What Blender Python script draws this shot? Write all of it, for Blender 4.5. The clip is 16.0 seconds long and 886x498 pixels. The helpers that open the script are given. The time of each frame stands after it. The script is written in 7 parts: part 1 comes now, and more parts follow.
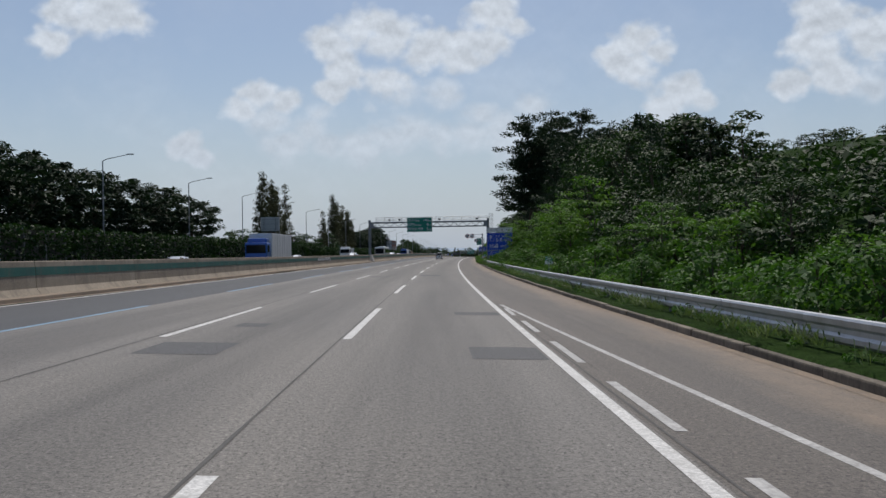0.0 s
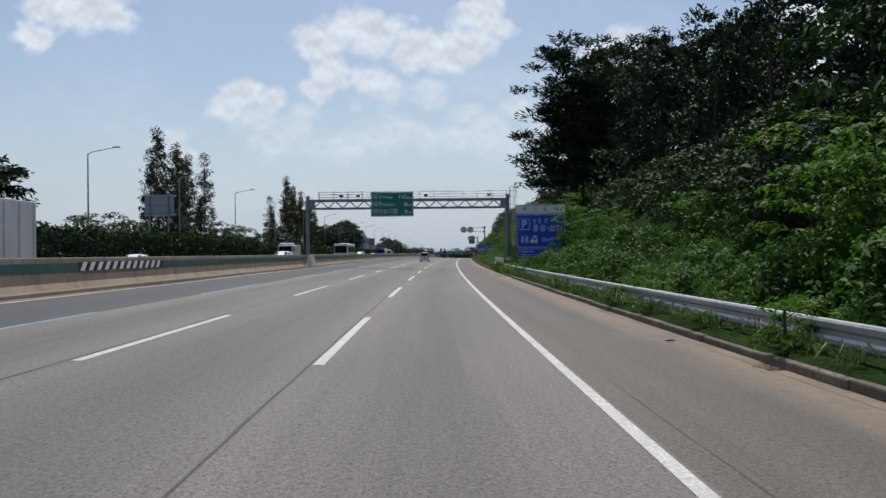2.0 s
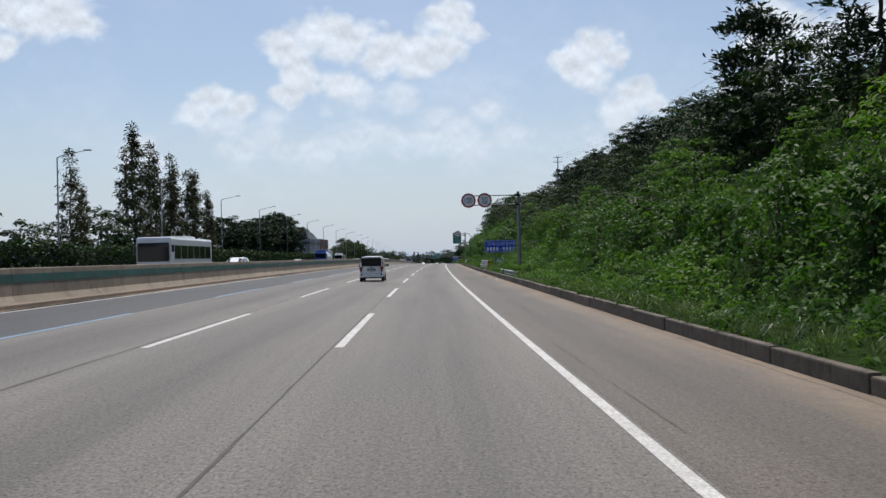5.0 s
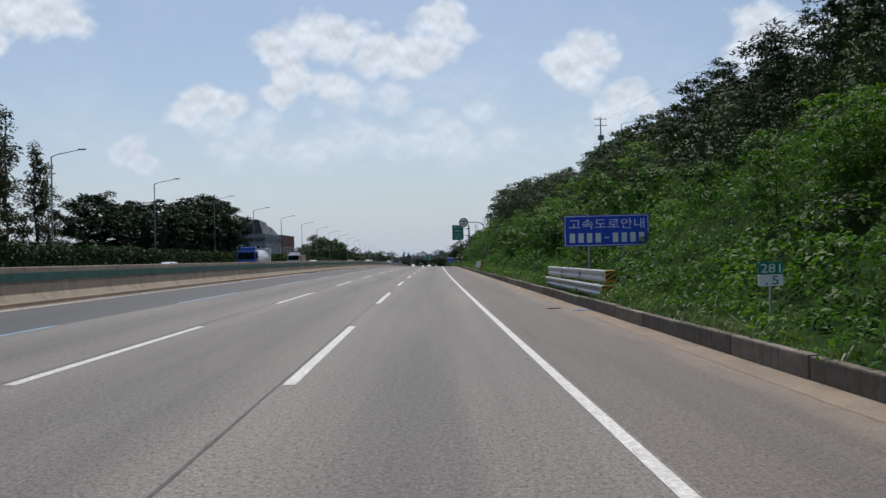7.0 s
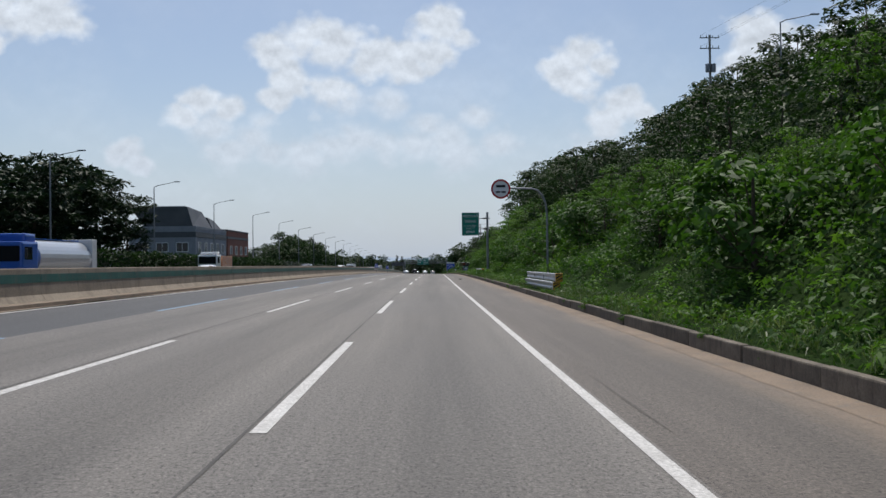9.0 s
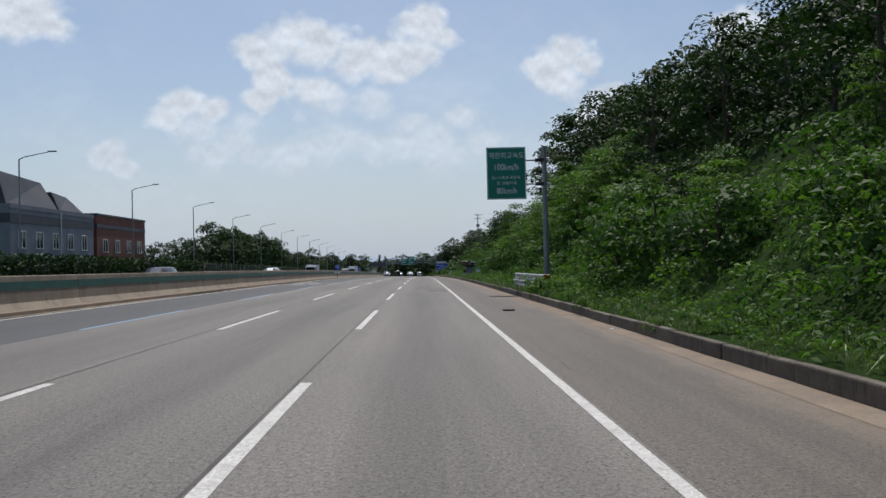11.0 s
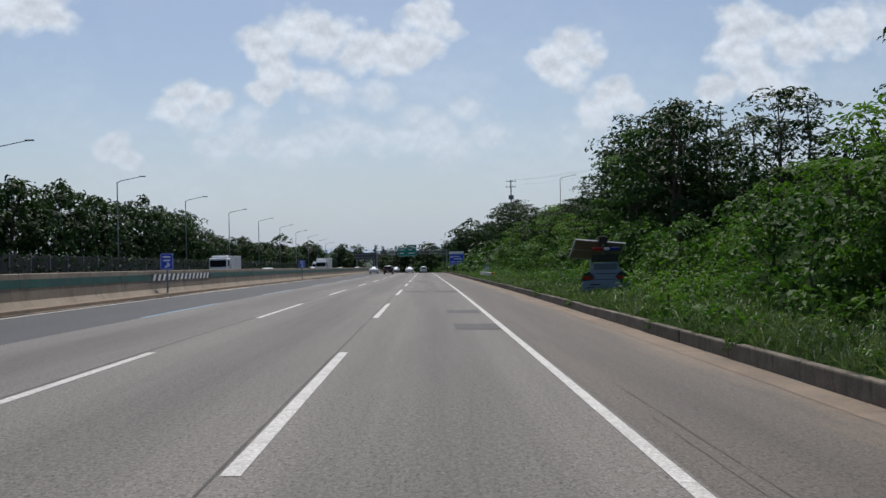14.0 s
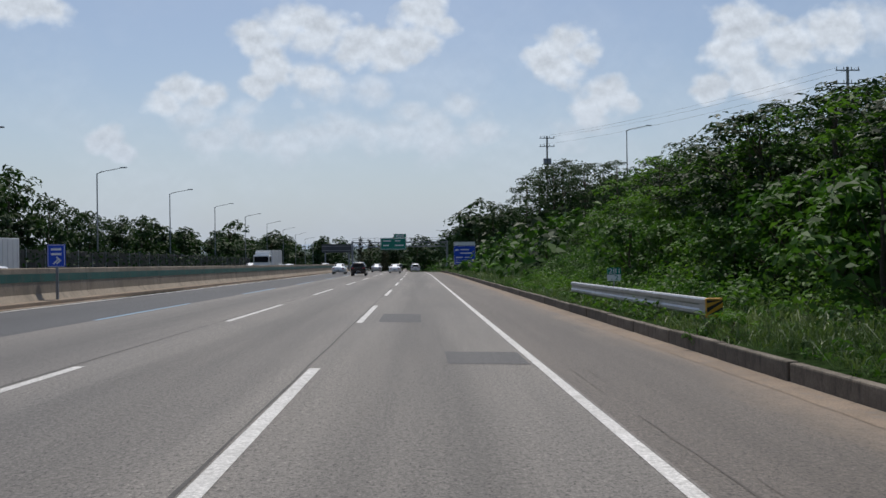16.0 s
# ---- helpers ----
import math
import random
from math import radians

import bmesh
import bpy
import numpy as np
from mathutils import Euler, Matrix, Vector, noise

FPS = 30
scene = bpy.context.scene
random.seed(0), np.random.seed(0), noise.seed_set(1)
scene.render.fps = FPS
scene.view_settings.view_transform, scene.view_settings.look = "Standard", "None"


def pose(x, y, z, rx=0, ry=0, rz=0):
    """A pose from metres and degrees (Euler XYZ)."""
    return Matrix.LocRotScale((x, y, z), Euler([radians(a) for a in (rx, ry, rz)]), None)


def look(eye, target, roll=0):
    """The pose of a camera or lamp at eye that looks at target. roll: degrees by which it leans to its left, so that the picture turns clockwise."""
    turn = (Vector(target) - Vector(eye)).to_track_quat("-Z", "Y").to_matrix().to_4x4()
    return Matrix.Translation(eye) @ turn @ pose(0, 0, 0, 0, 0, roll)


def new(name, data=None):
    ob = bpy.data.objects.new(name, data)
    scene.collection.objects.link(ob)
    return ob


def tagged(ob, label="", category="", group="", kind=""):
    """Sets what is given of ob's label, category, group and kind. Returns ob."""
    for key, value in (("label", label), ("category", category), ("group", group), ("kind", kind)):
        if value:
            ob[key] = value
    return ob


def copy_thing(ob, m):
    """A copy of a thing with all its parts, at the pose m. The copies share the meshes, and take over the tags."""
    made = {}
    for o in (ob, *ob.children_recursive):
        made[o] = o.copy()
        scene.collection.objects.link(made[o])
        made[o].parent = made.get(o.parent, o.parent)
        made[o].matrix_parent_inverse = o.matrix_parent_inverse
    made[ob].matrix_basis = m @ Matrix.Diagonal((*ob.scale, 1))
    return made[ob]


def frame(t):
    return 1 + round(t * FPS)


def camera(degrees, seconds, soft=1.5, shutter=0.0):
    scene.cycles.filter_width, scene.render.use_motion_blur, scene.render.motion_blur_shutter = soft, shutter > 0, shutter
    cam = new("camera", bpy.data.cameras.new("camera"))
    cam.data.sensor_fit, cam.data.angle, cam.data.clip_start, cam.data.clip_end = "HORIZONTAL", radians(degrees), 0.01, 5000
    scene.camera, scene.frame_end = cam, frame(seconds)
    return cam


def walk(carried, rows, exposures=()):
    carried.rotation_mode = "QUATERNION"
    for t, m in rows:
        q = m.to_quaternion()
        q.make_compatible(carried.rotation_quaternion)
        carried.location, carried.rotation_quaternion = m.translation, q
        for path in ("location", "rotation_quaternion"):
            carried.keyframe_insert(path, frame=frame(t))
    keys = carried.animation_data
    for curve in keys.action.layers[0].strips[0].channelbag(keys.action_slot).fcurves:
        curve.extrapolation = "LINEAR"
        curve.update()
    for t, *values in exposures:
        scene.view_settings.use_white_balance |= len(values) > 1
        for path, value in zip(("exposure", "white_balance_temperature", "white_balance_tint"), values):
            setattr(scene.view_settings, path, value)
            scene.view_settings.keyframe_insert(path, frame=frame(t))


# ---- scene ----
cam = camera(53.87, 16.0)
PATH = [
    (0.0, pose(5.047, -0.01, 1.654, 90.275, 0.895, 2.519)),
    (0.5, pose(4.135, 16.50, 1.622, 90.175, 0.802, 2.371)),
    (1.0, pose(3.378, 32.83, 1.585, 90.141, 1.146, 2.173)),
    (1.5, pose(2.566, 48.69, 1.587, 90.253, 0.821, 1.939)),
    (2.0, pose(1.855, 63.87, 1.584, 90.289, 0.519, 1.528)),
    (2.5, pose(1.224, 79.90, 1.538, 90.613, 0.518, 1.317)),
    (3.0, pose(0.642, 96.43, 1.533, 90.657, 0.498, 1.067)),
    (3.5, pose(0.172, 113.13, 1.563, 90.745, 0.907, 0.904)),
    (4.0, pose(-0.271, 128.52, 1.597, 90.581, 0.790, 0.395)),
    (4.2, pose(-0.463, 134.91, 1.616, 90.499, 1.113, 0.123)),
    (6.3, pose(-1.485, 201.96, 1.666, 90.542, 1.134, -0.764)),
    (6.5, pose(-1.530, 208.42, 1.675, 90.475, 0.901, -0.798)),
    (7.0, pose(-1.642, 225.31, 1.680, 90.568, 1.282, -0.807)),
    (7.5, pose(-1.770, 241.86, 1.717, 90.615, 1.149, -0.653)),
    (8.0, pose(-1.840, 258.21, 1.754, 90.562, 1.149, -0.627)),
    (8.5, pose(-1.837, 273.33, 1.728, 90.725, 1.165, -0.773)),
    (8.7, pose(-1.941, 279.28, 1.708, 90.840, 0.857, -0.951)),
    (10.8, pose(-1.757, 346.64, 1.648, 90.929, 1.035, -1.974)),
    (11.0, pose(-1.607, 353.76, 1.626, 90.837, 1.300, -2.007)),
    (11.5, pose(-1.382, 370.76, 1.494, 90.938, 1.416, -1.949)),
    (12.0, pose(-1.243, 386.23, 1.430, 90.848, 1.056, -2.010)),
    (12.5, pose(-1.024, 402.46, 1.373, 90.860, 1.403, -1.994)),
    (13.0, pose(-0.899, 418.11, 1.302, 90.703, 1.291, -1.915)),
    (13.5, pose(-0.835, 433.88, 1.253, 90.468, 1.351, -1.783)),
    (14.0, pose(-0.718, 449.65, 1.156, 90.343, 1.225, -1.725)),
    (14.5, pose(-0.594, 465.28, 1.010, 90.341, 1.154, -1.842)),
    (15.0, pose(-0.457, 480.88, 0.837, 90.058, 0.939, -1.991)),
    (15.5, pose(-0.237, 497.28, 0.668, 90.239, 1.059, -1.918)),
    (16.0, pose(-0.080, 512.64, 0.437, 90.117, 0.637, -2.189)),
]
# the camera's own exposure, opening up where dark trees fill the view
EXPOSURE = [(0.0, -0.2), (1.0, -0.22), (2.0, 0.0), (3.0, 0.06), (4.2, 0.14), (6.4, 0.0), (8.5, 0.0), (11.0, -0.05), (12.5, -0.08), (15.0, -0.08), (16.0, -0.12)]
walk(cam, PATH, EXPOSURE)

# ---- daylight: hazy summer sky with cumulus, high sun ahead of the road ----
SUN_DIR = Vector((0.05, 0.55, 1.0)).normalized()
world = bpy.data.worlds.new("sky")
scene.world = world
world.use_nodes = True
wn, wl = world.node_tree.nodes, world.node_tree.links
wn.clear()


def wnode(kind, **values):
    node = wn.new(kind)
    for key, value in values.items():
        setattr(node, key, value)
    return node


def wmath(op, a, b=None, c=None, clamp=False):
    node = wnode("ShaderNodeMath", operation=op, use_clamp=clamp)
    for i, v in enumerate((a, b, c)):
        if v is None:
            continue
        if isinstance(v, (int, float)):
            node.inputs[i].default_value = v
        else:
            wl.new(v, node.inputs[i])
    return node.outputs[0]


sky = wnode("ShaderNodeTexSky", sky_type="NISHITA", sun_disc=False, sun_elevation=math.asin(SUN_DIR.z),
            sun_rotation=math.atan2(-SUN_DIR.x, SUN_DIR.y), altitude=60, air_density=1.0, dust_density=1.6, ozone_density=2.0)
direction = wnode("ShaderNodeTexCoord").outputs["Generated"]
split = wnode("ShaderNodeSeparateXYZ")
wl.new(direction, split.inputs[0])
ahead = wmath("MAXIMUM", split.outputs[1], 0.03)
across, above = wmath("DIVIDE", split.outputs[0], ahead), wmath("DIVIDE", split.outputs[2], ahead)
chart = wnode("ShaderNodeCombineXYZ")
wl.new(across, chart.inputs[0])
wl.new(above, chart.inputs[1])

# heaps of cumulus: (across, above, half width) as slopes from the eye
CUMULUS = [(-0.136, 0.263, 0.04), (-0.172, 0.243, 0.032), (-0.101, 0.248, 0.043), (-0.059, 0.236, 0.045), (-0.023, 0.227, 0.039), (0.02, 0.27, 0.04), (0.045, 0.259, 0.023), (0.003, 0.242, 0.04),
           (-0.153, 0.208, 0.03), (-0.112, 0.194, 0.039), (-0.167, 0.191, 0.026), (-0.254, 0.187, 0.031), (-0.224, 0.179, 0.027), (-0.274, 0.171, 0.026),
           (0.179, 0.237, 0.038), (0.203, 0.225, 0.027), (0.156, 0.222, 0.026), (0.178, 0.207, 0.036)]
CUMULUS += [(0.23, 0.178, 0.038), (0.252, 0.171, 0.023), (0.206, 0.159, 0.031), (-0.439, 0.295, 0.062), (-0.478, 0.295, 0.039), (-0.341, 0.13, 0.027), (-0.324, 0.116, 0.023),
            (0.394, 0.258, 0.047), (0.377, 0.225, 0.043), (0.351, 0.189, 0.029), (0.406, 0.195, 0.039), (0.444, 0.238, 0.052), (0.497, 0.253, 0.055), (-0.504, 0.254, 0.032)]
HAZY = [(-0.197, 0.147, 0.036), (-0.22, 0.127, 0.043), (-0.174, 0.128, 0.035), (-0.139, 0.12, 0.043), (-0.106, 0.134, 0.038), (-0.074, 0.142, 0.04), (-0.042, 0.133, 0.039), (-0.002, 0.156, 0.034),
        (-0.012, 0.136, 0.043), (0.028, 0.142, 0.036), (0.061, 0.165, 0.03), (0.085, 0.137, 0.039), (0.046, 0.123, 0.045), (-0.089, 0.184, 0.032), (-0.037, 0.183, 0.036), (-0.187, 0.163, 0.026),
        (-0.245, 0.158, 0.039), (0.21, 0.148, 0.04), (0.436, 0.188, 0.052), (0.183, 0.133, 0.039), (0.551, 0.26, 0.052)]
ASPECT = 1.35
flat_chart = wnode("ShaderNodeVectorMath", operation="MULTIPLY")
wl.new(chart.outputs[0], flat_chart.inputs[0])
flat_chart.inputs[1].default_value = (1, ASPECT, 0)


def heaps(spots):
    """One minus the distance from the nearest heap's middle in its half widths."""
    total = None
    for cx, cy, w in spots:
        far = wnode("ShaderNodeVectorMath", operation="DISTANCE")
        wl.new(flat_chart.outputs[0], far.inputs[0])
        far.inputs[1].default_value = (cx, cy * ASPECT, 0)
        one = wmath("MULTIPLY_ADD", far.outputs["Value"], -1 / w, 1.0)
        total = one if total is None else wmath("SMOOTH_MAX", total, one, 0.18)
    return total


def billow(vector, scale, detail, rough, lift=0.0):
    node = wnode("ShaderNodeTexNoise")
    shift = wnode("ShaderNodeVectorMath", operation="ADD")
    wl.new(vector, shift.inputs[0])
    shift.inputs[1].default_value = (3.7, lift, 1.3)
    wl.new(shift.outputs[0], node.inputs["Vector"])
    for key, value in (("Scale", scale), ("Detail", detail), ("Roughness", rough)):
        node.inputs[key].default_value = value
    return node.outputs[0]


def curds(scale):
    """Rounded knobs, as on the tops of cumulus."""
    node = wnode("ShaderNodeTexVoronoi", feature="SMOOTH_F1")
    wl.new(flat_chart.outputs[0], node.inputs["Vector"])
    node.inputs["Scale"].default_value, node.inputs["Smoothness"].default_value = scale, 0.35
    return wmath("SUBTRACT", 0.42, node.outputs["Distance"])


puff = billow(chart.outputs[0], 20, 6, 0.52)
lit = billow(chart.outputs[0], 30, 5.0, 0.55, 0.008)
soft = billow(chart.outputs[0], 30, 5.0, 0.55)
wisp = billow(chart.outputs[0], 7, 6, 0.6)
knobs = wmath("ADD", wmath("MULTIPLY", curds(34), 0.42), wmath("MULTIPLY", curds(80), 0.22))
rough_edge = wmath("ADD", knobs, wmath("MULTIPLY_ADD", puff, 1.5, -0.62))
solid = wmath("ADD", heaps(CUMULUS), rough_edge)
thin = wmath("ADD", heaps(HAZY), wmath("MULTIPLY", rough_edge, 1.15))


def ramp(value, low, high, top=1.0):
    node = wnode("ShaderNodeMapRange", interpolation_type="SMOOTHSTEP")
    wl.new(value, node.inputs[0])
    for i, v in enumerate((low, high, 0.0, top)):
        node.inputs[i + 1].default_value = v
    return node.outputs[0]


# elsewhere in the sky the same broken cloud goes on
overall = billow(direction, 3.2, 8, 0.6)
veil = wmath("MULTIPLY", ramp(wisp, 0.35, 0.75, 0.35), ramp(above, 0.45, 0.02))
cover = wmath("MAXIMUM", wmath("MAXIMUM", ramp(solid, -0.02, 0.62, 0.94), ramp(thin, -0.1, 1.05, 0.72)), veil)
front = ramp(split.outputs[1], 0.5, 0.75)
back = ramp(overall, 0.5, 0.7, 0.8)
mixed = wmath("ADD", wmath("MULTIPLY", cover, front), wmath("MULTIPLY", back, wmath("SUBTRACT", 1.0, front)))
shade = wmath("MULTIPLY_ADD", wmath("SUBTRACT", soft, lit), 0.9, 1.0)
low = ramp(solid, 0.45, 1.3, 0.09)
tone = wmath("SUBTRACT", shade, low)
white = wnode("ShaderNodeVectorMath", operation="SCALE")
white.inputs[0].default_value = (6.9, 7.5, 8.3)
wl.new(tone, white.inputs["Scale"])
mix = wnode("ShaderNodeMix", data_type="RGBA")
wl.new(mixed, mix.inputs[0])
wl.new(sky.outputs[0], mix.inputs[6])
wl.new(white.outputs[0], mix.inputs[7])
# pale haze towards the horizon
haze = wnode("ShaderNodeMix", data_type="RGBA")
wl.new(ramp(split.outputs[2], 0.22, -0.03, 0.8), haze.inputs[0])
wl.new(mix.outputs[2], haze.inputs[6])
haze.inputs[7].default_value = (5.0, 5.9, 7.2, 1)
back_node = wnode("ShaderNodeBackground")
wl.new(haze.outputs[2], back_node.inputs[0])
back_node.inputs[1].default_value = 0.10
wl.new(back_node.outputs[0], wnode("ShaderNodeOutputWorld").inputs[0])

sun = new("sun", bpy.data.lights.new("sun", "SUN"))
sun.data.energy, sun.data.angle, sun.data.color = 3.6, radians(0.6), (1.0, 0.95, 0.88)
sun.matrix_world = look((0, 0, 0), -SUN_DIR)

# ---- the road's line: x across from the nearside edge line, y along, z above the carriageway ----
CROSS = -0.0235


def bend(y):
    u = (min(y, 522.0) - 272.22) / 100
    x = 0.6189 * u ** 2 - 0.1198 * u ** 3
    if y > 522:
        x += 0.0085 * (y - 522) - 0.00006 * max(0.0, min(y, 1400.0) - 600) ** 2 - 0.096 * max(0.0, y - 1400.0)
    return x


def grade(y):
    u = (min(y, 522.0) - 272.22) / 100
    z = -0.1172 * u ** 2 - 0.0426 * u ** 3
    if y > 522:
        z -= 0.0139 * (min(y, 900.0) - 522)
        z -= 0.000055 * max(0.0, min(y, 900.0) - 640) ** 2
    return z


def at(x, y, z=0.0):
    """A place beside the road as a point of the world."""
    return Vector((x + bend(y), y, z + grade(y)))


def heading(y):
    return math.atan2(-(bend(y + 1) - bend(y - 1)), 2.0)


def stand(x, y, z=0.0, turn=0.0):
    """A pose beside the road, facing back along it."""
    return Matrix.Translation(at(x, y, z)) @ Matrix.Rotation(heading(y) + radians(turn), 4, "Z")


def deck(x):
    return CROSS * max(-35.0, min(3.6, x)) if x > -16.3 else CROSS * -16.3


def ease(a, b, v):
    t = max(0.0, min(1.0, (v - a) / (b - a)))
    return t * t * (3 - 2 * t)


def steps(points, v):
    for (a, p), (b, q) in zip(points, points[1:]):
        if v <= b:
            return p + (q - p) * ease(a, b, v)
    return points[-1][1]


TOE = [(-80, 9.0), (90, 8.5), (150, 6.2), (330, 5.4), (400, 5.8), (470, 7.4), (520, 7.2), (600, 5.6), (700, 6)]
SLOPE = [(-80, 0.30), (60, 0.34), (140, 0.66), (200, 0.70), (330, 0.76), (456, 0.74), (478, 0.42), (502, 0.42), (530, 0.52), (620, 0.62), (700, 0.5), (900, 0.3)]
CAP = [(-80, 12), (60, 14), (150, 14.5), (230, 15.5), (280, 19), (330, 22.5), (430, 23), (465, 19), (490, 12), (510, 9), (590, 9.5), (640, 12), (700, 18), (900, 14), (1300, 6)]


def land(x, y):
    """The height of the ground beside the road."""
    if x > 3.3:
        toe, s, cap = steps(TOE, y), steps(SLOPE, y), steps(CAP, y)
        z = 0.12 + 0.05 * (x - 3.4) if x < toe else 0.12 + 0.05 * (toe - 3.4)
        if x > toe:
            rise = s * (x - toe)
            z += rise / (1 + (rise / cap) ** 5) ** 0.2
            z += 0.5 * noise.noise((x * 0.11, y * 0.11, 0)) * min(1, (x - toe) / 5)
            z -= ease(70, 400, x) * (cap + 1)
        return z
    if x > -35.5:
        return deck(x) - 0.12
    edge = 0.25 + ease(-36, -42, x) * (0.9 if y < 250 else 0.5)
    far = ease(-60, -300, x)
    return edge - far * 1.5 + 0.3 * noise.noise((x * 0.05, y * 0.05, 3)) * ease(-38, -50, x)


# ---- materials ----
def material(name):
    m = bpy.data.materials.new(name)
    m.use_nodes = True
    nt = m.node_tree
    bsdf = nt.nodes["Principled BSDF"]
    return m, nt.nodes, nt.links, bsdf


def tex_noise(nodes, links, vector, scale, detail=5.0, rough=0.6):
    n = nodes.new("ShaderNodeTexNoise")
    n.inputs["Scale"].default_value, n.inputs["Detail"].default_value, n.inputs["Roughness"].default_value = scale, detail, rough
    if vector is not None:
        links.new(vector, n.inputs["Vector"])
    return n.outputs[0]


def tint(nodes, links, fac, stops):
    r = nodes.new("ShaderNodeValToRGB")
    e = r.color_ramp.elements
    e[0].position, e[0].color = stops[0][0], (*stops[0][1], 1)
    e[1].position, e[1].color = stops[-1][0], (*stops[-1][1], 1)
    for p, c in stops[1:-1]:
        k = e.new(p)
        k.color = (*c, 1)
    links.new(fac, r.inputs[0])
    return r.outputs[0]


def blend(nodes, links, fac, a, b, mode="MIX"):
    n = nodes.new("ShaderNodeMix")
    n.data_type, n.blend_type = "RGBA", mode
    for sock, v in ((n.inputs[0], fac), (n.inputs[6], a), (n.inputs[7], b)):
        if isinstance(v, float):
            sock.default_value = v
        elif isinstance(v, tuple):
            sock.default_value = (*v, 1)
        else:
            links.new(v, sock)
    return n.outputs[2]


def relief(nodes, links, bsdf, height, strength, distance):
    b = nodes.new("ShaderNodeBump")
    b.inputs["Strength"].default_value, b.inputs["Distance"].default_value = strength, distance
    links.new(height, b.inputs["Height"])
    links.new(b.outputs[0], bsdf.inputs["Normal"])


def place(nodes, kind="Object"):
    return nodes.new("ShaderNodeTexCoord").outputs[kind]


def mapped(nodes, links, vector, scale):
    m = nodes.new("ShaderNodeMapping")
    m.inputs["Scale"].default_value = scale
    links.new(vector, m.inputs["Vector"])
    return m.outputs[0]


def surface(name, dark, light, rough=0.7, coarse=0.6, fine=30.0, metal=0.0, bump=0.3, depth=0.01, vary=0.0, stain=None, grain=0.35):
    """A worn solid surface: blotches at one scale, grain at another, a little relief."""
    m, n, l, b = material(name)
    p = place(n)
    big = tex_noise(n, l, p, coarse, 6, 0.62)
    small = tex_noise(n, l, p, fine, 4, 0.7)
    col = tint(n, l, big, [(0.3, dark), (0.7, light)])
    g = tint(n, l, small, [(0.3, (1 - grain,) * 3), (0.7, (1 + grain * 0.4,) * 3)])
    col = blend(n, l, 1.0, col, g, "MULTIPLY")
    if stain:
        s = tex_noise(n, l, mapped(n, l, p, (1.5, 1.5, 0.35)), coarse * 2.5, 7, 0.7)
        fac = tint(n, l, s, [(0.52, (0, 0, 0)), (0.68, (0.8, 0.8, 0.8))])
        col = blend(n, l, fac, col, stain)
    if vary:
        info = n.new("ShaderNodeObjectInfo")
        v = tint(n, l, info.outputs["Random"], [(0, (1 - vary,) * 3), (1, (1 + vary,) * 3)])
        col = blend(n, l, 1.0, col, v, "MULTIPLY")
    l.new(col, b.inputs["Base Color"])
    b.inputs["Roughness"].default_value, b.inputs["Metallic"].default_value = rough, metal
    if bump:
        relief(n, l, b, small, bump, depth)
    return m


def paint(name, colour, rough=0.4, metal=0.0, coat=0.0, dirt=0.12):
    m, n, l, b = material(name)
    p = place(n)
    s = tex_noise(n, l, p, 2.2, 6, 0.65)
    dirty = tuple(c * (1 - dirt) for c in colour)
    l.new(tint(n, l, s, [(0.3, dirty), (0.65, colour)]), b.inputs["Base Color"])
    b.inputs["Roughness"].default_value, b.inputs["Metallic"].default_value, b.inputs["Coat Weight"].default_value = rough, metal, coat
    return m


def foliage(name, dark, mid, bright, through_light=0.35, rough=0.6):
    """Leaves: each one its own green, and light shining through."""
    m, n, l, b = material(name)
    geo = n.new("ShaderNodeNewGeometry")
    p = geo.outputs["Position"]
    patch = tex_noise(n, l, p, 0.3, 6, 0.68)
    mixv = n.new("ShaderNodeMath")
    mixv.operation = "MULTIPLY_ADD"
    l.new(geo.outputs["Random Per Island"], mixv.inputs[0])
    mixv.inputs[1].default_value = 0.34
    half = n.new("ShaderNodeMath")
    half.operation = "MULTIPLY_ADD"
    l.new(patch, half.inputs[0])
    half.inputs[1].default_value, half.inputs[2].default_value = 1.7, -0.58
    l.new(half.outputs[0], mixv.inputs[2])
    col = tint(n, l, mixv.outputs[0], [(0.1, dark), (0.5, mid), (0.95, bright)])
    l.new(col, b.inputs["Base Color"])
    b.inputs["Roughness"].default_value = rough
    b.inputs["Specular IOR Level"].default_value = 0.2
    trans = n.new("ShaderNodeBsdfTranslucent")
    warm = blend(n, l, 1.0, col, (1.18, 1.25, 0.62), "MULTIPLY")
    l.new(warm, trans.inputs[0])
    add = n.new("ShaderNodeMixShader")
    add.inputs[0].default_value = through_light
    l.new(b.outputs[0], add.inputs[1])
    l.new(trans.outputs[0], add.inputs[2])
    l.new(add.outputs[0], n["Material Output"].inputs[0])
    return m


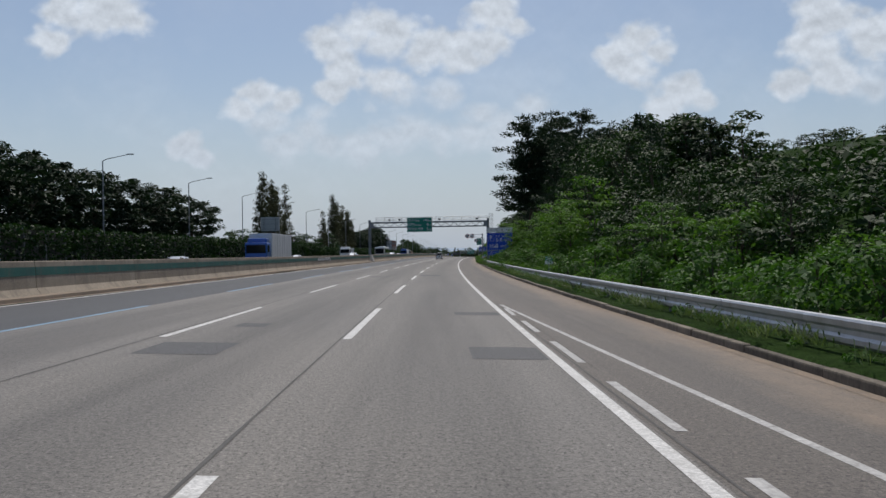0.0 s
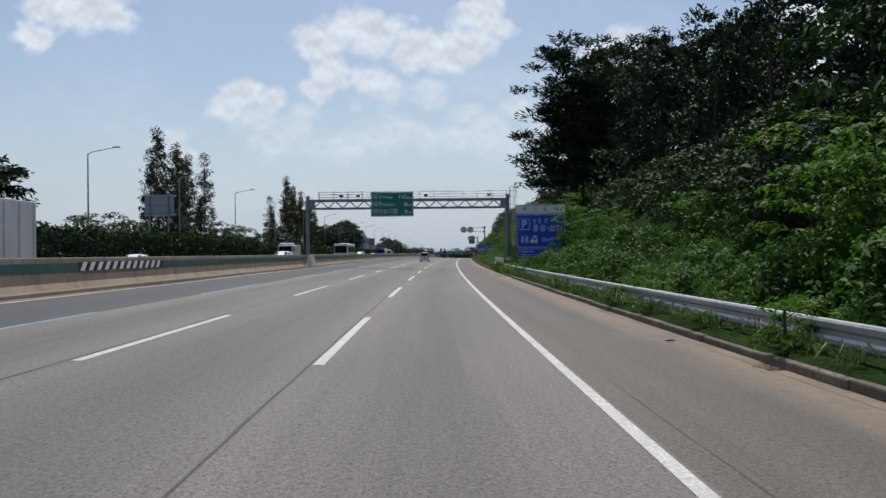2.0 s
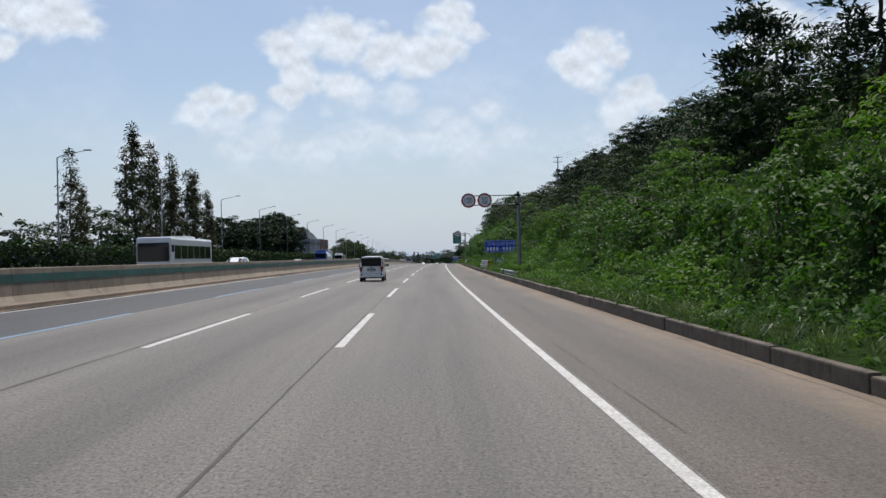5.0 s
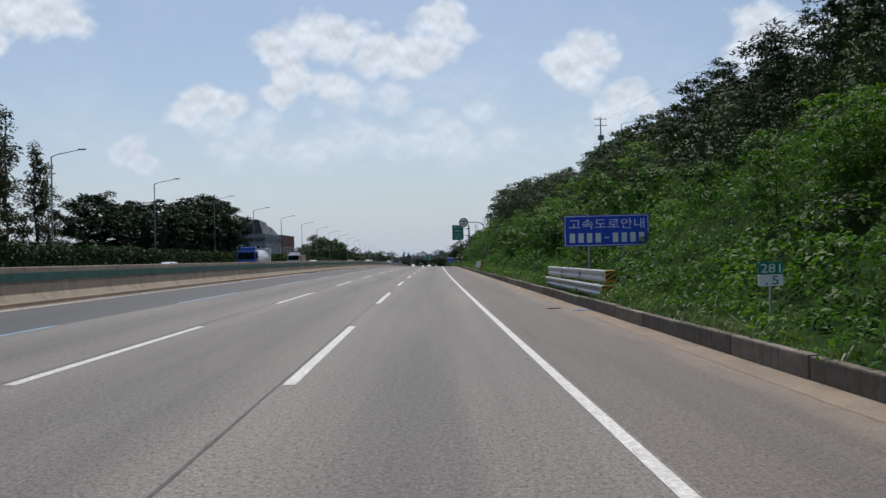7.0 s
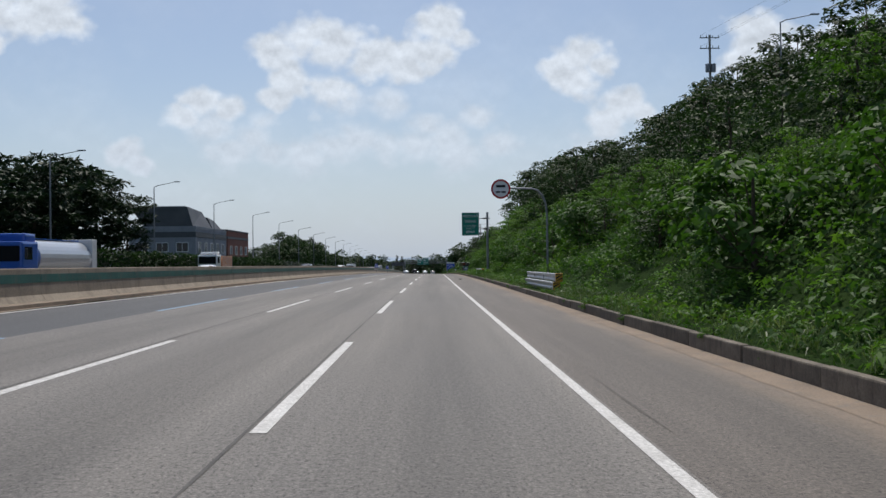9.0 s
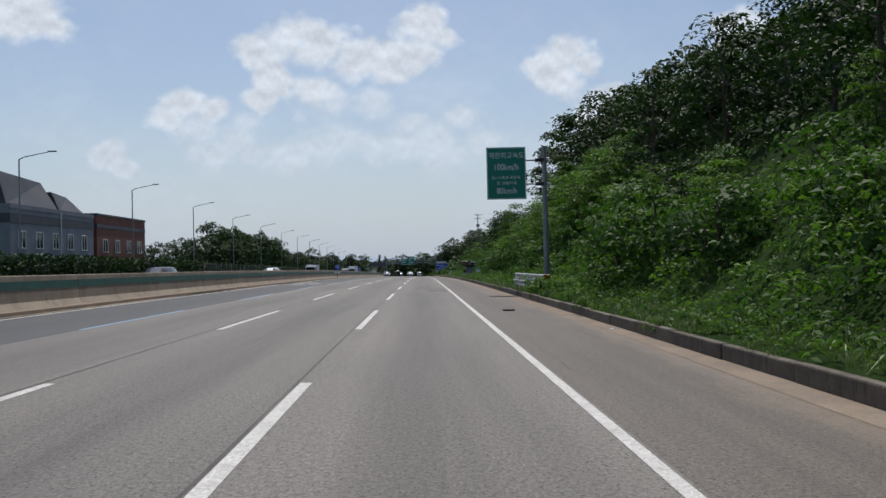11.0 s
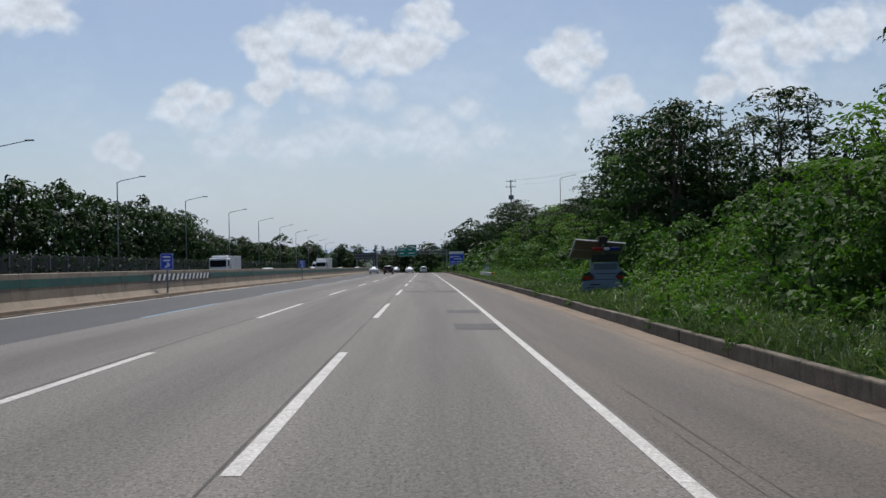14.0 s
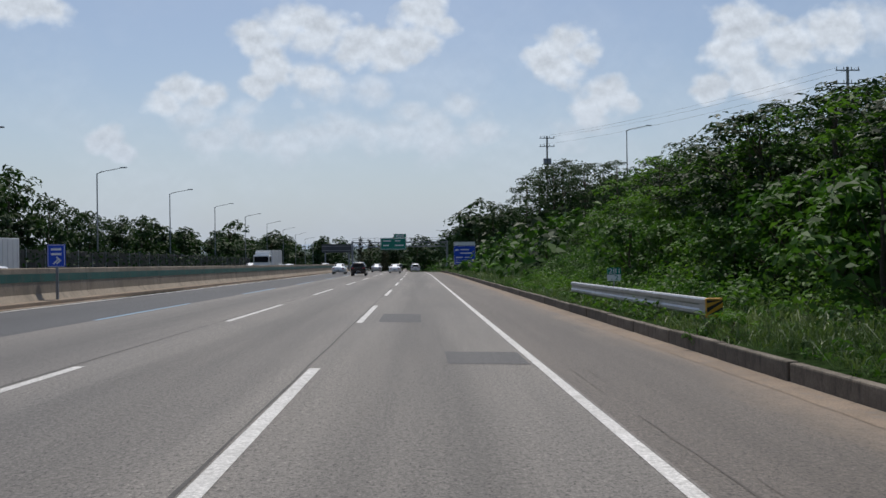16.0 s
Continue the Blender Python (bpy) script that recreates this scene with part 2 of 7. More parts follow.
def road_material(name, dark, light, wear, sandy=False):
    """Sun-bleached asphalt: aggregate grain, wheel tracks, drips and old stains drawn out along the lane."""
    m, n, l, b = material(name)
    uv = n.new("ShaderNodeUVMap").outputs[0]
    grain = tex_noise(n, l, uv, 34, 3, 0.8)
    speck = tex_noise(n, l, uv, 13, 4, 0.75)
    long = tex_noise(n, l, mapped(n, l, uv, (1.2, 0.035, 1)), 1.0, 6, 0.65)
    big = tex_noise(n, l, mapped(n, l, uv, (0.25, 0.06, 1)), 1.0, 5, 0.6)
    split_uv = n.new("ShaderNodeSeparateXYZ")
    l.new(uv, split_uv.inputs[0])
    cyc = n.new("ShaderNodeMath")
    cyc.operation = "MULTIPLY"
    cyc.inputs[1].default_value = 2 * math.pi / 3.6
    l.new(split_uv.outputs[0], cyc.inputs[0])
    wave = n.new("ShaderNodeMath")
    wave.operation = "COSINE"
    l.new(cyc.outputs[0], wave.inputs[0])
    track = n.new("ShaderNodeMath")
    track.operation = "MULTIPLY_ADD"
    l.new(wave.outputs[0], track.inputs[0])
    track.inputs[1].default_value = wear
    l.new(long, track.inputs[2])
    col = tint(n, l, track.outputs[0], [(0.25, dark), (0.75, light)])
    col = blend(n, l, 1.0, col, tint(n, l, grain, [(0.3, (0.36,) * 3), (0.7, (1.5,) * 3)]), "MULTIPLY")
    col = blend(n, l, 1.0, col, tint(n, l, speck, [(0.3, (0.66,) * 3), (0.7, (1.22,) * 3)]), "MULTIPLY")
    pits = tex_noise(n, l, mapped(n, l, uv, (1, 0.55, 1)), 24, 3, 0.85)
    col = blend(n, l, 1.0, col, tint(n, l, pits, [(0.36, (0.3,) * 3), (0.45, (1.0,) * 3), (0.6, (1.0,) * 3), (0.69, (1.65,) * 3)]), "MULTIPLY")
    col = blend(n, l, 1.0, col, tint(n, l, big, [(0.3, (0.88, 0.88, 0.89)), (0.7, (1.08, 1.06, 1.03))]), "MULTIPLY")
    if sandy:
        # sand and silt drifting out from the kerb in ragged tongues
        drift = tex_noise(n, l, mapped(n, l, uv, (0.9, 0.16, 1)), 1.0, 7, 0.68)
        reach = n.new("ShaderNodeMath")
        reach.operation = "MULTIPLY_ADD"
        l.new(drift, reach.inputs[0])
        reach.inputs[1].default_value = 2.6
        l.new(split_uv.outputs[0], reach.inputs[2])
        fac = n.new("ShaderNodeMapRange")
        fac.interpolation_type = "SMOOTHSTEP"
        l.new(reach.outputs[0], fac.inputs[0])
        for i, v in enumerate((3.2, 4.5, 0.0, 0.85)):
            fac.inputs[i + 1].default_value = v
        sand = tint(n, l, tex_noise(n, l, uv, 3.0, 6, 0.7), [(0.3, (0.155, 0.118, 0.086)), (0.7, (0.25, 0.19, 0.138))])
        sand = blend(n, l, 1.0, sand, tint(n, l, pits, [(0.34, (0.7,) * 3), (0.5, (1.0,) * 3)]), "MULTIPLY")
        col = blend(n, l, fac.outputs[0], col, sand)
    l.new(col, b.inputs["Base Color"])
    b.inputs["Roughness"].default_value = 0.72
    b.inputs["Specular IOR Level"].default_value = 0.4
    relief(n, l, b, grain, 0.5, 0.006)
    return m


ASPHALT = road_material("bleached_asphalt", (0.112, 0.105, 0.098), (0.190, 0.178, 0.164), 0.16)
SHOULDER = road_material("shoulder_asphalt", (0.088, 0.077, 0.068), (0.148, 0.129, 0.113), 0.05, True)
ASPHALT_DARK = road_material("newer_asphalt", (0.05, 0.052, 0.058), (0.075, 0.077, 0.083), 0.06)
PATCH = road_material("patch_asphalt", (0.062, 0.062, 0.066), (0.088, 0.087, 0.09), 0.0)
FINE_CRACK = surface("fine_crack", (0.070, 0.064, 0.058), (0.125, 0.112, 0.10), 0.9, 2.0, 25)
JOINT = surface("tar_joint", (0.055, 0.052, 0.05), (0.10, 0.096, 0.09), 0.85, 2.0, 25)
LINE_WHITE = surface("road_paint_white", (0.50, 0.49, 0.47), (0.68, 0.67, 0.65), 0.6, 1.8, 26, stain=(0.32, 0.31, 0.29), bump=0.2, grain=0.5)
LINE_OLD = surface("worn_paint_white", (0.30, 0.295, 0.285), (0.50, 0.49, 0.475), 0.7, 2.5, 18, stain=(0.19, 0.18, 0.17))
LINE_BLUE = surface("road_paint_blue", (0.13, 0.27, 0.40), (0.21, 0.36, 0.49), 0.6, 1.5, 22, stain=(0.12, 0.16, 0.20))
CONCRETE = surface("weathered_concrete", (0.20, 0.185, 0.16), (0.32, 0.295, 0.255), 0.9, 0.9, 24, vary=0.14, stain=(0.115, 0.10, 0.08))
PALE_CONCRETE = surface("pale_concrete", (0.34, 0.33, 0.31), (0.48, 0.46, 0.43), 0.9, 0.9, 24, stain=(0.24, 0.22, 0.19))
BARRIER = surface("barrier_concrete", (0.24, 0.20, 0.155), (0.35, 0.295, 0.23), 0.9, 0.5, 18, vary=0.08, stain=(0.15, 0.125, 0.10))
KERB = surface("dirty_kerb_concrete", (0.095, 0.08, 0.062), (0.20, 0.17, 0.135), 0.92, 1.3, 24, vary=0.28, stain=(0.045, 0.038, 0.03))
BAND_GREEN = surface("green_band_paint", (0.012, 0.085, 0.072), (0.02, 0.13, 0.105), 0.55, 0.8, 20, stain=(0.10, 0.10, 0.08))
DUST = surface("sandy_dust", (0.18, 0.14, 0.105), (0.28, 0.215, 0.158), 0.95, 0.8, 30, stain=(0.16, 0.145, 0.13))
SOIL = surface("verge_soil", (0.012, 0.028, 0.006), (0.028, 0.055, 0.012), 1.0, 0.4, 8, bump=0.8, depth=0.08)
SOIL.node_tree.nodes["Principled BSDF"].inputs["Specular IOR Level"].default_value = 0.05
# near-black green: the shade between leaf mounds is put into this colour
MATTED_SHADE = surface("matted_undergrowth_shade", (0.007, 0.020, 0.005), (0.016, 0.040, 0.009), 1.0, 0.5, 6.5, bump=0.4, depth=0.05, grain=0.55)
MATTED_SHADE.node_tree.nodes["Principled BSDF"].inputs["Specular IOR Level"].default_value = 0.05
STEEL = surface("galvanised_steel", (0.36, 0.37, 0.385), (0.52, 0.53, 0.545), 0.45, 1.2, 30, metal=0.75, stain=(0.36, 0.35, 0.34), bump=0.05, grain=0.12)
STEEL_DULL = surface("dull_steel", (0.20, 0.215, 0.24), (0.28, 0.295, 0.32), 0.5, 1.2, 30, metal=0.35, bump=0.05, grain=0.12)
LADDER = surface("dull_ladder_steel", (0.13, 0.145, 0.165), (0.19, 0.205, 0.23), 0.5, 1.2, 30, metal=0.3, bump=0.05, grain=0.12)
# the bright and dark greens also put sunlit and shaded foliage into colour
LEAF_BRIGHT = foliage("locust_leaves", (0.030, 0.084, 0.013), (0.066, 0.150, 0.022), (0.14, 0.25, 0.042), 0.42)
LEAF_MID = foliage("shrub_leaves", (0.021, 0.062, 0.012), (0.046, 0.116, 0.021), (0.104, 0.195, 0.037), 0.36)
LEAF_DARK = foliage("woodland_and_shade_leaves", (0.009, 0.027, 0.009), (0.018, 0.047, 0.013), (0.036, 0.078, 0.019), 0.24)
NEEDLE = foliage("pine_needles", (0.009, 0.022, 0.013), (0.016, 0.036, 0.019), (0.030, 0.058, 0.025), 0.12)
NEEDLE_BROWN = foliage("redwood_needles", (0.024, 0.028, 0.016), (0.042, 0.047, 0.025), (0.075, 0.074, 0.040), 0.25)
GRASS = foliage("verge_grass", (0.055, 0.095, 0.034), (0.10, 0.15, 0.06), (0.22, 0.27, 0.14), 0.3, 0.45)
BARK = surface("bark", (0.05, 0.038, 0.028), (0.11, 0.085, 0.062), 0.9, 3.0, 22, bump=0.8, depth=0.03)


# ---- mesh helpers ----
def link_mesh(name, bm, mat, parent=None, label="", smooth=False):
    me = bpy.data.meshes.new(name)
    bm.to_mesh(me)
    bm.free()
    if smooth:
        me.shade_smooth()
    for mm in (mat if isinstance(mat, (list, tuple)) else [mat]):
        me.materials.append(mm)
    ob = new(name, me)
    if parent is not None:
        ob.parent = parent
    if label:
        ob["label"] = label
    return ob


part = link_mesh


def thing(name, m, label, category, group="", kind=""):
    ob = new(name)
    ob.matrix_basis = m
    return tagged(ob, label, category, group, kind)


def box(bm, cx, cy, cz, sx, sy, sz, bevel=0.0, turn=None):
    made = bmesh.ops.create_cube(bm, size=1.0)["verts"]
    bmesh.ops.scale(bm, vec=(sx, sy, sz), verts=made)
    if bevel:
        edges = list({e for v in made for e in v.link_edges})
        got = bmesh.ops.bevel(bm, geom=edges, offset=bevel, segments=2, affect="EDGES", profile=0.6)
        made = list({v for f in got["faces"] for v in f.verts} | {v for v in made if v.is_valid})
    if turn is not None:
        bmesh.ops.transform(bm, matrix=turn.to_4x4(), verts=made)
    bmesh.ops.translate(bm, vec=(cx, cy, cz), verts=made)
    return made


def rod(bm, a, b, r, r2=None, sides=10):
    a, b = Vector(a), Vector(b)
    d = b - a
    made = bmesh.ops.create_cone(bm, cap_ends=True, segments=sides, radius1=r, radius2=r if r2 is None else r2, depth=d.length)["verts"]
    bmesh.ops.transform(bm, matrix=Matrix.Translation((a + b) / 2) @ d.to_track_quat("Z", "Y").to_matrix().to_4x4(), verts=made)
    return made


def boxes(*rows, bevel=0.0):
    bm = bmesh.new()
    for r in rows:
        box(bm, *r, bevel=bevel)
    return bm


def rods(*rows, sides=10):
    bm = bmesh.new()
    for r in rows:
        rod(bm, *r, sides=sides)
    return bm


def sweep(profile, y0, y1, step=6.0, closed=False, wobble=None):
    """A strip or bar with this section (x, z) drawn along the road; UV in metres across and along."""
    bm = bmesh.new()
    uvl = bm.loops.layers.uv.new("UVMap")
    count = max(1, math.ceil((y1 - y0) / step))
    rows, ys = [], []
    for i in range(count + 1):
        y = y0 + (y1 - y0) * i / count
        pts = profile if wobble is None else wobble(y)
        rows.append([bm.verts.new(at(x, y, z)) for x, z in pts])
        ys.append((y, pts))
    n = len(profile)
    for i in range(count):
        for k in range(n if closed else n - 1):
            j = (k + 1) % n
            f = bm.faces.new((rows[i][k], rows[i][j], rows[i + 1][j], rows[i + 1][k]))
            for loop, (yy, pts), q in zip(f.loops, (ys[i], ys[i], ys[i + 1], ys[i + 1]), (k, j, j, k)):
                loop[uvl].uv = (pts[q][0], yy)
    if closed:
        bm.faces.new(rows[0][::-1])
        bm.faces.new(rows[-1])
    bmesh.ops.recalc_face_normals(bm, faces=bm.faces)
    return bm


def quads_mesh(name, verts, mat):
    """A mesh of separate four-cornered leaves from an array (count, 4, 3)."""
    n = len(verts)
    me = bpy.data.meshes.new(name)
    me.vertices.add(n * 4)
    me.vertices.foreach_set("co", verts.astype(np.float32).ravel())
    me.loops.add(n * 4)
    me.loops.foreach_set("vertex_index", np.arange(n * 4, dtype=np.int32))
    me.polygons.add(n)
    me.polygons.foreach_set("loop_start", np.arange(0, n * 4, 4, dtype=np.int32))
    me.update(calc_edges=True)
    me.materials.append(mat)
    return me


def leaves(rng, centres, length, width, up=0.4, droop=0.0, along=None, face=None):
    """Folded leaf blades round the centres; face gives the way their upper sides look."""
    n = len(centres)
    a = rng.normal(size=(n, 3)) if along is None else along + rng.normal(size=(n, 3)) * 0.35
    a[:, 2] = a[:, 2] * 0.7 - droop
    nrm = rng.normal(size=(n, 3)) * (1.0 if face is None else 0.42) + np.array((0, 0, up * 2))
    if face is not None:
        nrm = nrm + face
        nrm /= np.linalg.norm(nrm, axis=1)[:, None]
        a -= nrm * (np.sum(a * nrm, axis=1)[:, None] * 0.85)
    a /= np.linalg.norm(a, axis=1)[:, None]
    b = np.cross(a, nrm)
    b /= np.linalg.norm(b, axis=1)[:, None] + 1e-9
    up_v = np.cross(b, a)
    s = rng.uniform(0.65, 1.35, size=(n, 1))
    L, W = length * s, width * s
    return np.stack([centres - a * L / 2, centres + b * W / 2 + up_v * W * 0.22 - a * L * 0.05, centres + a * L / 2 - up_v * L * 0.12,
                     centres - b * W / 2 + up_v * W * 0.22 - a * L * 0.05], axis=1)


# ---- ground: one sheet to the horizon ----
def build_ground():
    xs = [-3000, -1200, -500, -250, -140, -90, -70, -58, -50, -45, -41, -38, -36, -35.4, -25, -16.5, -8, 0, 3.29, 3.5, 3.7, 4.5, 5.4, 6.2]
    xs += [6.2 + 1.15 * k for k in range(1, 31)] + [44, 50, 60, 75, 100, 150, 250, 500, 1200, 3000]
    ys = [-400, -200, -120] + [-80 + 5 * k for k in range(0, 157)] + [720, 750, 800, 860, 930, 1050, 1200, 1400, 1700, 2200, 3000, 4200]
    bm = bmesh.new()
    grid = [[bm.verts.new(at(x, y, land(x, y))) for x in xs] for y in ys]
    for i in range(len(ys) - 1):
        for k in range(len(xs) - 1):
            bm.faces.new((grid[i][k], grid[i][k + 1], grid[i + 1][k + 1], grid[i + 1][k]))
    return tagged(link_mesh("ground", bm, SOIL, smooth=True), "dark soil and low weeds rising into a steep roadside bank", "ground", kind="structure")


build_ground()
END = 1100.0

# ---- carriageways ----
road = tagged(link_mesh("road", sweep([(0.12, deck(0.12)), (0, 0), (-3.6, deck(-3.6)), (-7.2, deck(-7.2)), (-10.75, deck(-10.75))], -90, END), ASPHALT),
              "sun-bleached grey asphalt motorway with wheel tracks", "road", kind="structure")
shoulder = tagged(link_mesh("hard_shoulder", sweep([(3.32, deck(3.32)), (1.8, deck(1.8)), (0.12, deck(0.12))], -90, END), SHOULDER),
                  "brownish worn asphalt hard shoulder", "road", kind="structure")
bus_lane = tagged(link_mesh("bus_lane_surface", sweep([(-10.75, deck(-10.75)), (-14.9, deck(-14.9))], -90, END), ASPHALT_DARK),
                  "darker newer asphalt of the inner bus lane", "road", kind="structure")
tagged(link_mesh("opposite_road", sweep([(-16.75, deck(-16.3)), (-25, deck(-16.3) - 0.05), (-35.6, deck(-16.3) - 0.3)], -90, END), ASPHALT),
       "grey asphalt carriageway of the oncoming traffic", "road", kind="structure")


def stripe(name, x, y0, y1, w, mat, parent=road, lift=0.005, step=6.0, label=""):
    return link_mesh(name, sweep([(x - w / 2, deck(x - w / 2) + lift), (x + w / 2, deck(x + w / 2) + lift)], y0, y1, step), mat, parent, label)


def frayed(name, x, y0, y1, w, mat, amp, step=0.5, parent=road, lift=0.004, label="", seed=0.0):
    """A strip whose edges wander."""
    def edge(y):
        a = x - w / 2 + amp * noise.noise((seed, y * 0.35, 1)) + amp * 0.5 * noise.noise((seed, y * 1.7, 5))
        b = x + w / 2 + amp * noise.noise((seed + 9, y * 0.35, 1)) + amp * 0.5 * noise.noise((seed + 9, y * 1.7, 5))
        return [(a, deck(a) + lift), (b, deck(b) + lift)]
    return link_mesh(name, sweep([(0, 0), (1, 0)], y0, y1, step, wobble=edge), mat, parent, label)


stripe("edge_line", 0.0, -90, END, 0.155, LINE_WHITE, label="solid white edge line")
stripe("median_line", -14.72, -90, END, 0.15, LINE_WHITE, bus_lane, label="solid white line beside the median")
DASH_START = -3.34
for lane, wide in ((1, 0.17), (2, 0.16)):
    for k in range(-4, 42):
        y = DASH_START + 20 * k
        stripe("lane_dash", -3.6 * lane, y, y + 9.6, wide, LINE_WHITE, step=3.0)
for k in range(-4, 36):
    y = DASH_START + 20 * k
    stripe("blue_lane_dash", -10.75, y, y + 9.8, 0.14, LINE_BLUE, step=3.0, lift=0.006, label="light blue bus lane dash")
# old tar joints beside the lane lines and cracks in the hard shoulder
frayed("tar_joint", -3.73, -60, 700, 0.035, JOINT, 0.02, label="dark tar joint along the lane", seed=1)
frayed("tar_joint", -7.36, -60, 700, 0.045, JOINT, 0.025, seed=2)
for k in range(46):
    frayed("shoulder_crack", 0.44 + 0.03 * math.sin(k * 1.9), -30 + 14.2 * k, -30 + 14.2 * k + 9 + 4 * math.sin(k * 2.7), 0.014, FINE_CRACK, 0.03, 0.2, seed=3 + k)
for k in range(14):
    frayed("shoulder_crack", 0.64 + 0.03 * math.sin(k * 2.1), 395 + 10 * k, 395 + 10 * k + 4 + 3 * math.sin(k * 1.3), 0.011, FINE_CRACK, 0.035, 0.2, seed=60 + k)
# old lines of a former exit taper beside the edge line
for k, (ya, yb) in enumerate(((-7.1, -3.8), (-2.0, 1.35), (3.15, 6.5), (8.2, 11.4), (13.4, 16.65), (18.7, 21.9), (23.9, 27.0))):
    stripe("old_taper_mark", 0.27 + 0.006 * (24 - ya), ya, yb, 0.13, LINE_OLD, step=2.0, label="worn old white marking")


def taper(y):
    x = 0.28 + 0.05 * (29 - y)
    return [(x - 0.055, 0.004 + deck(x)), (x + 0.055, 0.004 + deck(x))]


link_mesh("old_taper_line", sweep([(0, 0), (1, 0)], -30, 29, 3.0, wobble=taper), LINE_OLD, road, "worn white taper line crossing the shoulder")
frayed("tar_joint", 0.2, -20, 31, 0.028, JOINT, 0.015, 0.4, seed=14)
# patches cut into the running lanes
for x0, x1, y0, y1 in ((-1.32, -0.12, 13.7, 15.5), (-1.36, -0.12, 23.8, 25.0), (-3.02, -2.0, 61.2, 62.1), (-3.35, -1.75, 65.2, 69.6), (-1.18, -0.14, 68.7, 69.6),
                       (-1.4, -0.2, 411.1, 415.2), (-1.35, -0.3, 417.5, 419.5), (-1.27, -0.1, 471.9, 474.1), (-1.3, -0.17, 479.2, 481.3), (-3.35, -1.95, 501.3, 503.6), (-1.5, -0.14, 501.2, 504.2),
                       (-1.5, -0.14, 527, 529), (-6.85, -5.45, 13.8, 15.7), (-6.4, -5.7, 19.2, 20.2), (-6.75, -5.5, 61.2, 63.2), (-3.1, -1.9, 537, 541)):
    link_mesh("asphalt_patch", sweep([(x0, deck(x0) + 0.0045), ((x0 + x1) / 2, deck((x0 + x1) / 2) + 0.0045), (x1, deck(x1) + 0.0045)], y0, y1, 1.0), PATCH, road, "dark rectangular asphalt patch")
# bus lane letters, worn flat bars of paint
for k in range(4):
    for j in range(5):
        stripe("lane_letter_bar", -14.0 + 0.62 * j, 432 + 3.4 * k, 432 + 3.4 * k + (2.4 if (j + k) % 3 else 0.5), 0.16, LINE_WHITE, bus_lane, 0.006)
        if j < 4:
            stripe("lane_letter_bar", -13.69 + 0.62 * j, 432.4 + 3.4 * k + 0.7 * ((j * 3 + k) % 3), 432.8 + 3.4 * k + 0.7 * ((j * 3 + k) % 3), 0.46, LINE_WHITE, bus_lane, 0.007)


# sand swept against the kerb and the median
def dusty(x_in, x_out, seed, name, label, y0=-80, y1=800):
    def edge(y):
        a = x_in + (0.1 if x_in > 0 else 0.5) * noise.noise((seed, y * 0.06, 2)) + (0.05 if x_in > 0 else 0.2) * noise.noise((seed, y * 0.9, 4))
        return [(a, deck(a) + 0.004), (x_out, deck(x_out) + 0.018)]
    ob = link_mesh(name, sweep([(0, 0), (1, 0)], y0, y1, 0.8, wobble=edge), DUST, road, label)
    return ob


dusty(3.15, 3.36, 3.0, "dust_strip", "sandy dust swept against the kerb", -80, 196)
dusty(2.78, 3.36, 4.0, "dust_strip", "pale sand filling the gutter along the kerb", 196, 800)
dusty(-15.0, -15.75, 6.0, "dust_strip", "sandy dust along the median")
median_step = tagged(link_mesh("median_kerb", sweep([(-15.22, deck(-15.2)), (-15.24, deck(-15.2) + 0.13), (-15.8, deck(-15.2) + 0.15)], -90, END, 6.0), DUST),
                     "low dusty concrete step at the foot of the barrier", "kerb", kind="structure")

# ---- median barrier in cast sections ----
barrier = tagged(new("median_barrier"), "tan concrete median barrier with a green painted band", "barrier", kind="structure")


def barrier_section():
    prof = [(0.36, 0.0), (0.36, 0.10), (0.17, 0.36), (0.11, 1.28), (0.09, 1.31), (-0.09, 1.31), (-0.11, 1.28), (-0.17, 0.36), (-0.36, 0.10), (-0.36, 0.0)]
    bm = bmesh.new()
    a = [bm.verts.new((x, 0.012, z)) for x, z in prof]
    b = [bm.verts.new((x, 9.988, z)) for x, z in prof]
    for i in range(len(prof)):
        j = (i + 1) % len(prof)
        bm.faces.new((a[i], a[j], b[j], b[i]))
    bm.faces.new(a[::-1])
    bm.faces.new(b)
    bmesh.ops.recalc_face_normals(bm, faces=bm.faces)
    ob = link_mesh("barrier_section", bm, BARRIER, barrier)
    band = bmesh.new()
    vs = [band.verts.new(p) for p in ((0.154, 0.02, 0.80), (0.154, 9.98, 0.80), (0.134, 9.98, 1.10), (0.134, 0.02, 1.10))]
    band.faces.new(vs)
    got = bmesh.ops.extrude_face_region(band, geom=band.faces[:])["geom"]
    bmesh.ops.translate(band, vec=(-0.03, 0, 0), verts=[v for v in got if isinstance(v, bmesh.types.BMVert)])
    bmesh.ops.recalc_face_normals(band, faces=band.faces)
    link_mesh("green_band", band, BAND_GREEN, ob, "green painted band")
    return ob


def along(x, y, length, z):
    """A pose at the start of a straight piece that follows the road's bend and grade."""
    a, b = at(x, y, z), at(x, y + length, z)
    d = b - a
    return Matrix.Translation(a) @ Matrix.Rotation(math.atan2(-d.x, d.y), 4, "Z") @ Matrix.Rotation(math.atan2(d.z, d.y), 4, "X")


first = barrier_section()
first.matrix_basis = along(-16.1, -60, 10, deck(-16))
for k in range(1, 90):
    copy_thing(first, along(-16.1, -60 + 10 * k, 10, deck(-16)))

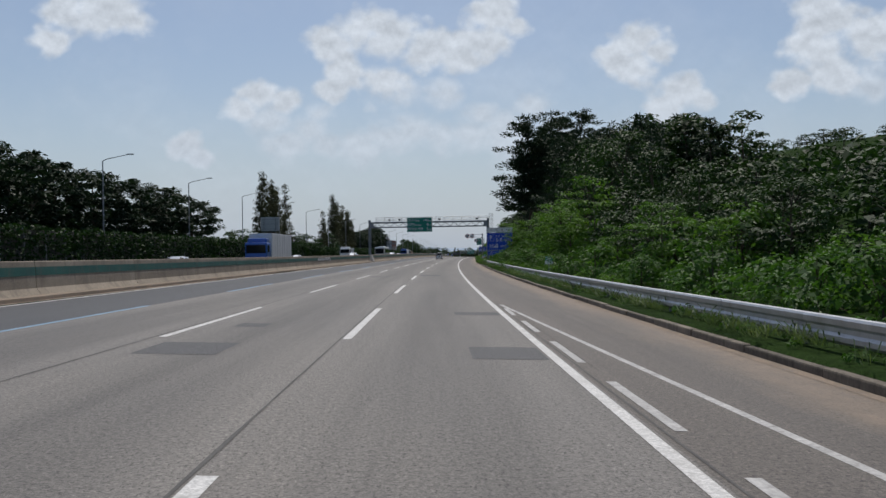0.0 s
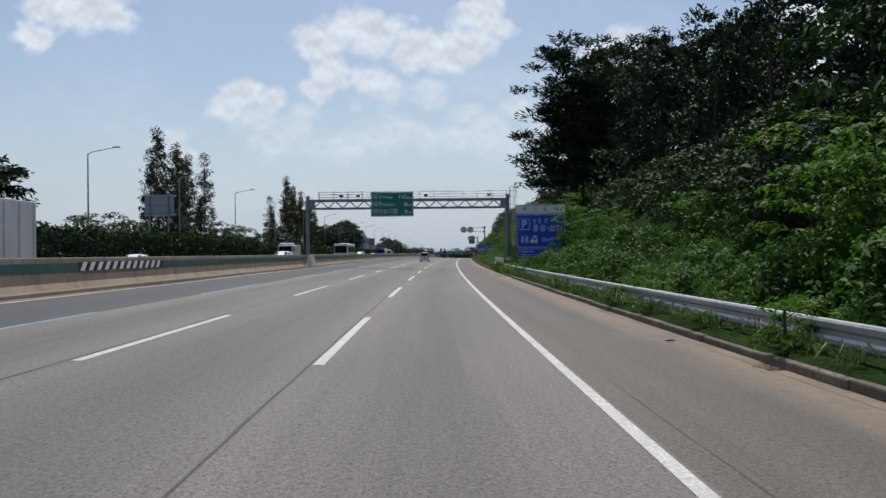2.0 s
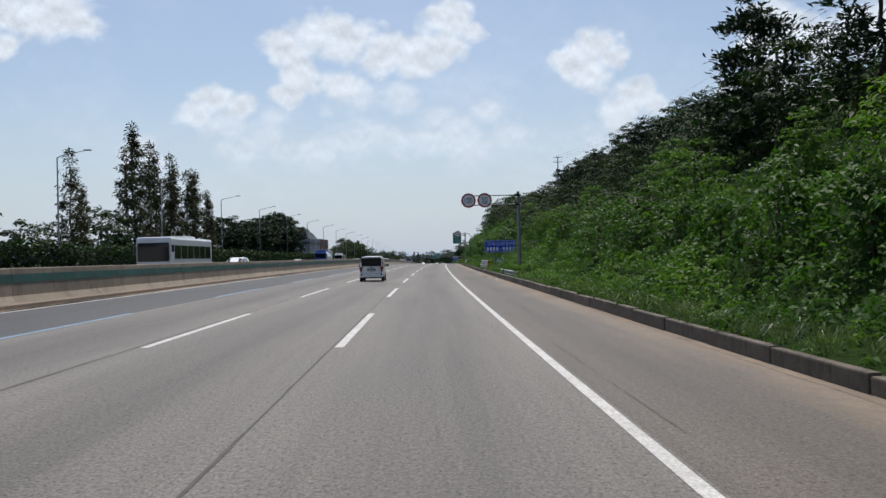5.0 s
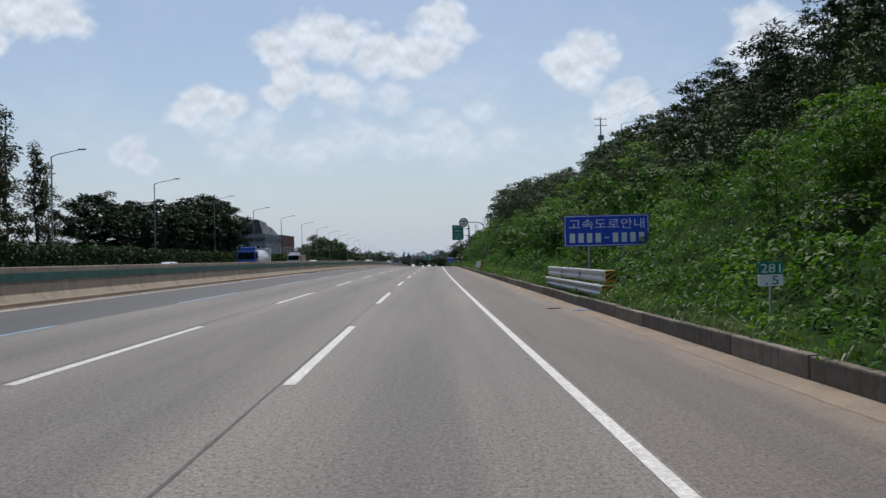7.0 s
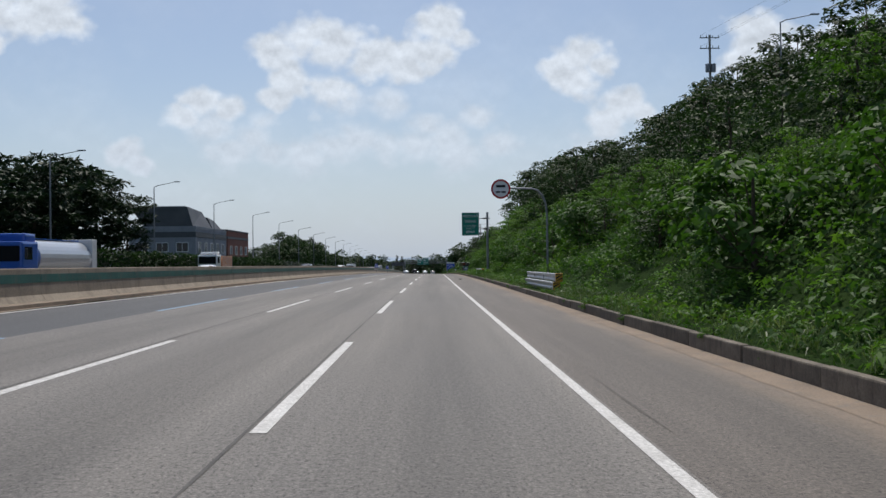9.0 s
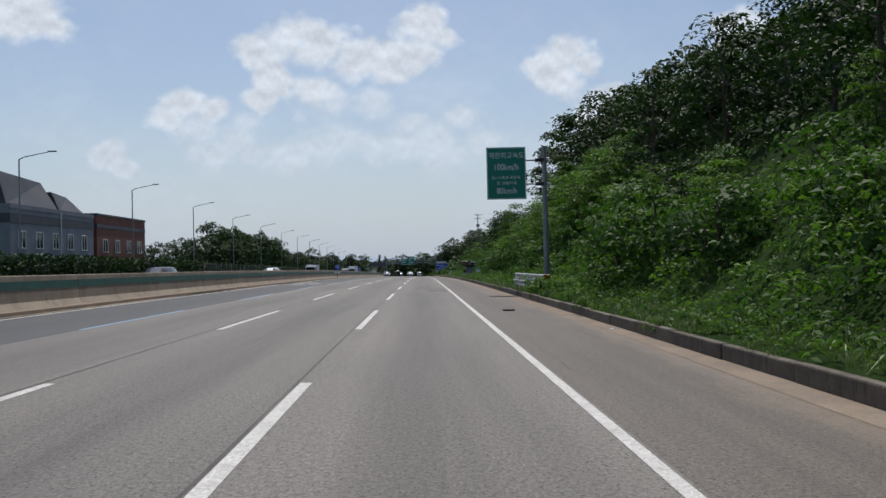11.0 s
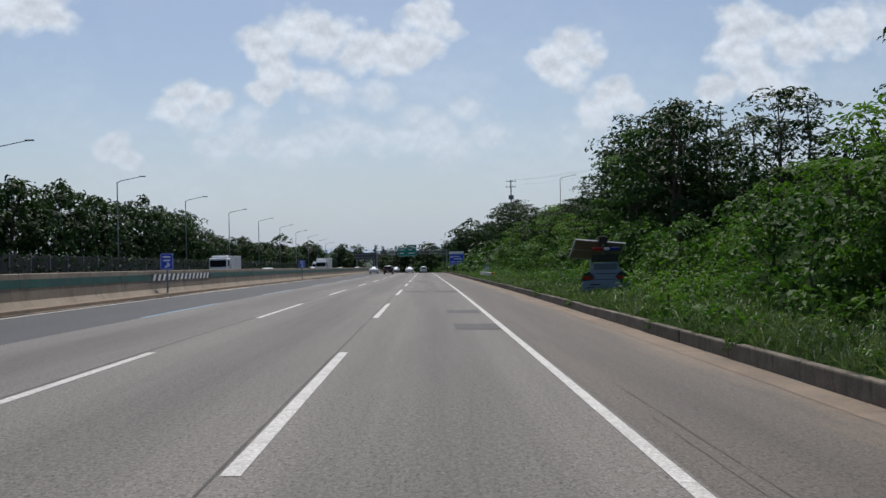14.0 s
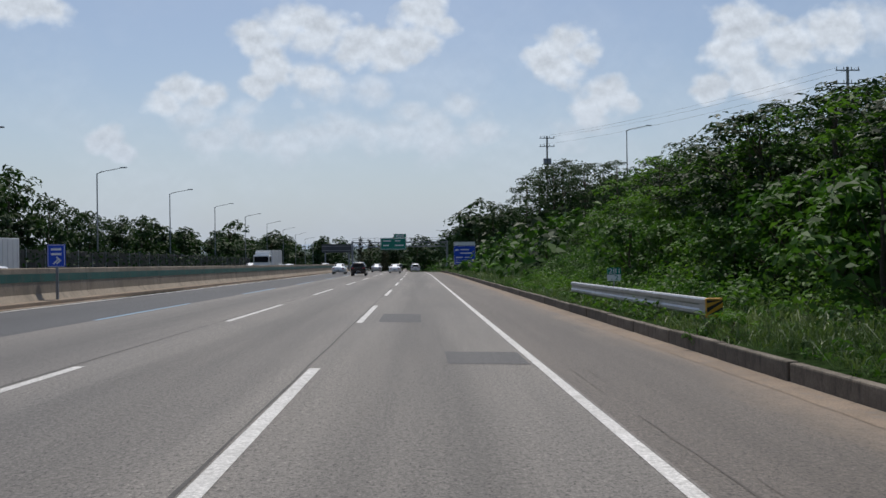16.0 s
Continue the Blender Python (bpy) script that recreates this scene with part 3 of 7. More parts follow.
# ---- kerb stones ----
kerb = tagged(new("kerb"), "weathered concrete kerb with open joints", "kerb", kind="structure")
bm = boxes((0.09, 1.5, 0.03, 0.18, 2.97, 0.54), bevel=0.03)
stone = link_mesh("kerb_stone", bm, KERB, kerb)
stone.matrix_basis = along(3.33, -30, 3, deck(3.3) - 0.15)
for k in range(1, 240):
    o = copy_thing(stone, along(3.33 + 0.012 * math.sin(k * 2.3), -30 + 3 * k, 3, deck(3.3) + steps([(0, -0.15), (58, -0.15), (74, 0.05), (95, 0.05), (120, 0.0), (240, 0.0)], k) + 0.012 * math.sin(k * 1.7)))

# ---- leafy ground cover on the bank and verges ----
rng = np.random.default_rng(5)


def spread(count, x0, x1, y0, y1, keep=None):
    xs, ys = rng.uniform(x0, x1, count), rng.uniform(y0, y1, count)
    pts = []
    for x, y in zip(xs, ys):
        if keep is None or keep(x, y):
            pts.append((x, y))
    return pts


RAILS = [(147.6, 163.2), (220.3, 235.0), (254.4, 268.4), (331.3, 344.0), (397.6, 411.0), (531.0, 547.2)]


def railed(x, y):
    """Bare ground between the kerb and a short guardrail."""
    return x < 4.45 and any(a - 0.5 < y < b - 1.5 for a, b in RAILS[:4])


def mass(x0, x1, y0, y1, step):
    """The matted stems and foliage beneath the mounds of undergrowth, coloured near black as the shade between them."""
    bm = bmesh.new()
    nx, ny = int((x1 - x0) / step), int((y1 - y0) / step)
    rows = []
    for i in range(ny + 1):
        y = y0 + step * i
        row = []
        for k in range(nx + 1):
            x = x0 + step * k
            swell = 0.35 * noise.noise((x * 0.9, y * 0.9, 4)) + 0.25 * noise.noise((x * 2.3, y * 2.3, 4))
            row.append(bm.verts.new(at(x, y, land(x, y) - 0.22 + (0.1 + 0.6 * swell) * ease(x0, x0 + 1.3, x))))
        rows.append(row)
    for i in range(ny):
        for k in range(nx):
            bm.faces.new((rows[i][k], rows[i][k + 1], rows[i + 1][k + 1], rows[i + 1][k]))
    return tagged(link_mesh("bank_undergrowth", bm, MATTED_SHADE, smooth=True), "matted stems under the bank's mounds, coloured near black as shade", "undergrowth", kind="stuff")


def mounds(name, x0, x1, y0, y1, gap, r0, r1, per, leaf, ratio, mats, label, drop=0.1, edge=0.0, seed=0.0):
    """Rounded tussocks of leaves on a jittered grid, each leaf lying on the skin of its tussock."""
    nx, ny = max(1, int((x1 - x0) / gap)), int((y1 - y0) / gap)
    spots = [[] for m in mats]
    for i in range(ny):
        for k in range(nx):
            x, y = x0 + gap * (k + rng.random()), y0 + gap * (i + rng.random())
            swell = noise.noise((x * 0.16 + seed, y * 0.12, 11))
            if rng.random() < drop - 0.12 * swell or railed(x, y):
                continue
            r = (r0 + (r1 - r0) * rng.random() ** 1.6) * (1 + 0.7 * swell) * (1.0 if not edge else 0.35 + 0.65 * ease(x0, x0 + edge, x))
            pick = noise.noise((x * 0.21, y * 0.15, 31 + seed)) + rng.normal() * 0.22
            spots[0 if pick < 0.02 or len(mats) == 1 else 1].append((*at(x, y, land(x, y) + 0.3 * r), r))
    for mat, rows in zip(mats, spots):
        if not rows:
            continue
        a = np.repeat(np.array(rows), per, axis=0)
        n = len(a)
        d = rng.normal(size=(n, 3))
        d[:, 2] = np.abs(d[:, 2] + 0.25)
        d /= np.linalg.norm(d, axis=1)[:, None]
        lumpy = 1 + 0.2 * np.sin(d[:, 0] * 6 + a[:, 0] * 3) * np.sin(d[:, 1] * 6 + a[:, 1] * 3)
        c = a[:, :3] + d * (a[:, 3] * lumpy * rng.uniform(0.78, 1.08, n))[:, None] * np.array((1, 1, 0.85))
        size = (leaf * np.clip(a[:, 3] / (0.5 * (r0 + r1)), 0.7, 1.3))[:, None]
        o = new(name, quads_mesh(name, leaves(rng, c, size, size * ratio, 0.25, 0.25, face=d), mat))
        tagged(o, label, "undergrowth", kind="stuff")


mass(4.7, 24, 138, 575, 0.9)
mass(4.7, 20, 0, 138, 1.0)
mounds("bank_undergrowth", 5.1, 8.6, 138, 575, 0.8, 0.3, 0.85, 62, 0.16, 0.5, (LEAF_MID, LEAF_BRIGHT), "mounds of green creepers and weeds on the bank", 0.02, 0.8)
mounds("bank_undergrowth", 8.4, 12.8, 138, 575, 0.92, 0.45, 1.05, 58, 0.2, 0.5, (LEAF_MID, LEAF_BRIGHT), "green creepers and shrubs on the steep bank", 0.06, 0.0, 3.0)
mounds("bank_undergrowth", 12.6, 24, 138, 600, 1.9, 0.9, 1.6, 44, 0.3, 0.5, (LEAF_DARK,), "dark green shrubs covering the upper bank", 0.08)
mounds("roadside_undergrowth", 5.0, 12, -5, 138, 0.95, 0.35, 0.9, 60, 0.17, 0.5, (LEAF_MID,), "low green bushes behind the guardrail", 0.04, 1.0)
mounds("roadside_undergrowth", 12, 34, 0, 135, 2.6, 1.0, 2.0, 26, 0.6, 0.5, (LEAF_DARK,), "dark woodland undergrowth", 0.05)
mounds("verge_weeds", 3.62, 6.0, 140, 575, 0.52, 0.12, 0.46, 19, 0.13, 0.45, (LEAF_MID, LEAF_BRIGHT), "low leafy weeds between the kerb and the bank", 0.22)
mounds("verge_weeds", 3.6, 5.2, 0, 140, 0.42, 0.10, 0.34, 17, 0.12, 0.42, (LEAF_MID,), "low leafy weeds beneath the guardrail", 0.3)
mounds("far_undergrowth", 4.6, 34, 575, 800, 2.6, 1.2, 2.2, 12, 0.9, 0.5, (LEAF_MID, LEAF_DARK), "green bank of the road further on", 0.05)


def grass(name, count, x0, x1, y0, y1, tall, label, mat=GRASS):
    pts = spread(count, x0, x1, y0, y1, lambda x, y: noise.noise((x * 0.5, y * 0.22, 2)) > -0.28 and not railed(x, y))
    per = 12
    root = np.array([at(x, y, land(x, y) + 0.06) for x, y in pts[::per]])
    n = len(root) * per
    base = np.repeat(root, per, axis=0) + rng.normal(size=(n, 3)) * np.array((0.05, 0.05, 0.0))
    lean = rng.normal(size=(n, 3)) * 0.55
    lean[:, 2] = 0.85
    h = tall * rng.uniform(0.6, 1.25, size=(n, 1)) * np.repeat(rng.uniform(0.55, 1.35, size=(len(root), 1)), per, axis=0)
    tip = base + lean * h
    side = rng.normal(size=(n, 3))
    side[:, 2] = 0
    side /= np.linalg.norm(side, axis=1)[:, None]
    w = 0.007 + 0.008 * rng.random((n, 1))
    mid = base + lean * np.array((0.5, 0.5, 0.72)) * h
    quad = np.stack([base, mid + side * w, tip + np.array((0, 0, -0.22)) * h, mid - side * w], axis=1)
    return tagged(new(name, quads_mesh(name, quad, mat)), label, "grass", kind="stuff")


grass("verge_grass", 52000, 3.42, 5.6, 190, 560, 0.3, "rough tufted grass growing over the kerb")
grass("verge_grass", 26000, 3.46, 7.4, 455, 535, 0.45, "long grass on the verge")
grass("verge_grass", 26000, 3.46, 4.7, -10, 190, 0.36, "thin grass beneath the guardrail")
grass("far_verge_grass", 6000, 3.42, 6.0, 560, 720, 0.6, "rough grass along the kerb")


# ---- trees and shrubs ----
def crown_clumps(r, count, shape, jitter=0.25):
    """Clump centres filling a crown: shape(h) gives the radius at height h in 0..1."""
    out = []
    while len(out) < count:
        h = r.random()
        rad = shape(h)
        if rad <= 0 or r.random() > (rad + 0.15):
            continue
        ang, d = r.uniform(0, 2 * math.pi), math.sqrt(r.uniform(0.15, 1.0)) * rad
        out.append((math.cos(ang) * d + r.normal() * jitter * 0.2, math.sin(ang) * d + r.normal() * jitter * 0.2, h))
    return np.array(out)


def limbs(height, clumps, r, spread_w, base_r, first_h):
    bm = bmesh.new()
    p = Vector((0, 0, -0.3))
    n = 6
    rings = []
    for i in range(n + 1):
        wide = base_r * (1.25 if i == 0 else 1 - i / n) + 0.02
        rings.append([bm.verts.new((p.x + wide * math.cos(k * math.pi / 4), p.y + wide * math.sin(k * math.pi / 4), p.z)) for k in range(8)])
        p = Vector((r.normal() * 0.01 * height, r.normal() * 0.01 * height, height * 0.92 * (i + 1) / n))
    for a, b in zip(rings, rings[1:]):
        for k in range(8):
            bm.faces.new((a[k], a[(k + 1) % 8], b[(k + 1) % 8], b[k]))
    bm.faces.new(rings[-1])
    for k in range(min(12 if height > 1 else 4, len(clumps))):
        c = Vector(clumps[k])
        start = Vector((0, 0, max(first_h * height, c.z - 0.25 * spread_w - 0.3)))
        made = rod(bm, start, c, base_r * 0.28, 0.015, 4)
        near = min(range(n), key=lambda i: abs(rings[i][0].co.z - start.z))
        bm.faces.new((made[0], rings[near][k % 8], rings[near + 1][k % 8]))
    return bm


TALL = {}


def make_tree(name, seed, height, width, clumps, per, shape, leaf, size, mat, first_h=0.25, flat=0.55, base_r=0.16, up=0.5, droop=0.0, label="", category="tree", ratio=0.45):
    r = np.random.default_rng(seed)
    c = crown_clumps(r, clumps, shape)
    pts = np.stack([c[:, 0] * width / 2, c[:, 1] * width / 2, (first_h + (1 - first_h) * c[:, 2]) * height], axis=1)
    tree = thing(name, Matrix.Translation((0, 0, -500)), label, category)
    TALL[tree.name] = height
    part("trunk", limbs(height, pts, r, width, base_r, first_h * 0.8), BARK, tree)
    off = r.normal(size=(clumps, per, 3))
    off /= np.linalg.norm(off, axis=2)[:, :, None]
    needles = mat in (NEEDLE, NEEDLE_BROWN)
    if not needles:
        off[:, :, 2] = np.where(off[:, :, 2] < -0.35, -off[:, :, 2], off[:, :, 2])
    face = off.copy()
    reach = r.random((clumps, per, 1)) ** (0.45 if needles else 0.22)
    off *= reach * size * r.uniform(0.7, 1.4, size=(clumps, 1, 1))
    off[:, :, 2] *= flat
    centres = (pts[:, None, :] + off).reshape(-1, 3)
    if needles:
        quads = leaves(r, centres, leaf, leaf * ratio, up, droop, off.reshape(-1, 3) / size)
    else:
        axis = pts - np.array((0, 0, height * (first_h + 0.4 * (1 - first_h))))
        axis /= np.linalg.norm(axis, axis=1)[:, None] + 1e-6
        quads = leaves(r, centres, leaf, leaf * ratio, up * 0.6, droop, face=(face + 0.5 * axis[:, None, :]).reshape(-1, 3))
    ob = new("crown", quads_mesh("crown", quads, mat))
    ob.parent = tree
    return tree


round_shape = lambda h: math.sin(math.pi * min(1, 0.12 + 0.9 * h)) ** 0.6
spread_shape = lambda h: (0.55 + 0.45 * h) if h < 0.7 else max(0.0, (1 - h) / 0.3) ** 0.6
cone_shape = lambda h: max(0.03, (1 - h) ** 0.85)
pine_shape = lambda h: (0.95 - 0.2 * math.cos(h * 14)) * (1 - h * 0.55) if h < 0.9 else 0.4

near_pine_shape = lambda h: (0.9 + 0.25 * math.sin(h * 40)) * (1 - 0.6 * h)

PROTO = {
    "near_locust": [make_tree("locust_tree", 15 + i, 5.4, 4.0, 44, 40, spread_shape, 0.28, 0.66, LEAF_BRIGHT, 0.08, 0.36, 0.05, 0.8, 0.2, "bright green feathery locust tree on the verge", ratio=0.34) for i in range(3)],
    "weed": [make_tree("weed_clump", 25 + i, 0.62, 0.95, 14, 26, round_shape, 0.16, 0.2, LEAF_BRIGHT, 0.02, 0.7, 0.012, 0.6, 0.1, "leafy green weed growing over the kerb", "weed", 0.22) for i in range(2)],
    "bush": [make_tree("shrub", 21 + i, 2.2, 3.2, 23, 29, round_shape, 0.25, 0.56, LEAF_MID, 0.05, 0.7, 0.04, 0.6, 0.1, "dense green roadside shrub", "shrub") for i in range(3)],
    "far_wood": [make_tree("deciduous_tree", 71 + i, 9.0, 7.4, 42, 26, round_shape, 0.66, 1.15, LEAF_DARK, 0.08, 0.62, 0.16, 0.6, 0.1, "dark green broadleaf tree beyond the road") for i in range(3)],
    "distant_wood": [make_tree("woodland_tree", 91 + i, 9.0, 7.4, 44, 20, round_shape, 0.95, 1.4, LEAF_DARK, 0.06, 0.8, 0.16, 0.6, 0.05, "dark green broadleaf tree far along the road") for i in range(2)],
    "near_pine": [make_tree("pine_tree", 81 + i, 20.0, 12.0, 130, 58, near_pine_shape, 0.7, 1.5, NEEDLE, 0.24, 0.36, 0.26, 0.7, -0.35, "tall dark pine with layered branches above the road", "tree", 0.24) for i in range(2)],
    "near_wood": [make_tree("roadside_tree", 35 + i, 9.0, 7.0, 64, 62, round_shape, 0.32, 1.0, LEAF_MID, 0.10, 0.5, 0.16, 0.6, 0.1, "tall green broadleaf tree standing over the verge") for i in range(3)],
    "wood": [make_tree("broadleaf_tree", 31 + i, 9.0, 7.0, 44, 34, round_shape, 0.42, 1.1, LEAF_DARK, 0.12, 0.55, 0.16, 0.6, 0.1, "dark green broadleaf tree in full leaf") for i in range(3)],
    "pine": [make_tree("pine_tree", 41 + i, 16.0, 10.5, 74, 30, pine_shape, 0.74, 1.35, NEEDLE, 0.05, 0.45, 0.24, 0.7, -0.4, "tall dark pine with layered branches", "tree", 0.32) for i in range(3)],
    "round_pine": [make_tree("spreading_pine_tree", 51 + i, 10.0, 8.0, 64, 46, spread_shape, 0.6, 1.05, NEEDLE, 0.22, 0.36, 0.2, 0.7, 0.0, "dark spreading pine with flat needle pads", "tree", 0.3) for i in range(3)],
    "redwood": [make_tree("redwood_tree", 61 + i, 17.0, 6.0, 84, 42, cone_shape, 0.5, 0.95, NEEDLE_BROWN, 0.06, 0.6, 0.2, 0.3, 0.25, "tall narrow conifer with brownish-green foliage", "tree", 0.3) for i in range(2)],
}
TREE_COUNT = {}


def plant(kind, x, y, size=1.0, dz=0.0, stretch=1.0, label=""):
    """Stands one more tree of that kind beside the road; the first ones use the originals."""
    k = TREE_COUNT.get(kind, 0)
    TREE_COUNT[kind] = k + 1
    protos = PROTO[kind]
    src = protos[k % len(protos)]
    m = Matrix.Translation(at(x, y, land(x, y) + dz)) @ Matrix.Rotation(k * 2.399, 4, "Z") @ Matrix.Diagonal((size, size, size * stretch, 1))
    if k < len(protos):
        src.matrix_basis = m
        ob = src
    else:
        ob = copy_thing(src, Matrix.Identity(4))
        ob.matrix_basis = m
    if label:
        ob["label"] = label
    return ob


r_plant = random.Random(8)


def belt(kind, count, x0, x1, y0, y1, s0, s1, stretch=1.0):
    for i in range(count):
        y = y0 + (y1 - y0) * (i + r_plant.random()) / count
        plant(kind, r_plant.uniform(x0, x1), y, r_plant.uniform(s0, s1), -0.1, stretch * r_plant.uniform(0.9, 1.1))


def reach_to(kind, x, y, top, wide=1.0):
    """A tree whose crown ends at this height above the road."""
    base = land(x, y)
    tall = max(1.2, 0.95 * (top - base)) / TALL[PROTO[kind][0].name]
    girth = min(max(tall, 0.3), 1.5) ** 0.8 * wide
    return plant(kind, x, y, girth, -0.2, tall / girth)


def wood_row(kind, x0, x1, y0, y1, gap, tops, slack=1.2, wide=1.0):
    """A loose row of trees under a skyline given as (y, height) pairs."""
    n = max(1, round((y1 - y0) / gap))
    for i in range(n):
        y = y0 + (y1 - y0) * (i + r_plant.random()) / n
        reach_to(kind, r_plant.uniform(x0, x1), y, steps(tops, y) - slack * r_plant.random(), wide)


# nearside: saplings in front, pines behind
belt("near_locust", 4, 7.4, 9.0, 30, 58, 0.5, 0.7)
wood_row("wood", 9.0, 12.0, 14, 62, 4.4, [(14, 4.4), (40, 5.6), (62, 7.0)], 1.2, 1.1)
belt("near_locust", 9, 7.4, 10, 60, 88, 0.85, 1.15)
# dark leaves here carry the pines' shade in their colour
wood_row("wood", 12, 14, 92, 134, 4.6, [(92, 8.0), (106, 8.4), (134, 8.4)], 1.0, 1.1)
for x, y, top in ((16.2, 145, 21.5), (19, 149, 23), (17.5, 140, 21)):
    reach_to("pine", x, y, top, 0.8)
belt("bush", 22, 5.4, 7.8, 0, 142, 0.55, 0.95)
belt("bush", 12, 8, 12, 5, 120, 0.9, 1.3)
belt("bush", 16, 5.3, 6.8, 50, 140, 0.45, 0.75)
belt("weed", 26, 4.5, 5.6, 30, 142, 0.8, 1.5)
wood_row("far_wood", 14, 18, 20, 66, 5.5, [(20, 5.5), (48, 7.0), (60, 8.6), (66, 10.2)])
wood_row("wood", 12, 14, 50, 92, 4.6, [(46, 6.8), (55, 7.6), (60, 9.6), (69, 12.4), (76, 13.2), (92, 14)], 1.0, 0.8)
wood_row("far_wood", 30, 46, 50, 130, 6.0, [(50, 9), (75, 12.5), (90, 15), (110, 17), (130, 18)])
wood_row("pine", 15, 20, 72, 142, 4.2, [(70, 11.5), (80, 14.2), (92, 16.5), (110, 18.4), (130, 20), (146, 21.5)], 1.5, 0.72)
wood_row("pine", 20, 27, 84, 148, 7.0, [(84, 15), (96, 18), (110, 20), (150, 24)], 2.0)
wood_row("far_wood", 24, 30, 82, 156, 6.0, [(82, 15.5), (110, 20), (156, 24)], 1.5, 1.1)
for x, y, size in ((14.0, 174, 1.2), (19.5, 176, 1.0), (21, 184, 1.1), (17.5, 186, 0.9), (25, 178, 0.95), (16.0, 181, 1.05), (18.5, 169, 0.85)):
    plant("near_pine", x, y, size, -1.5)
plant("near_locust", 8.2, 131.6, 0.75)
plant("near_locust", 9.4, 128.0, 0.6)
plant("near_locust", 10.2, 122.0, 0.5)
plant("bush", 7.8, 132.5, 0.8)
# the long bank: lit shrubs and saplings below
belt("near_locust", 10, 7.6, 11, 138, 170, 0.6, 0.95)
belt("near_locust", 10, 8, 13, 170, 235, 0.45, 0.7)
belt("bush", 24, 6.4, 10.5, 140, 225, 0.7, 1.15)
belt("near_locust", 4, 8.6, 10.4, 243, 254, 0.5, 0.65)
wood_row("wood", 10.8, 13.5, 258, 330, 4.5, [(258, 8.6), (290, 9.4), (330, 9.6)], 1.6, 0.9)
for x, y, top in ((8.0, 287.5, 4.8), (8.6, 290.5, 5.6), (9.2, 284, 5.4), (8.4, 318, 4.6), (9.0, 322, 5.4), (8.2, 246.5, 3.4)):
    reach_to("wood", x, y, top, 1.0)
belt("bush", 32, 9.0, 14, 225, 420, 0.6, 1.1)
belt("bush", 15, 6.8, 10.5, 268, 330, 0.9, 1.6)
belt("bush", 14, 6.4, 9.5, 345, 398, 0.9, 1.5)
belt("bush", 12, 6.6, 9.5, 415, 470, 0.9, 1.4)
for i in range(16):
    y = 205 + 12.5 * i + 5 * math.sin(i * 2.3)
    x = 9.4 + 1.5 * math.sin(i * 1.7)
    if not 240 < y < 268:
        reach_to("wood", x, y, land(x, y) + 2.6 + 0.9 * math.sin(i * 3.1), 1.0)
belt("near_locust", 9, 9, 14, 280, 345, 0.5, 0.8)
belt("near_locust", 12, 8.0, 12, 345, 412, 0.5, 0.85)
belt("near_locust", 12, 8.5, 11.5, 412, 442, 0.75, 1.1)
belt("near_locust", 12, 7.6, 11, 442, 474, 0.7, 1.0)
belt("bush", 16, 6.4, 9, 395, 470, 0.7, 1.1)
belt("bush", 8, 9, 13, 474, 500, 0.8, 1.2)
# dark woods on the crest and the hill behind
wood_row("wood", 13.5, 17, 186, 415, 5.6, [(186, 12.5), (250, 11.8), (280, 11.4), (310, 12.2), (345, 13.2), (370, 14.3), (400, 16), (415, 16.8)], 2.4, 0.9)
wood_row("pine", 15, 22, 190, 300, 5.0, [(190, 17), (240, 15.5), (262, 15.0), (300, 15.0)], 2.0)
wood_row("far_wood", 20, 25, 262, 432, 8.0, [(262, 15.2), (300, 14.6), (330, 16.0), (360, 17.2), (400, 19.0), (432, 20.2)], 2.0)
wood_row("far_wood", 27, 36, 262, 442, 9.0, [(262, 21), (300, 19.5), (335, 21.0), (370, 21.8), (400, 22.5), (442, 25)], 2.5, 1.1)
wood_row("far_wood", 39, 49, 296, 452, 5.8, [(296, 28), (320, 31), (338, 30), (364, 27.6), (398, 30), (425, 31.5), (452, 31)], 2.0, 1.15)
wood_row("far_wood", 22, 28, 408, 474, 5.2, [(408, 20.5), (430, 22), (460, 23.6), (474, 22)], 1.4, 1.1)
wood_row("pine", 38, 46, 285, 345, 12.0, [(285, 27), (345, 30)], 2.0)
wood_row("wood", 17, 22, 418, 483, 3.8, [(418, 17.5), (440, 20.6), (460, 22.0), (470, 21.6), (477, 20), (483, 16)], 1.6)
wood_row("near_wood", 12.5, 15.5, 414, 478, 5.0, [(414, 12.6), (430, 13.2), (455, 13.0), (466, 10.6), (478, 8.4)], 1.6, 0.9)
wood_row("wood", 15, 20, 482, 512, 5.0, [(482, 12.5), (495, 11.0), (503, 10.2), (512, 9.6)], 1.2)
# the dark-leaved ones have their shade put into the leaf colour
for x, y, top in ((10.6, 465, 10.6), (12.2, 499, 11.4), (13.0, 504, 12.0), (12.4, 510, 12.3), (13.6, 515, 12.2), (14.4, 507, 12.0), (11.6, 505, 10.4), (13.0, 500, 11.2), (14.6, 512, 12.0), (12.2, 514, 10.8), (15.5, 503, 11.5)):
    reach_to("near_wood" if x < 12 else "wood", x, y, top, 0.85)
wood_row("near_locust", 9, 13, 516, 575, 4.0, [(516, 6.6), (530, 7.6), (575, 7.0)], 1.4)
wood_row("wood", 10, 12.5, 526, 556, 3.6, [(526, 8.4), (545, 8.0), (556, 7.4)], 1.0, 1.15)
belt("bush", 14, 7.4, 9.6, 512, 560, 0.8, 1.3)
wood_row("wood", 14, 19, 518, 586, 3.6, [(518, 11.0), (530, 10.2), (538, 10.0), (543, 8.8), (552, 10.4), (560, 9.8), (575, 9.2), (586, 10.6)], 0.9, 1.15)
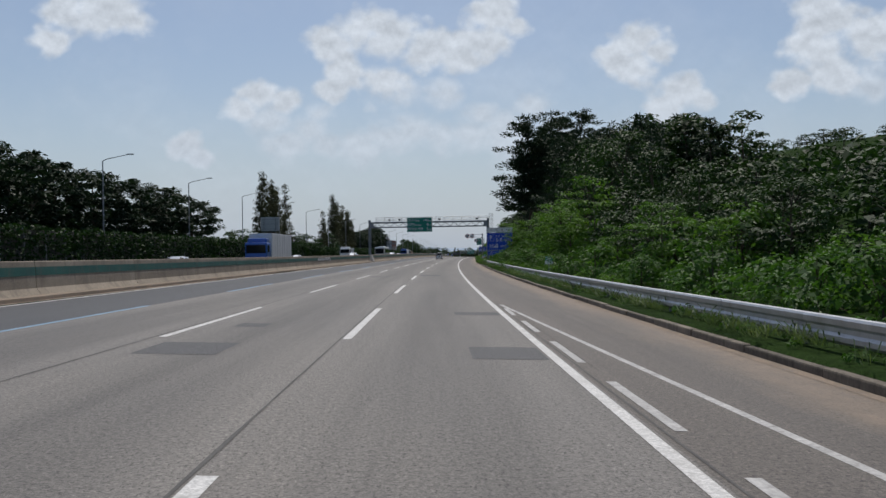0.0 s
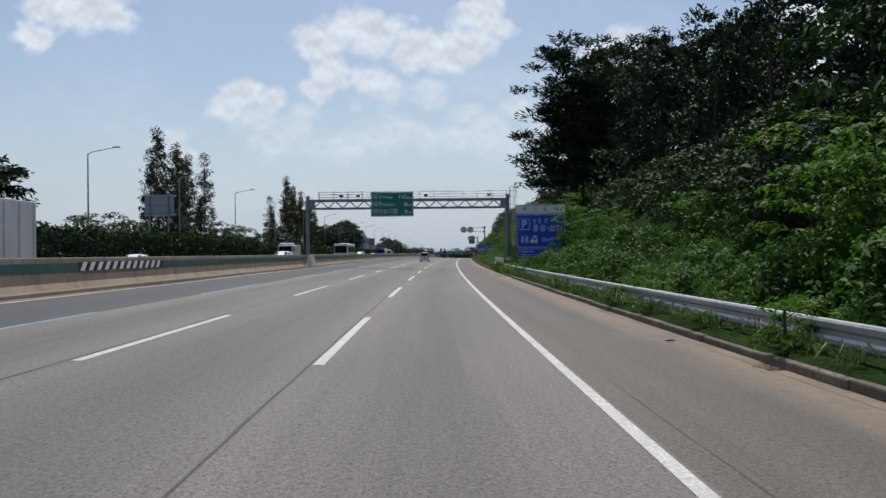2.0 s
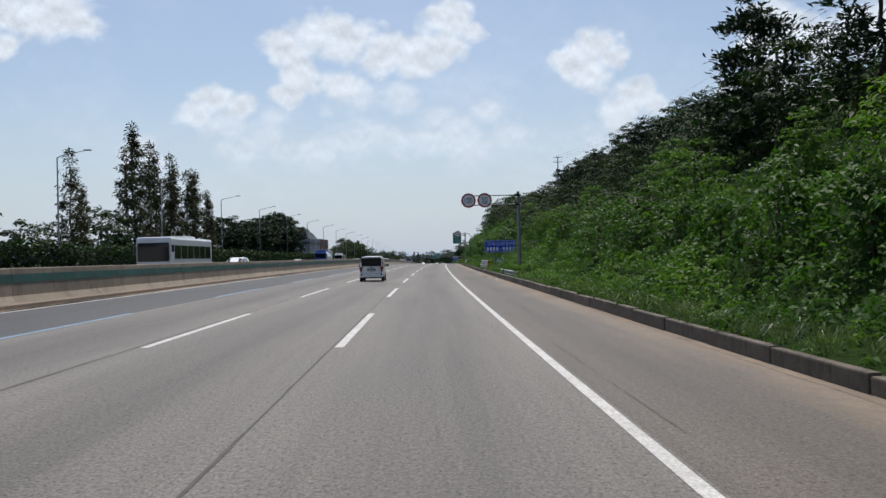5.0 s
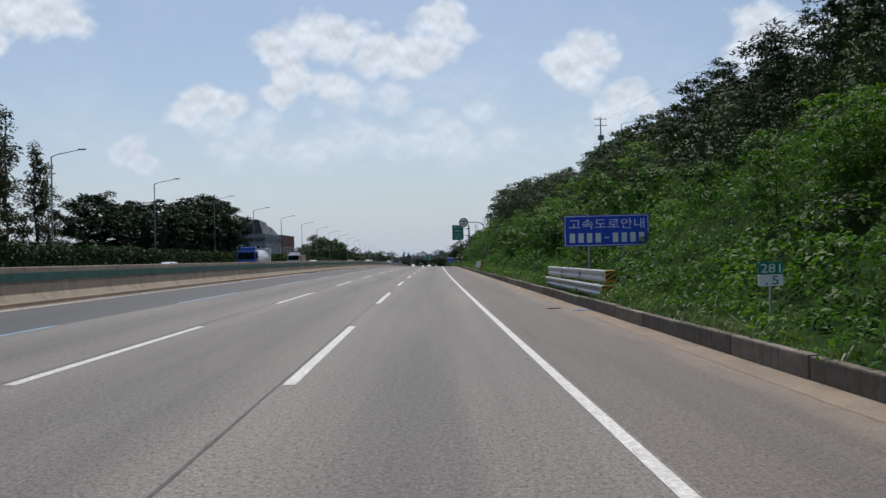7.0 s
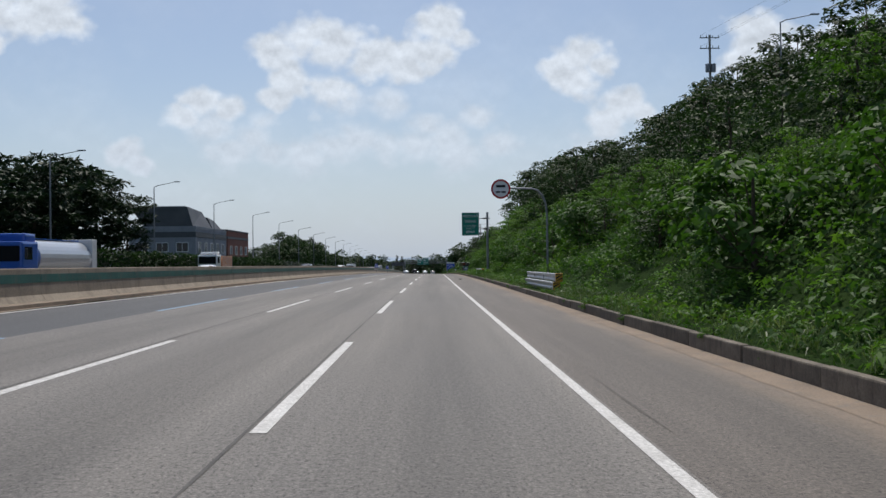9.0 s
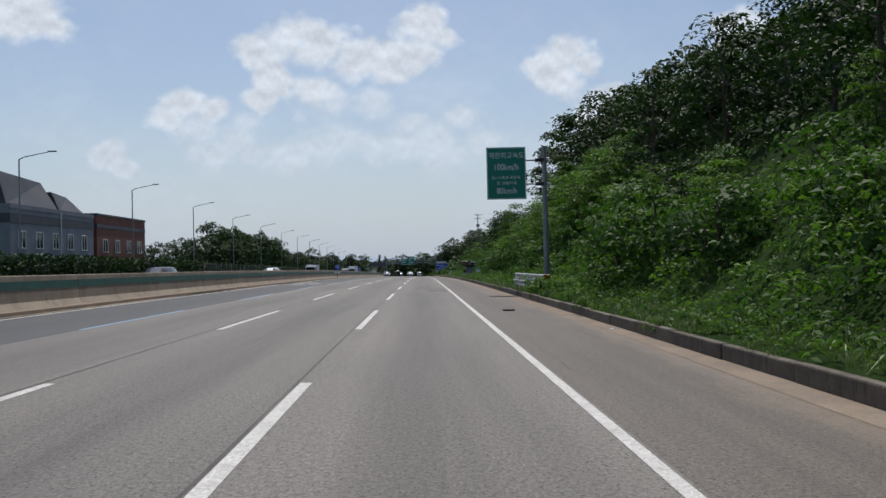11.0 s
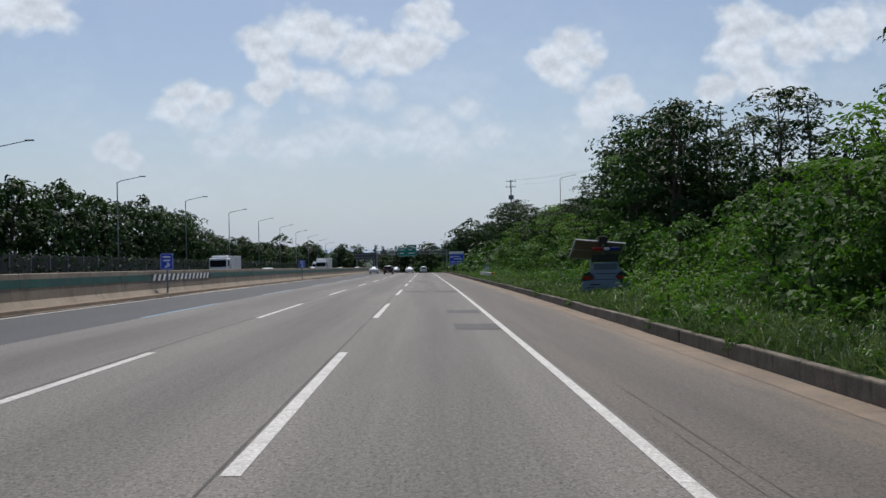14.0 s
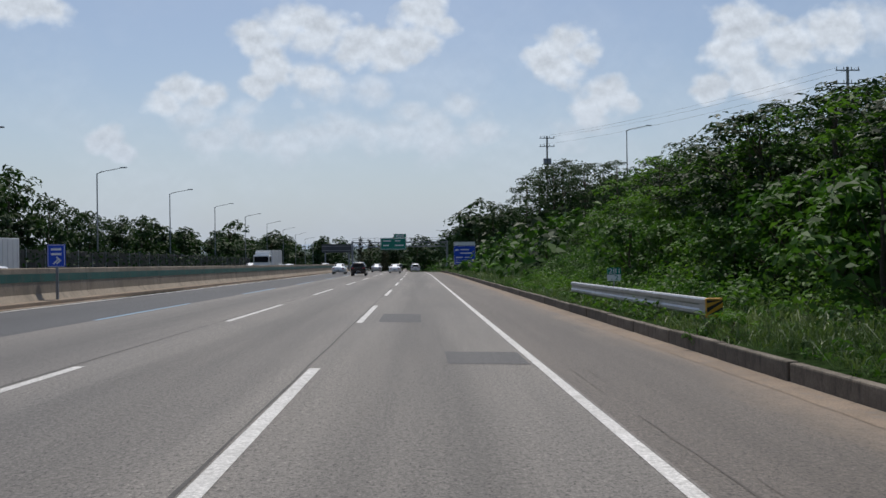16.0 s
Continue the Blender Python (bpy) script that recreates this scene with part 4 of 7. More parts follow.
wood_row("bush", 8, 12, 505, 640, 5.0, [(505, 3.4), (560, 3.6), (600, 4.0), (640, 4.5)], 0.8)
wood_row("wood", 14, 19, 590, 640, 5.0, [(586, 10.5), (594, 12.2), (612, 14.0), (622, 15.6), (640, 15.8)], 1.0)
wood_row("distant_wood", 9, 34, 645, 800, 7.0, [(645, 12), (690, 14.5), (800, 14)], 3.0)
# weeds along the kerb
for x, y, size in ((3.62, 77.7, 1.15), (3.6, 82.0, 0.6), (3.62, 86.2, 0.7), (3.64, 90.6, 0.95), (3.6, 64.0, 0.5), (3.62, 97.5, 0.6), (3.6, 104, 0.8), (3.62, 467.0, 0.5), (3.6, 276, 0.4)):
    plant("weed", x, y, size)
belt("weed", 18, 3.52, 3.8, 122, 148, 0.8, 1.35)
belt("weed", 14, 3.55, 4.3, 150, 215, 0.5, 1.0)
belt("weed", 40, 3.40, 3.56, 270, 530, 0.3, 0.62)
belt("weed", 22, 3.9, 5.4, 220, 400, 0.5, 0.9)
belt("weed", 30, 3.7, 6.5, 400, 545, 0.5, 1.1)
for x, y, size in ((3.85, 395.8, 1.4), (3.85, 397.3, 1.5), (3.62, 386.5, 0.8), (4.0, 231.2, 1.2), (3.5, 285.8, 0.75), (3.5, 382.5, 0.8)):
    plant("weed", x, y, size)
belt("weed", 16, 4.6, 5.3, 394, 413, 1.2, 1.7)
belt("weed", 12, 4.5, 5.2, 218, 238, 1.2, 1.7)
# offside, behind the hedge
wood_row("round_pine", -46, -42, 64, 118, 5.0, [(64, 13.5), (102, 14.2), (118, 13.4)], 0.8)
wood_row("round_pine", -45, -42, 118, 144, 5.0, [(118, 13.2), (130, 12.8), (144, 11.6)], 0.5)
wood_row("round_pine", -60, -50, 60, 140, 14.0, [(60, 12), (140, 11)], 1.0)
wood_row("far_wood", -45, -42, 150, 182, 5.5, [(150, 6.5), (168, 7.6), (182, 7.0)], 1.0)
for y, top in ((184, 17.5), (187.7, 21.2), (192, 18), (196.8, 20), (200, 17.6), (203.8, 19), (212.7, 20.2), (208, 12.5), (258, 15.6), (262, 12), (277, 18.5), (281, 22.4), (286, 20.2), (290, 19.5), (294, 19.4), (298.9, 18.4), (303, 17.6), (306, 18.4), (310.4, 18), (315.4, 15.4), (320, 13.6)):
    reach_to("redwood", -42 - 0.5 * (y % 3), y, top, 0.82)
for y, top in ((220, 8.2), (229, 8.1), (238, 7.9), (247, 6.8), (253, 7.2), (268, 9.5), (273, 8.6)):
    reach_to("far_wood", -42.5, y, top, 0.95)
wood_row("round_pine", -45, -42, 326, 352, 4.4, [(326, 10.6), (336, 11.8), (352, 11.5)], 0.6)
wood_row("round_pine", -45, -42, 355, 406, 4.4, [(355, 12.8), (367, 12.2), (381, 15.2), (391, 16), (400, 15.2), (406, 13)], 0.6)
wood_row("far_wood", -46, -42, 488, 528, 4.0, [(488, 7.6), (516, 9.4), (528, 11)], 1.2, 0.8)
wood_row("far_wood", -45, -41.5, 528, 604, 2.9, [(528, 13.2), (540, 13.6), (558, 13.4), (579, 13.4), (598, 13.0), (604, 12)], 2.0, 0.72)
wood_row("far_wood", -45, -41.5, 604, 640, 3.4, [(604, 11.6), (613, 10.4), (626, 9.6), (640, 9.8)], 1.2, 0.7)
wood_row("distant_wood", -50, -41, 640, 740, 6.0, [(640, 9.8), (664, 8.8), (740, 9)], 1.0)

# ---- more materials ----
SIGN_GREEN = paint("sign_green", (0.006, 0.21, 0.15), 0.6)
SIGN_BLUE = paint("sign_blue", (0.012, 0.075, 0.58), 0.6)
SIGN_WHITE = paint("sign_white", (0.84, 0.85, 0.86), 0.5)
SIGN_BLACK = paint("sign_black", (0.012, 0.012, 0.014), 0.5)
SIGN_RED = paint("sign_red", (0.45, 0.012, 0.018), 0.45)
SIGN_BACK = paint("sign_back_aluminium", (0.36, 0.38, 0.40), 0.5, 0.5)
HAZARD_YELLOW = paint("hazard_yellow", (0.66, 0.34, 0.025), 0.5, dirt=0.3)
CAR_WHITE = paint("white_car_paint", (0.86, 0.88, 0.90), 0.25, coat=0.6, dirt=0.03)
CAR_SILVER = paint("silver_car_paint", (0.50, 0.52, 0.55), 0.3, 0.4, coat=0.5, dirt=0.05)
CAR_DARK = paint("dark_car_paint", (0.02, 0.022, 0.028), 0.25, coat=0.6)
TRUCK_BLUE = paint("blue_truck_paint", (0.02, 0.10, 0.42), 0.3, coat=0.4)
TRUCK_ORANGE = paint("orange_truck_paint", (0.62, 0.26, 0.12), 0.4)
CARGO_WHITE = surface("cargo_box_panel", (0.55, 0.56, 0.57), (0.70, 0.71, 0.71), 0.5, 0.6, 20, bump=0.05, grain=0.08)
RUBBER = surface("tyre_rubber", (0.015, 0.015, 0.015), (0.03, 0.03, 0.03), 0.85, 4, 40)
WHEEL_DARK = paint("dark_wheel_metal", (0.10, 0.10, 0.105), 0.45, 0.6)
ALLOY = paint("wheel_alloy", (0.45, 0.46, 0.48), 0.35, 0.8)
TRIM = paint("black_trim", (0.012, 0.012, 0.013), 0.5)
LAMP_RED = paint("red_lens", (0.28, 0.010, 0.014), 0.15, coat=0.8)
LAMP_CLEAR = paint("clear_lens", (0.6, 0.62, 0.65), 0.1, coat=1.0)
LAMP_BLUE = paint("blue_lens", (0.01, 0.02, 0.22), 0.2, coat=0.6)
WALL_GREY = surface("grey_render", (0.20, 0.215, 0.25), (0.27, 0.285, 0.32), 0.85, 0.4, 14, stain=(0.17, 0.18, 0.20), grain=0.12)
WALL_DARK = surface("dark_cladding", (0.045, 0.05, 0.06), (0.075, 0.08, 0.09), 0.6, 0.4, 10, grain=0.15)
BRICK = surface("red_brick_wall", (0.19, 0.075, 0.055), (0.27, 0.11, 0.08), 0.9, 0.6, 9, stain=(0.16, 0.07, 0.055), grain=0.3)
FENCE = surface("weathered_fence_panel", (0.055, 0.05, 0.048), (0.10, 0.09, 0.085), 0.85, 0.5, 16, vary=0.15)
WOOD_POLE = surface("concrete_pole", (0.22, 0.21, 0.20), (0.32, 0.31, 0.29), 0.85, 1.0, 18)
WIRE = paint("wire_black", (0.02, 0.02, 0.02), 0.6)


def glass_material():
    m, n, l, b = material("tinted_glass")
    b.inputs["Base Color"].default_value = (0.012, 0.014, 0.017, 1)
    b.inputs["Roughness"].default_value = 0.06
    b.inputs["Specular IOR Level"].default_value = 0.35
    return m


GLASS = glass_material()


# ---- signs ----
def letters(body, x0, x1, z0, z1, parent, mat, y=-0.022, name="lettering"):
    """Flat raised letters that fill a rectangle of a sign facing back along the road."""
    cu = bpy.data.curves.new(name, "FONT")
    cu.body, cu.extrude, cu.resolution_u = body, 0.0015, 3
    tmp = new(name, cu)
    dg = bpy.context.evaluated_depsgraph_get()
    me = bpy.data.meshes.new_from_object(tmp.evaluated_get(dg))
    bpy.data.objects.remove(tmp)
    co = np.empty(len(me.vertices) * 3, dtype=np.float32)
    me.vertices.foreach_get("co", co)
    co = co.reshape(-1, 3)
    lo, hi = co.min(axis=0), co.max(axis=0)
    s = (hi - lo) + 1e-6
    out = np.stack([x0 + (co[:, 0] - lo[0]) / s[0] * (x1 - x0), y - co[:, 2], z0 + (co[:, 1] - lo[1]) / s[1] * (z1 - z0)], axis=1)
    me.vertices.foreach_set("co", out.astype(np.float32).ravel())
    me.materials.clear()
    me.materials.append(mat)
    ob = new(name, me)
    ob.parent = parent
    return ob


def rounded(x0, x1, z0, z1, r, y):
    pts = []
    for cx, cz, a in ((x1 - r, z0 + r, -90), (x1 - r, z1 - r, 0), (x0 + r, z1 - r, 90), (x0 + r, z0 + r, 180)):
        pts += [(cx + r * math.cos(radians(a + k * 22.5)), y, cz + r * math.sin(radians(a + k * 22.5))) for k in range(5)]
    return pts


def plate(x0, x1, z0, z1, r=0.08, y0=-0.02, y1=0.02):
    bm = bmesh.new()
    a = [bm.verts.new(p) for p in rounded(x0, x1, z0, z1, r, y0)]
    b = [bm.verts.new(p) for p in rounded(x0, x1, z0, z1, r, y1)]
    bm.faces.new(a)
    bm.faces.new(b[::-1])
    for i in range(len(a)):
        j = (i + 1) % len(a)
        bm.faces.new((a[i], b[i], b[j], a[j]))
    bmesh.ops.recalc_face_normals(bm, faces=bm.faces)
    return bm


def rim(x0, x1, z0, z1, w, r=0.08, y=-0.023):
    """A painted border line."""
    bm = bmesh.new()
    a = [bm.verts.new(p) for p in rounded(x0, x1, z0, z1, r, y)]
    b = [bm.verts.new(p) for p in rounded(x0 + w, x1 - w, z0 + w, z1 - w, max(0.01, r - w), y)]
    for i in range(len(a)):
        j = (i + 1) % len(a)
        bm.faces.new((a[i], a[j], b[j], b[i]))
    return bm


def disc(r, y0, y1, cx=0.0, cz=0.0, inner=0.0, n=40):
    bm = bmesh.new()
    ring = lambda rr, y: [bm.verts.new((cx + rr * math.cos(2 * math.pi * k / n), y, cz + rr * math.sin(2 * math.pi * k / n))) for k in range(n)]
    a, b = ring(r, y0), ring(r, y1)
    if inner:
        c, d = ring(inner, y0), ring(inner, y1)
    else:
        bm.faces.new(a)
        bm.faces.new(b[::-1])
    for i in range(n):
        j = (i + 1) % n
        bm.faces.new((a[i], b[i], b[j], a[j]))
        if inner:
            bm.faces.new((a[i], a[j], c[j], c[i]))
            bm.faces.new((b[i], d[i], d[j], b[j]))
            bm.faces.new((c[i], c[j], d[j], d[i]))
    bmesh.ops.recalc_face_normals(bm, faces=bm.faces)
    return bm


# gantry over the road
def gantry():
    g = thing("sign_gantry", stand(0, 157.0), "grey steel truss gantry spanning the carriageway with a railed walkway", "gantry")
    x0, x1 = -16.05, 5.3
    part("post", rods(((x1, 0, -0.3), (x1, 0, 7.9), 0.235, 0.2), sides=20), STEEL_DULL, g)
    part("post_cap", rods(((x1, 0, 7.9), (x1, 0, 7.98), 0.22, 0.16), sides=20), STEEL_DULL, g)
    part("post", rods(((x0, 0, 1.2), (x0, 0, 7.9), 0.235, 0.2), sides=20), STEEL_DULL, g)
    part("conduit", rods(((x1 - 0.24, 0.0, 0.1), (x1 - 0.24, 0, 7.3), 0.035)), STEEL_DULL, g)
    base = bmesh.new()
    low = [base.verts.new((x0 + dx, dy, 0.1)) for dx, dy in ((-0.75, -2.0), (0.75, -2.0), (0.75, 2.0), (-0.75, 2.0))]
    top = [base.verts.new((x0 + dx, dy, 1.68)) for dx, dy in ((-0.42, -0.9), (0.42, -0.9), (0.42, 0.9), (-0.42, 0.9))]
    base.faces.new(top)
    base.faces.new(low[::-1])
    for i in range(4):
        base.faces.new((low[i], low[(i + 1) % 4], top[(i + 1) % 4], top[i]))
    bmesh.ops.bevel(base, geom=base.edges[:], offset=0.06, segments=2, affect="EDGES")
    part("pedestal", base, PALE_CONCRETE, g, "flared pale concrete pedestal on the median")
    for yy in (-0.32, 0.32):
        part("top_chord", boxes(((x0 + x1) / 2, yy, 7.40, x1 - x0 + 0.3, 0.16, 0.26), bevel=0.01), STEEL_DULL, g)
        part("bottom_chord", boxes(((x0 + x1) / 2, yy, 6.56, x1 - x0 + 0.3, 0.14, 0.2), bevel=0.01), STEEL_DULL, g)
        for xx in (x0 + 0.45, x1 - 0.45):
            part("gusset", boxes((xx, yy, 6.98, 0.6, 0.05, 0.8)), STEEL_DULL, g)
    n = 13
    w = (x1 - x0 - 1.4) / n
    for k in range(n):
        a = x0 + 0.7 + w * k
        part("diagonal", rods(((a, -0.3, 6.62), (a + w / 2, -0.3, 7.32), 0.055), ((a + w / 2, -0.3, 7.32), (a + w, -0.3, 6.62), 0.055), sides=8), STEEL_DULL, g)
    part("walkway", boxes(((x0 + x1) / 2 + 0.6, 0, 7.53, x1 - x0 - 1.2, 0.62, 0.05)), STEEL, g)
    for yy in (-0.34, 0.34):
        for zz in (7.78, 8.05, 8.32):
            part("rail", rods(((x0 + 1.2, yy, zz), (x1 - 0.1, yy, zz), 0.022), sides=8), STEEL, g)
        for k in range(14):
            xx = x0 + 1.2 + (x1 - x0 - 1.3) * k / 13
            part("rail_post", rods(((xx, yy, 7.5), (xx, yy, 8.34), 0.025), sides=8), STEEL, g)
    for xx in (-12.4, -10.6, -3.4, 3.3):
        cam_box = part("camera_housing", boxes((xx, -0.45, 7.86, 0.38, 0.5, 0.2), bevel=0.03), TRIM, g, "dark traffic camera on the walkway")
        part("bracket", rods(((xx, -0.4, 7.55), (xx, -0.4, 7.8), 0.03)), STEEL_DULL, cam_box)
    # caged ladder on the nearside post
    lx = x1 + 0.55
    for xx in (lx - 0.2, lx + 0.2):
        part("ladder_rail", rods(((xx, 0.1, 2.2), (xx, 0.1, 8.6), 0.018), sides=8), LADDER, g)
    for k in range(21):
        part("rung", rods(((lx - 0.2, 0.1, 2.35 + 0.3 * k), (lx + 0.2, 0.1, 2.35 + 0.3 * k), 0.01), sides=6), LADDER, g)
    for k in range(6):
        z = 4.3 + 0.85 * k
        part("cage_hoop", rods(*[((lx + 0.36 * math.cos(a), 0.1 - 0.62 * math.sin(a), z), (lx + 0.36 * math.cos(a + 0.4), 0.1 - 0.62 * math.sin(a + 0.4), z), 0.016) for a in [0.4 * q for q in range(8)]], sides=6), LADDER, g)
    for a in (0.5, 1.57, 2.6):
        part("cage_bar", rods(((lx + 0.36 * math.cos(a), 0.1 - 0.62 * math.sin(a), 4.3), (lx + 0.36 * math.cos(a), 0.1 - 0.62 * math.sin(a), 8.55), 0.014), sides=6), LADDER, g)
    for xx in (lx - 0.36, lx + 0.36):
        part("landing_post", rods(((xx, -0.34, 7.5), (xx, -0.34, 8.75), 0.022), sides=8), LADDER, g)
    part("landing_rail", rods(((lx - 0.36, -0.34, 8.75), (lx + 0.36, -0.34, 8.75), 0.022), ((lx - 0.36, -0.34, 8.3), (lx + 0.36, -0.34, 8.3), 0.018), sides=8), LADDER, g)
    s = thing("direction_sign", stand(0, 155.9), "large green direction sign with white lettering hung on the gantry", "road sign")
    a, b, z0, z1 = -9.2, -4.7, 5.62, 8.2
    part("panel", plate(a, b, z0, z1, 0.03), SIGN_GREEN, s)
    part("border", rim(a + 0.05, b - 0.05, z0 + 0.06, z1 - 0.04, 0.045, 0.16), SIGN_WHITE, s)
    for k in range(3):
        part("backing_rail", boxes(((a + b) / 2, 0.06, z0 + 0.4 + 0.85 * k, b - a - 0.1, 0.07, 0.07)), STEEL_DULL, s)
    for xx in (a + 0.7, b - 0.7):
        part("hanger", boxes((xx, 0.45, 7.0, 0.08, 0.75, 1.6)), STEEL_DULL, s)
    rows = ((7.47, 7.97, "대구", 1.0, "Daegu", 2.28, "145"), (6.68, 7.2, "대전", 1.0, "Daejeon", 2.55, "8"), (5.9, 6.42, "회덕분기점", 2.6, "", 0, "3"))
    for zz0, zz1, ko, w, en, xe, num in rows:
        letters(ko, a + 0.2, a + 0.2 + w, zz0, zz1, s, SIGN_WHITE)
        if en:
            letters(en, a + 1.34, a + xe, zz0 - 0.02, zz0 + 0.36, s, SIGN_WHITE)
        letters("km", b - 0.64, b - 0.2, zz0 + 0.02, zz0 + 0.28, s, SIGN_WHITE)
        letters(num, b - 0.7 - 0.26 * len(num), b - 0.7, zz0 + 0.02, zz1 - 0.06, s, SIGN_WHITE)


gantry()


def rest_area_sign(y, x0, x1, zb, far=False):
    s = thing("rest_area_sign", stand(0, y), "blue rest area sign below a white food truck panel", "road sign")
    for xx in (x0 + 0.8, x1 - 0.8):
        part("post", rods(((xx, 0.09, -0.2), (xx, 0.09, zb + 3.9), 0.06), sides=12), STEEL, s)
    top = part("top_panel", plate(x0 - 0.05, x1, zb + 3.52, zb + 4.25, 0.03), SIGN_WHITE, s, "white panel with black writing")
    part("top_border", rim(x0 + 0.01, x1 - 0.06, zb + 3.57, zb + 4.20, 0.025, 0.06), SIGN_BLACK, s)
    part("main_panel", plate(x0, x1, zb + 0.76, zb + 3.47, 0.08), SIGN_BLUE, s)
    part("main_border", rim(x0 + 0.03, x1 - 0.03, zb + 0.79, zb + 3.44, 0.035, 0.1), SIGN_WHITE, s)
    part("bottom_panel", plate(x0 + 0.08, x1, zb, zb + 0.70, 0.06), SIGN_BLUE, s)
    part("bottom_border", rim(x0 + 0.1, x1 - 0.03, zb + 0.03, zb + 0.67, 0.025, 0.06), SIGN_WHITE, s)
    w = (x1 - x0) / 4.0
    X = lambda q: x0 + q * w
    if far:
        for q0, q1, z0, z1 in ((0.3, 0.9, 2.4, 3.0), (1.2, 2.9, 2.6, 2.95), (1.2, 3.4, 1.9, 2.3), (0.4, 1.6, 1.1, 1.5), (2.0, 3.3, 1.15, 1.45), (0.3, 1.5, 0.2, 0.5)):
            part("writing_bar", boxes(((X(q0) + X(q1)) / 2, -0.024, zb + (z0 + z1) / 2, (q1 - q0) * w, 0.004, (z1 - z0) * 0.55)), SIGN_WHITE, s)
        return s
    for ch, q in zip("푸드트럭", (0.55, 1.4, 2.22, 3.05)):
        letters(ch, X(q), X(q + 0.34), zb + 3.72, zb + 4.07, s, SIGN_BLACK)
    part("parking_frame", rim(X(0.2), X(1.1), zb + 2.22, zb + 3.1, 0.028, 0.02), SIGN_WHITE, s)
    letters("P", X(0.48), X(0.86), zb + 2.32, zb + 2.98, s, SIGN_WHITE)
    for ch, q in zip("신탄진", (1.34, 1.78, 2.26)):
        letters(ch, X(q), X(q + 0.27), zb + 2.78, zb + 3.12, s, SIGN_WHITE)
    for ch, q in zip("졸음쉼터", (1.36, 1.94, 2.68, 3.3)):
        letters(ch, X(q), X(q + 0.44), zb + 2.1, zb + 2.6, s, SIGN_WHITE)
    part("facility_frame", rim(X(0.4), X(1.02), zb + 1.12, zb + 1.72, 0.022, 0.02), SIGN_WHITE, s)
    for q in (0.52, 0.70, 0.86):
        part("facility_bar", boxes((X(q), -0.024, zb + 1.42, 0.1 if q != 0.70 else 0.02, 0.004, 0.42)), SIGN_WHITE, s)
    part("truck_symbol", boxes((X(1.5), -0.024, zb + 1.38, 0.42, 0.004, 0.34), (X(1.22), -0.024, zb + 1.3, 0.2, 0.004, 0.2), (X(1.52), -0.024, zb + 1.67, 0.3, 0.004, 0.12)), SIGN_WHITE, s, "white food truck symbol")
    for q in (1.28, 1.62):
        part("wheel_symbol", disc(0.07, -0.026, -0.022, X(q), zb + 1.18, n=20), SIGN_WHITE, s)
    part("window_symbol", boxes((X(1.5), -0.027, zb + 1.44, 0.22, 0.003, 0.14)), SIGN_BLUE, s)
    letters("1km", X(2.12), X(2.72), zb + 1.26, zb + 1.6, s, SIGN_WHITE)
    letters("앞", X(2.78), X(3.05), zb + 1.26, zb + 1.6, s, SIGN_WHITE)
    part("arrow_symbol", boxes((X(3.5), -0.024, zb + 1.5, 0.4, 0.004, 0.14)), SIGN_WHITE, s)
    letters("다음휴게소", X(0.32), X(1.42), zb + 0.36, zb + 0.56, s, SIGN_WHITE)
    letters("Next Service Area", X(0.32), X(1.5), zb + 0.14, zb + 0.27, s, SIGN_WHITE)
    letters("26", X(3.28), X(3.5), zb + 0.3, zb + 0.48, s, SIGN_WHITE)
    return s


rest_area_sign(134.6, 4.45, 8.41, 1.33)
rest_area_sign(640.0, 0.0, 4.1, 1.92, far=True).matrix_basis = stand(3.47, 640.0) @ Matrix.Scale(0.77, 4)


def guide_sign():
    s = thing("motorway_guide_sign", stand(0, 264.8, 0, -4), "blue motorway information sign with white writing on two posts", "road sign")
    x0, x1, z0, z1 = 4.4, 8.18, 2.04, 3.44
    for xx in (x0 + 1.1, x1 - 1.15):
        part("post", rods(((xx, 0.08, 0.0), (xx, 0.08, 3.2), 0.05), sides=12), STEEL, s)
    part("panel", plate(x0, x1, z0, z1, 0.05), SIGN_BLUE, s)
    part("border", rim(x0 + 0.03, x1 - 0.03, z0 + 0.03, z1 - 0.03, 0.03, 0.06), SIGN_WHITE, s)
    letters("고속도로안내", x0 + 0.22, x1 - 0.2, 2.82, 3.27, s, SIGN_WHITE)
    for k in range(9):
        xx = x0 + 0.36 + k * 0.385
        if k == 4:
            part("writing_bar", boxes((xx, -0.024, 2.42, 0.2, 0.004, 0.06)), SIGN_WHITE, s)
        else:
            part("writing_bar", boxes((xx, -0.024, 2.42, 0.24, 0.004, 0.42)), SIGN_WHITE, s)


guide_sign()


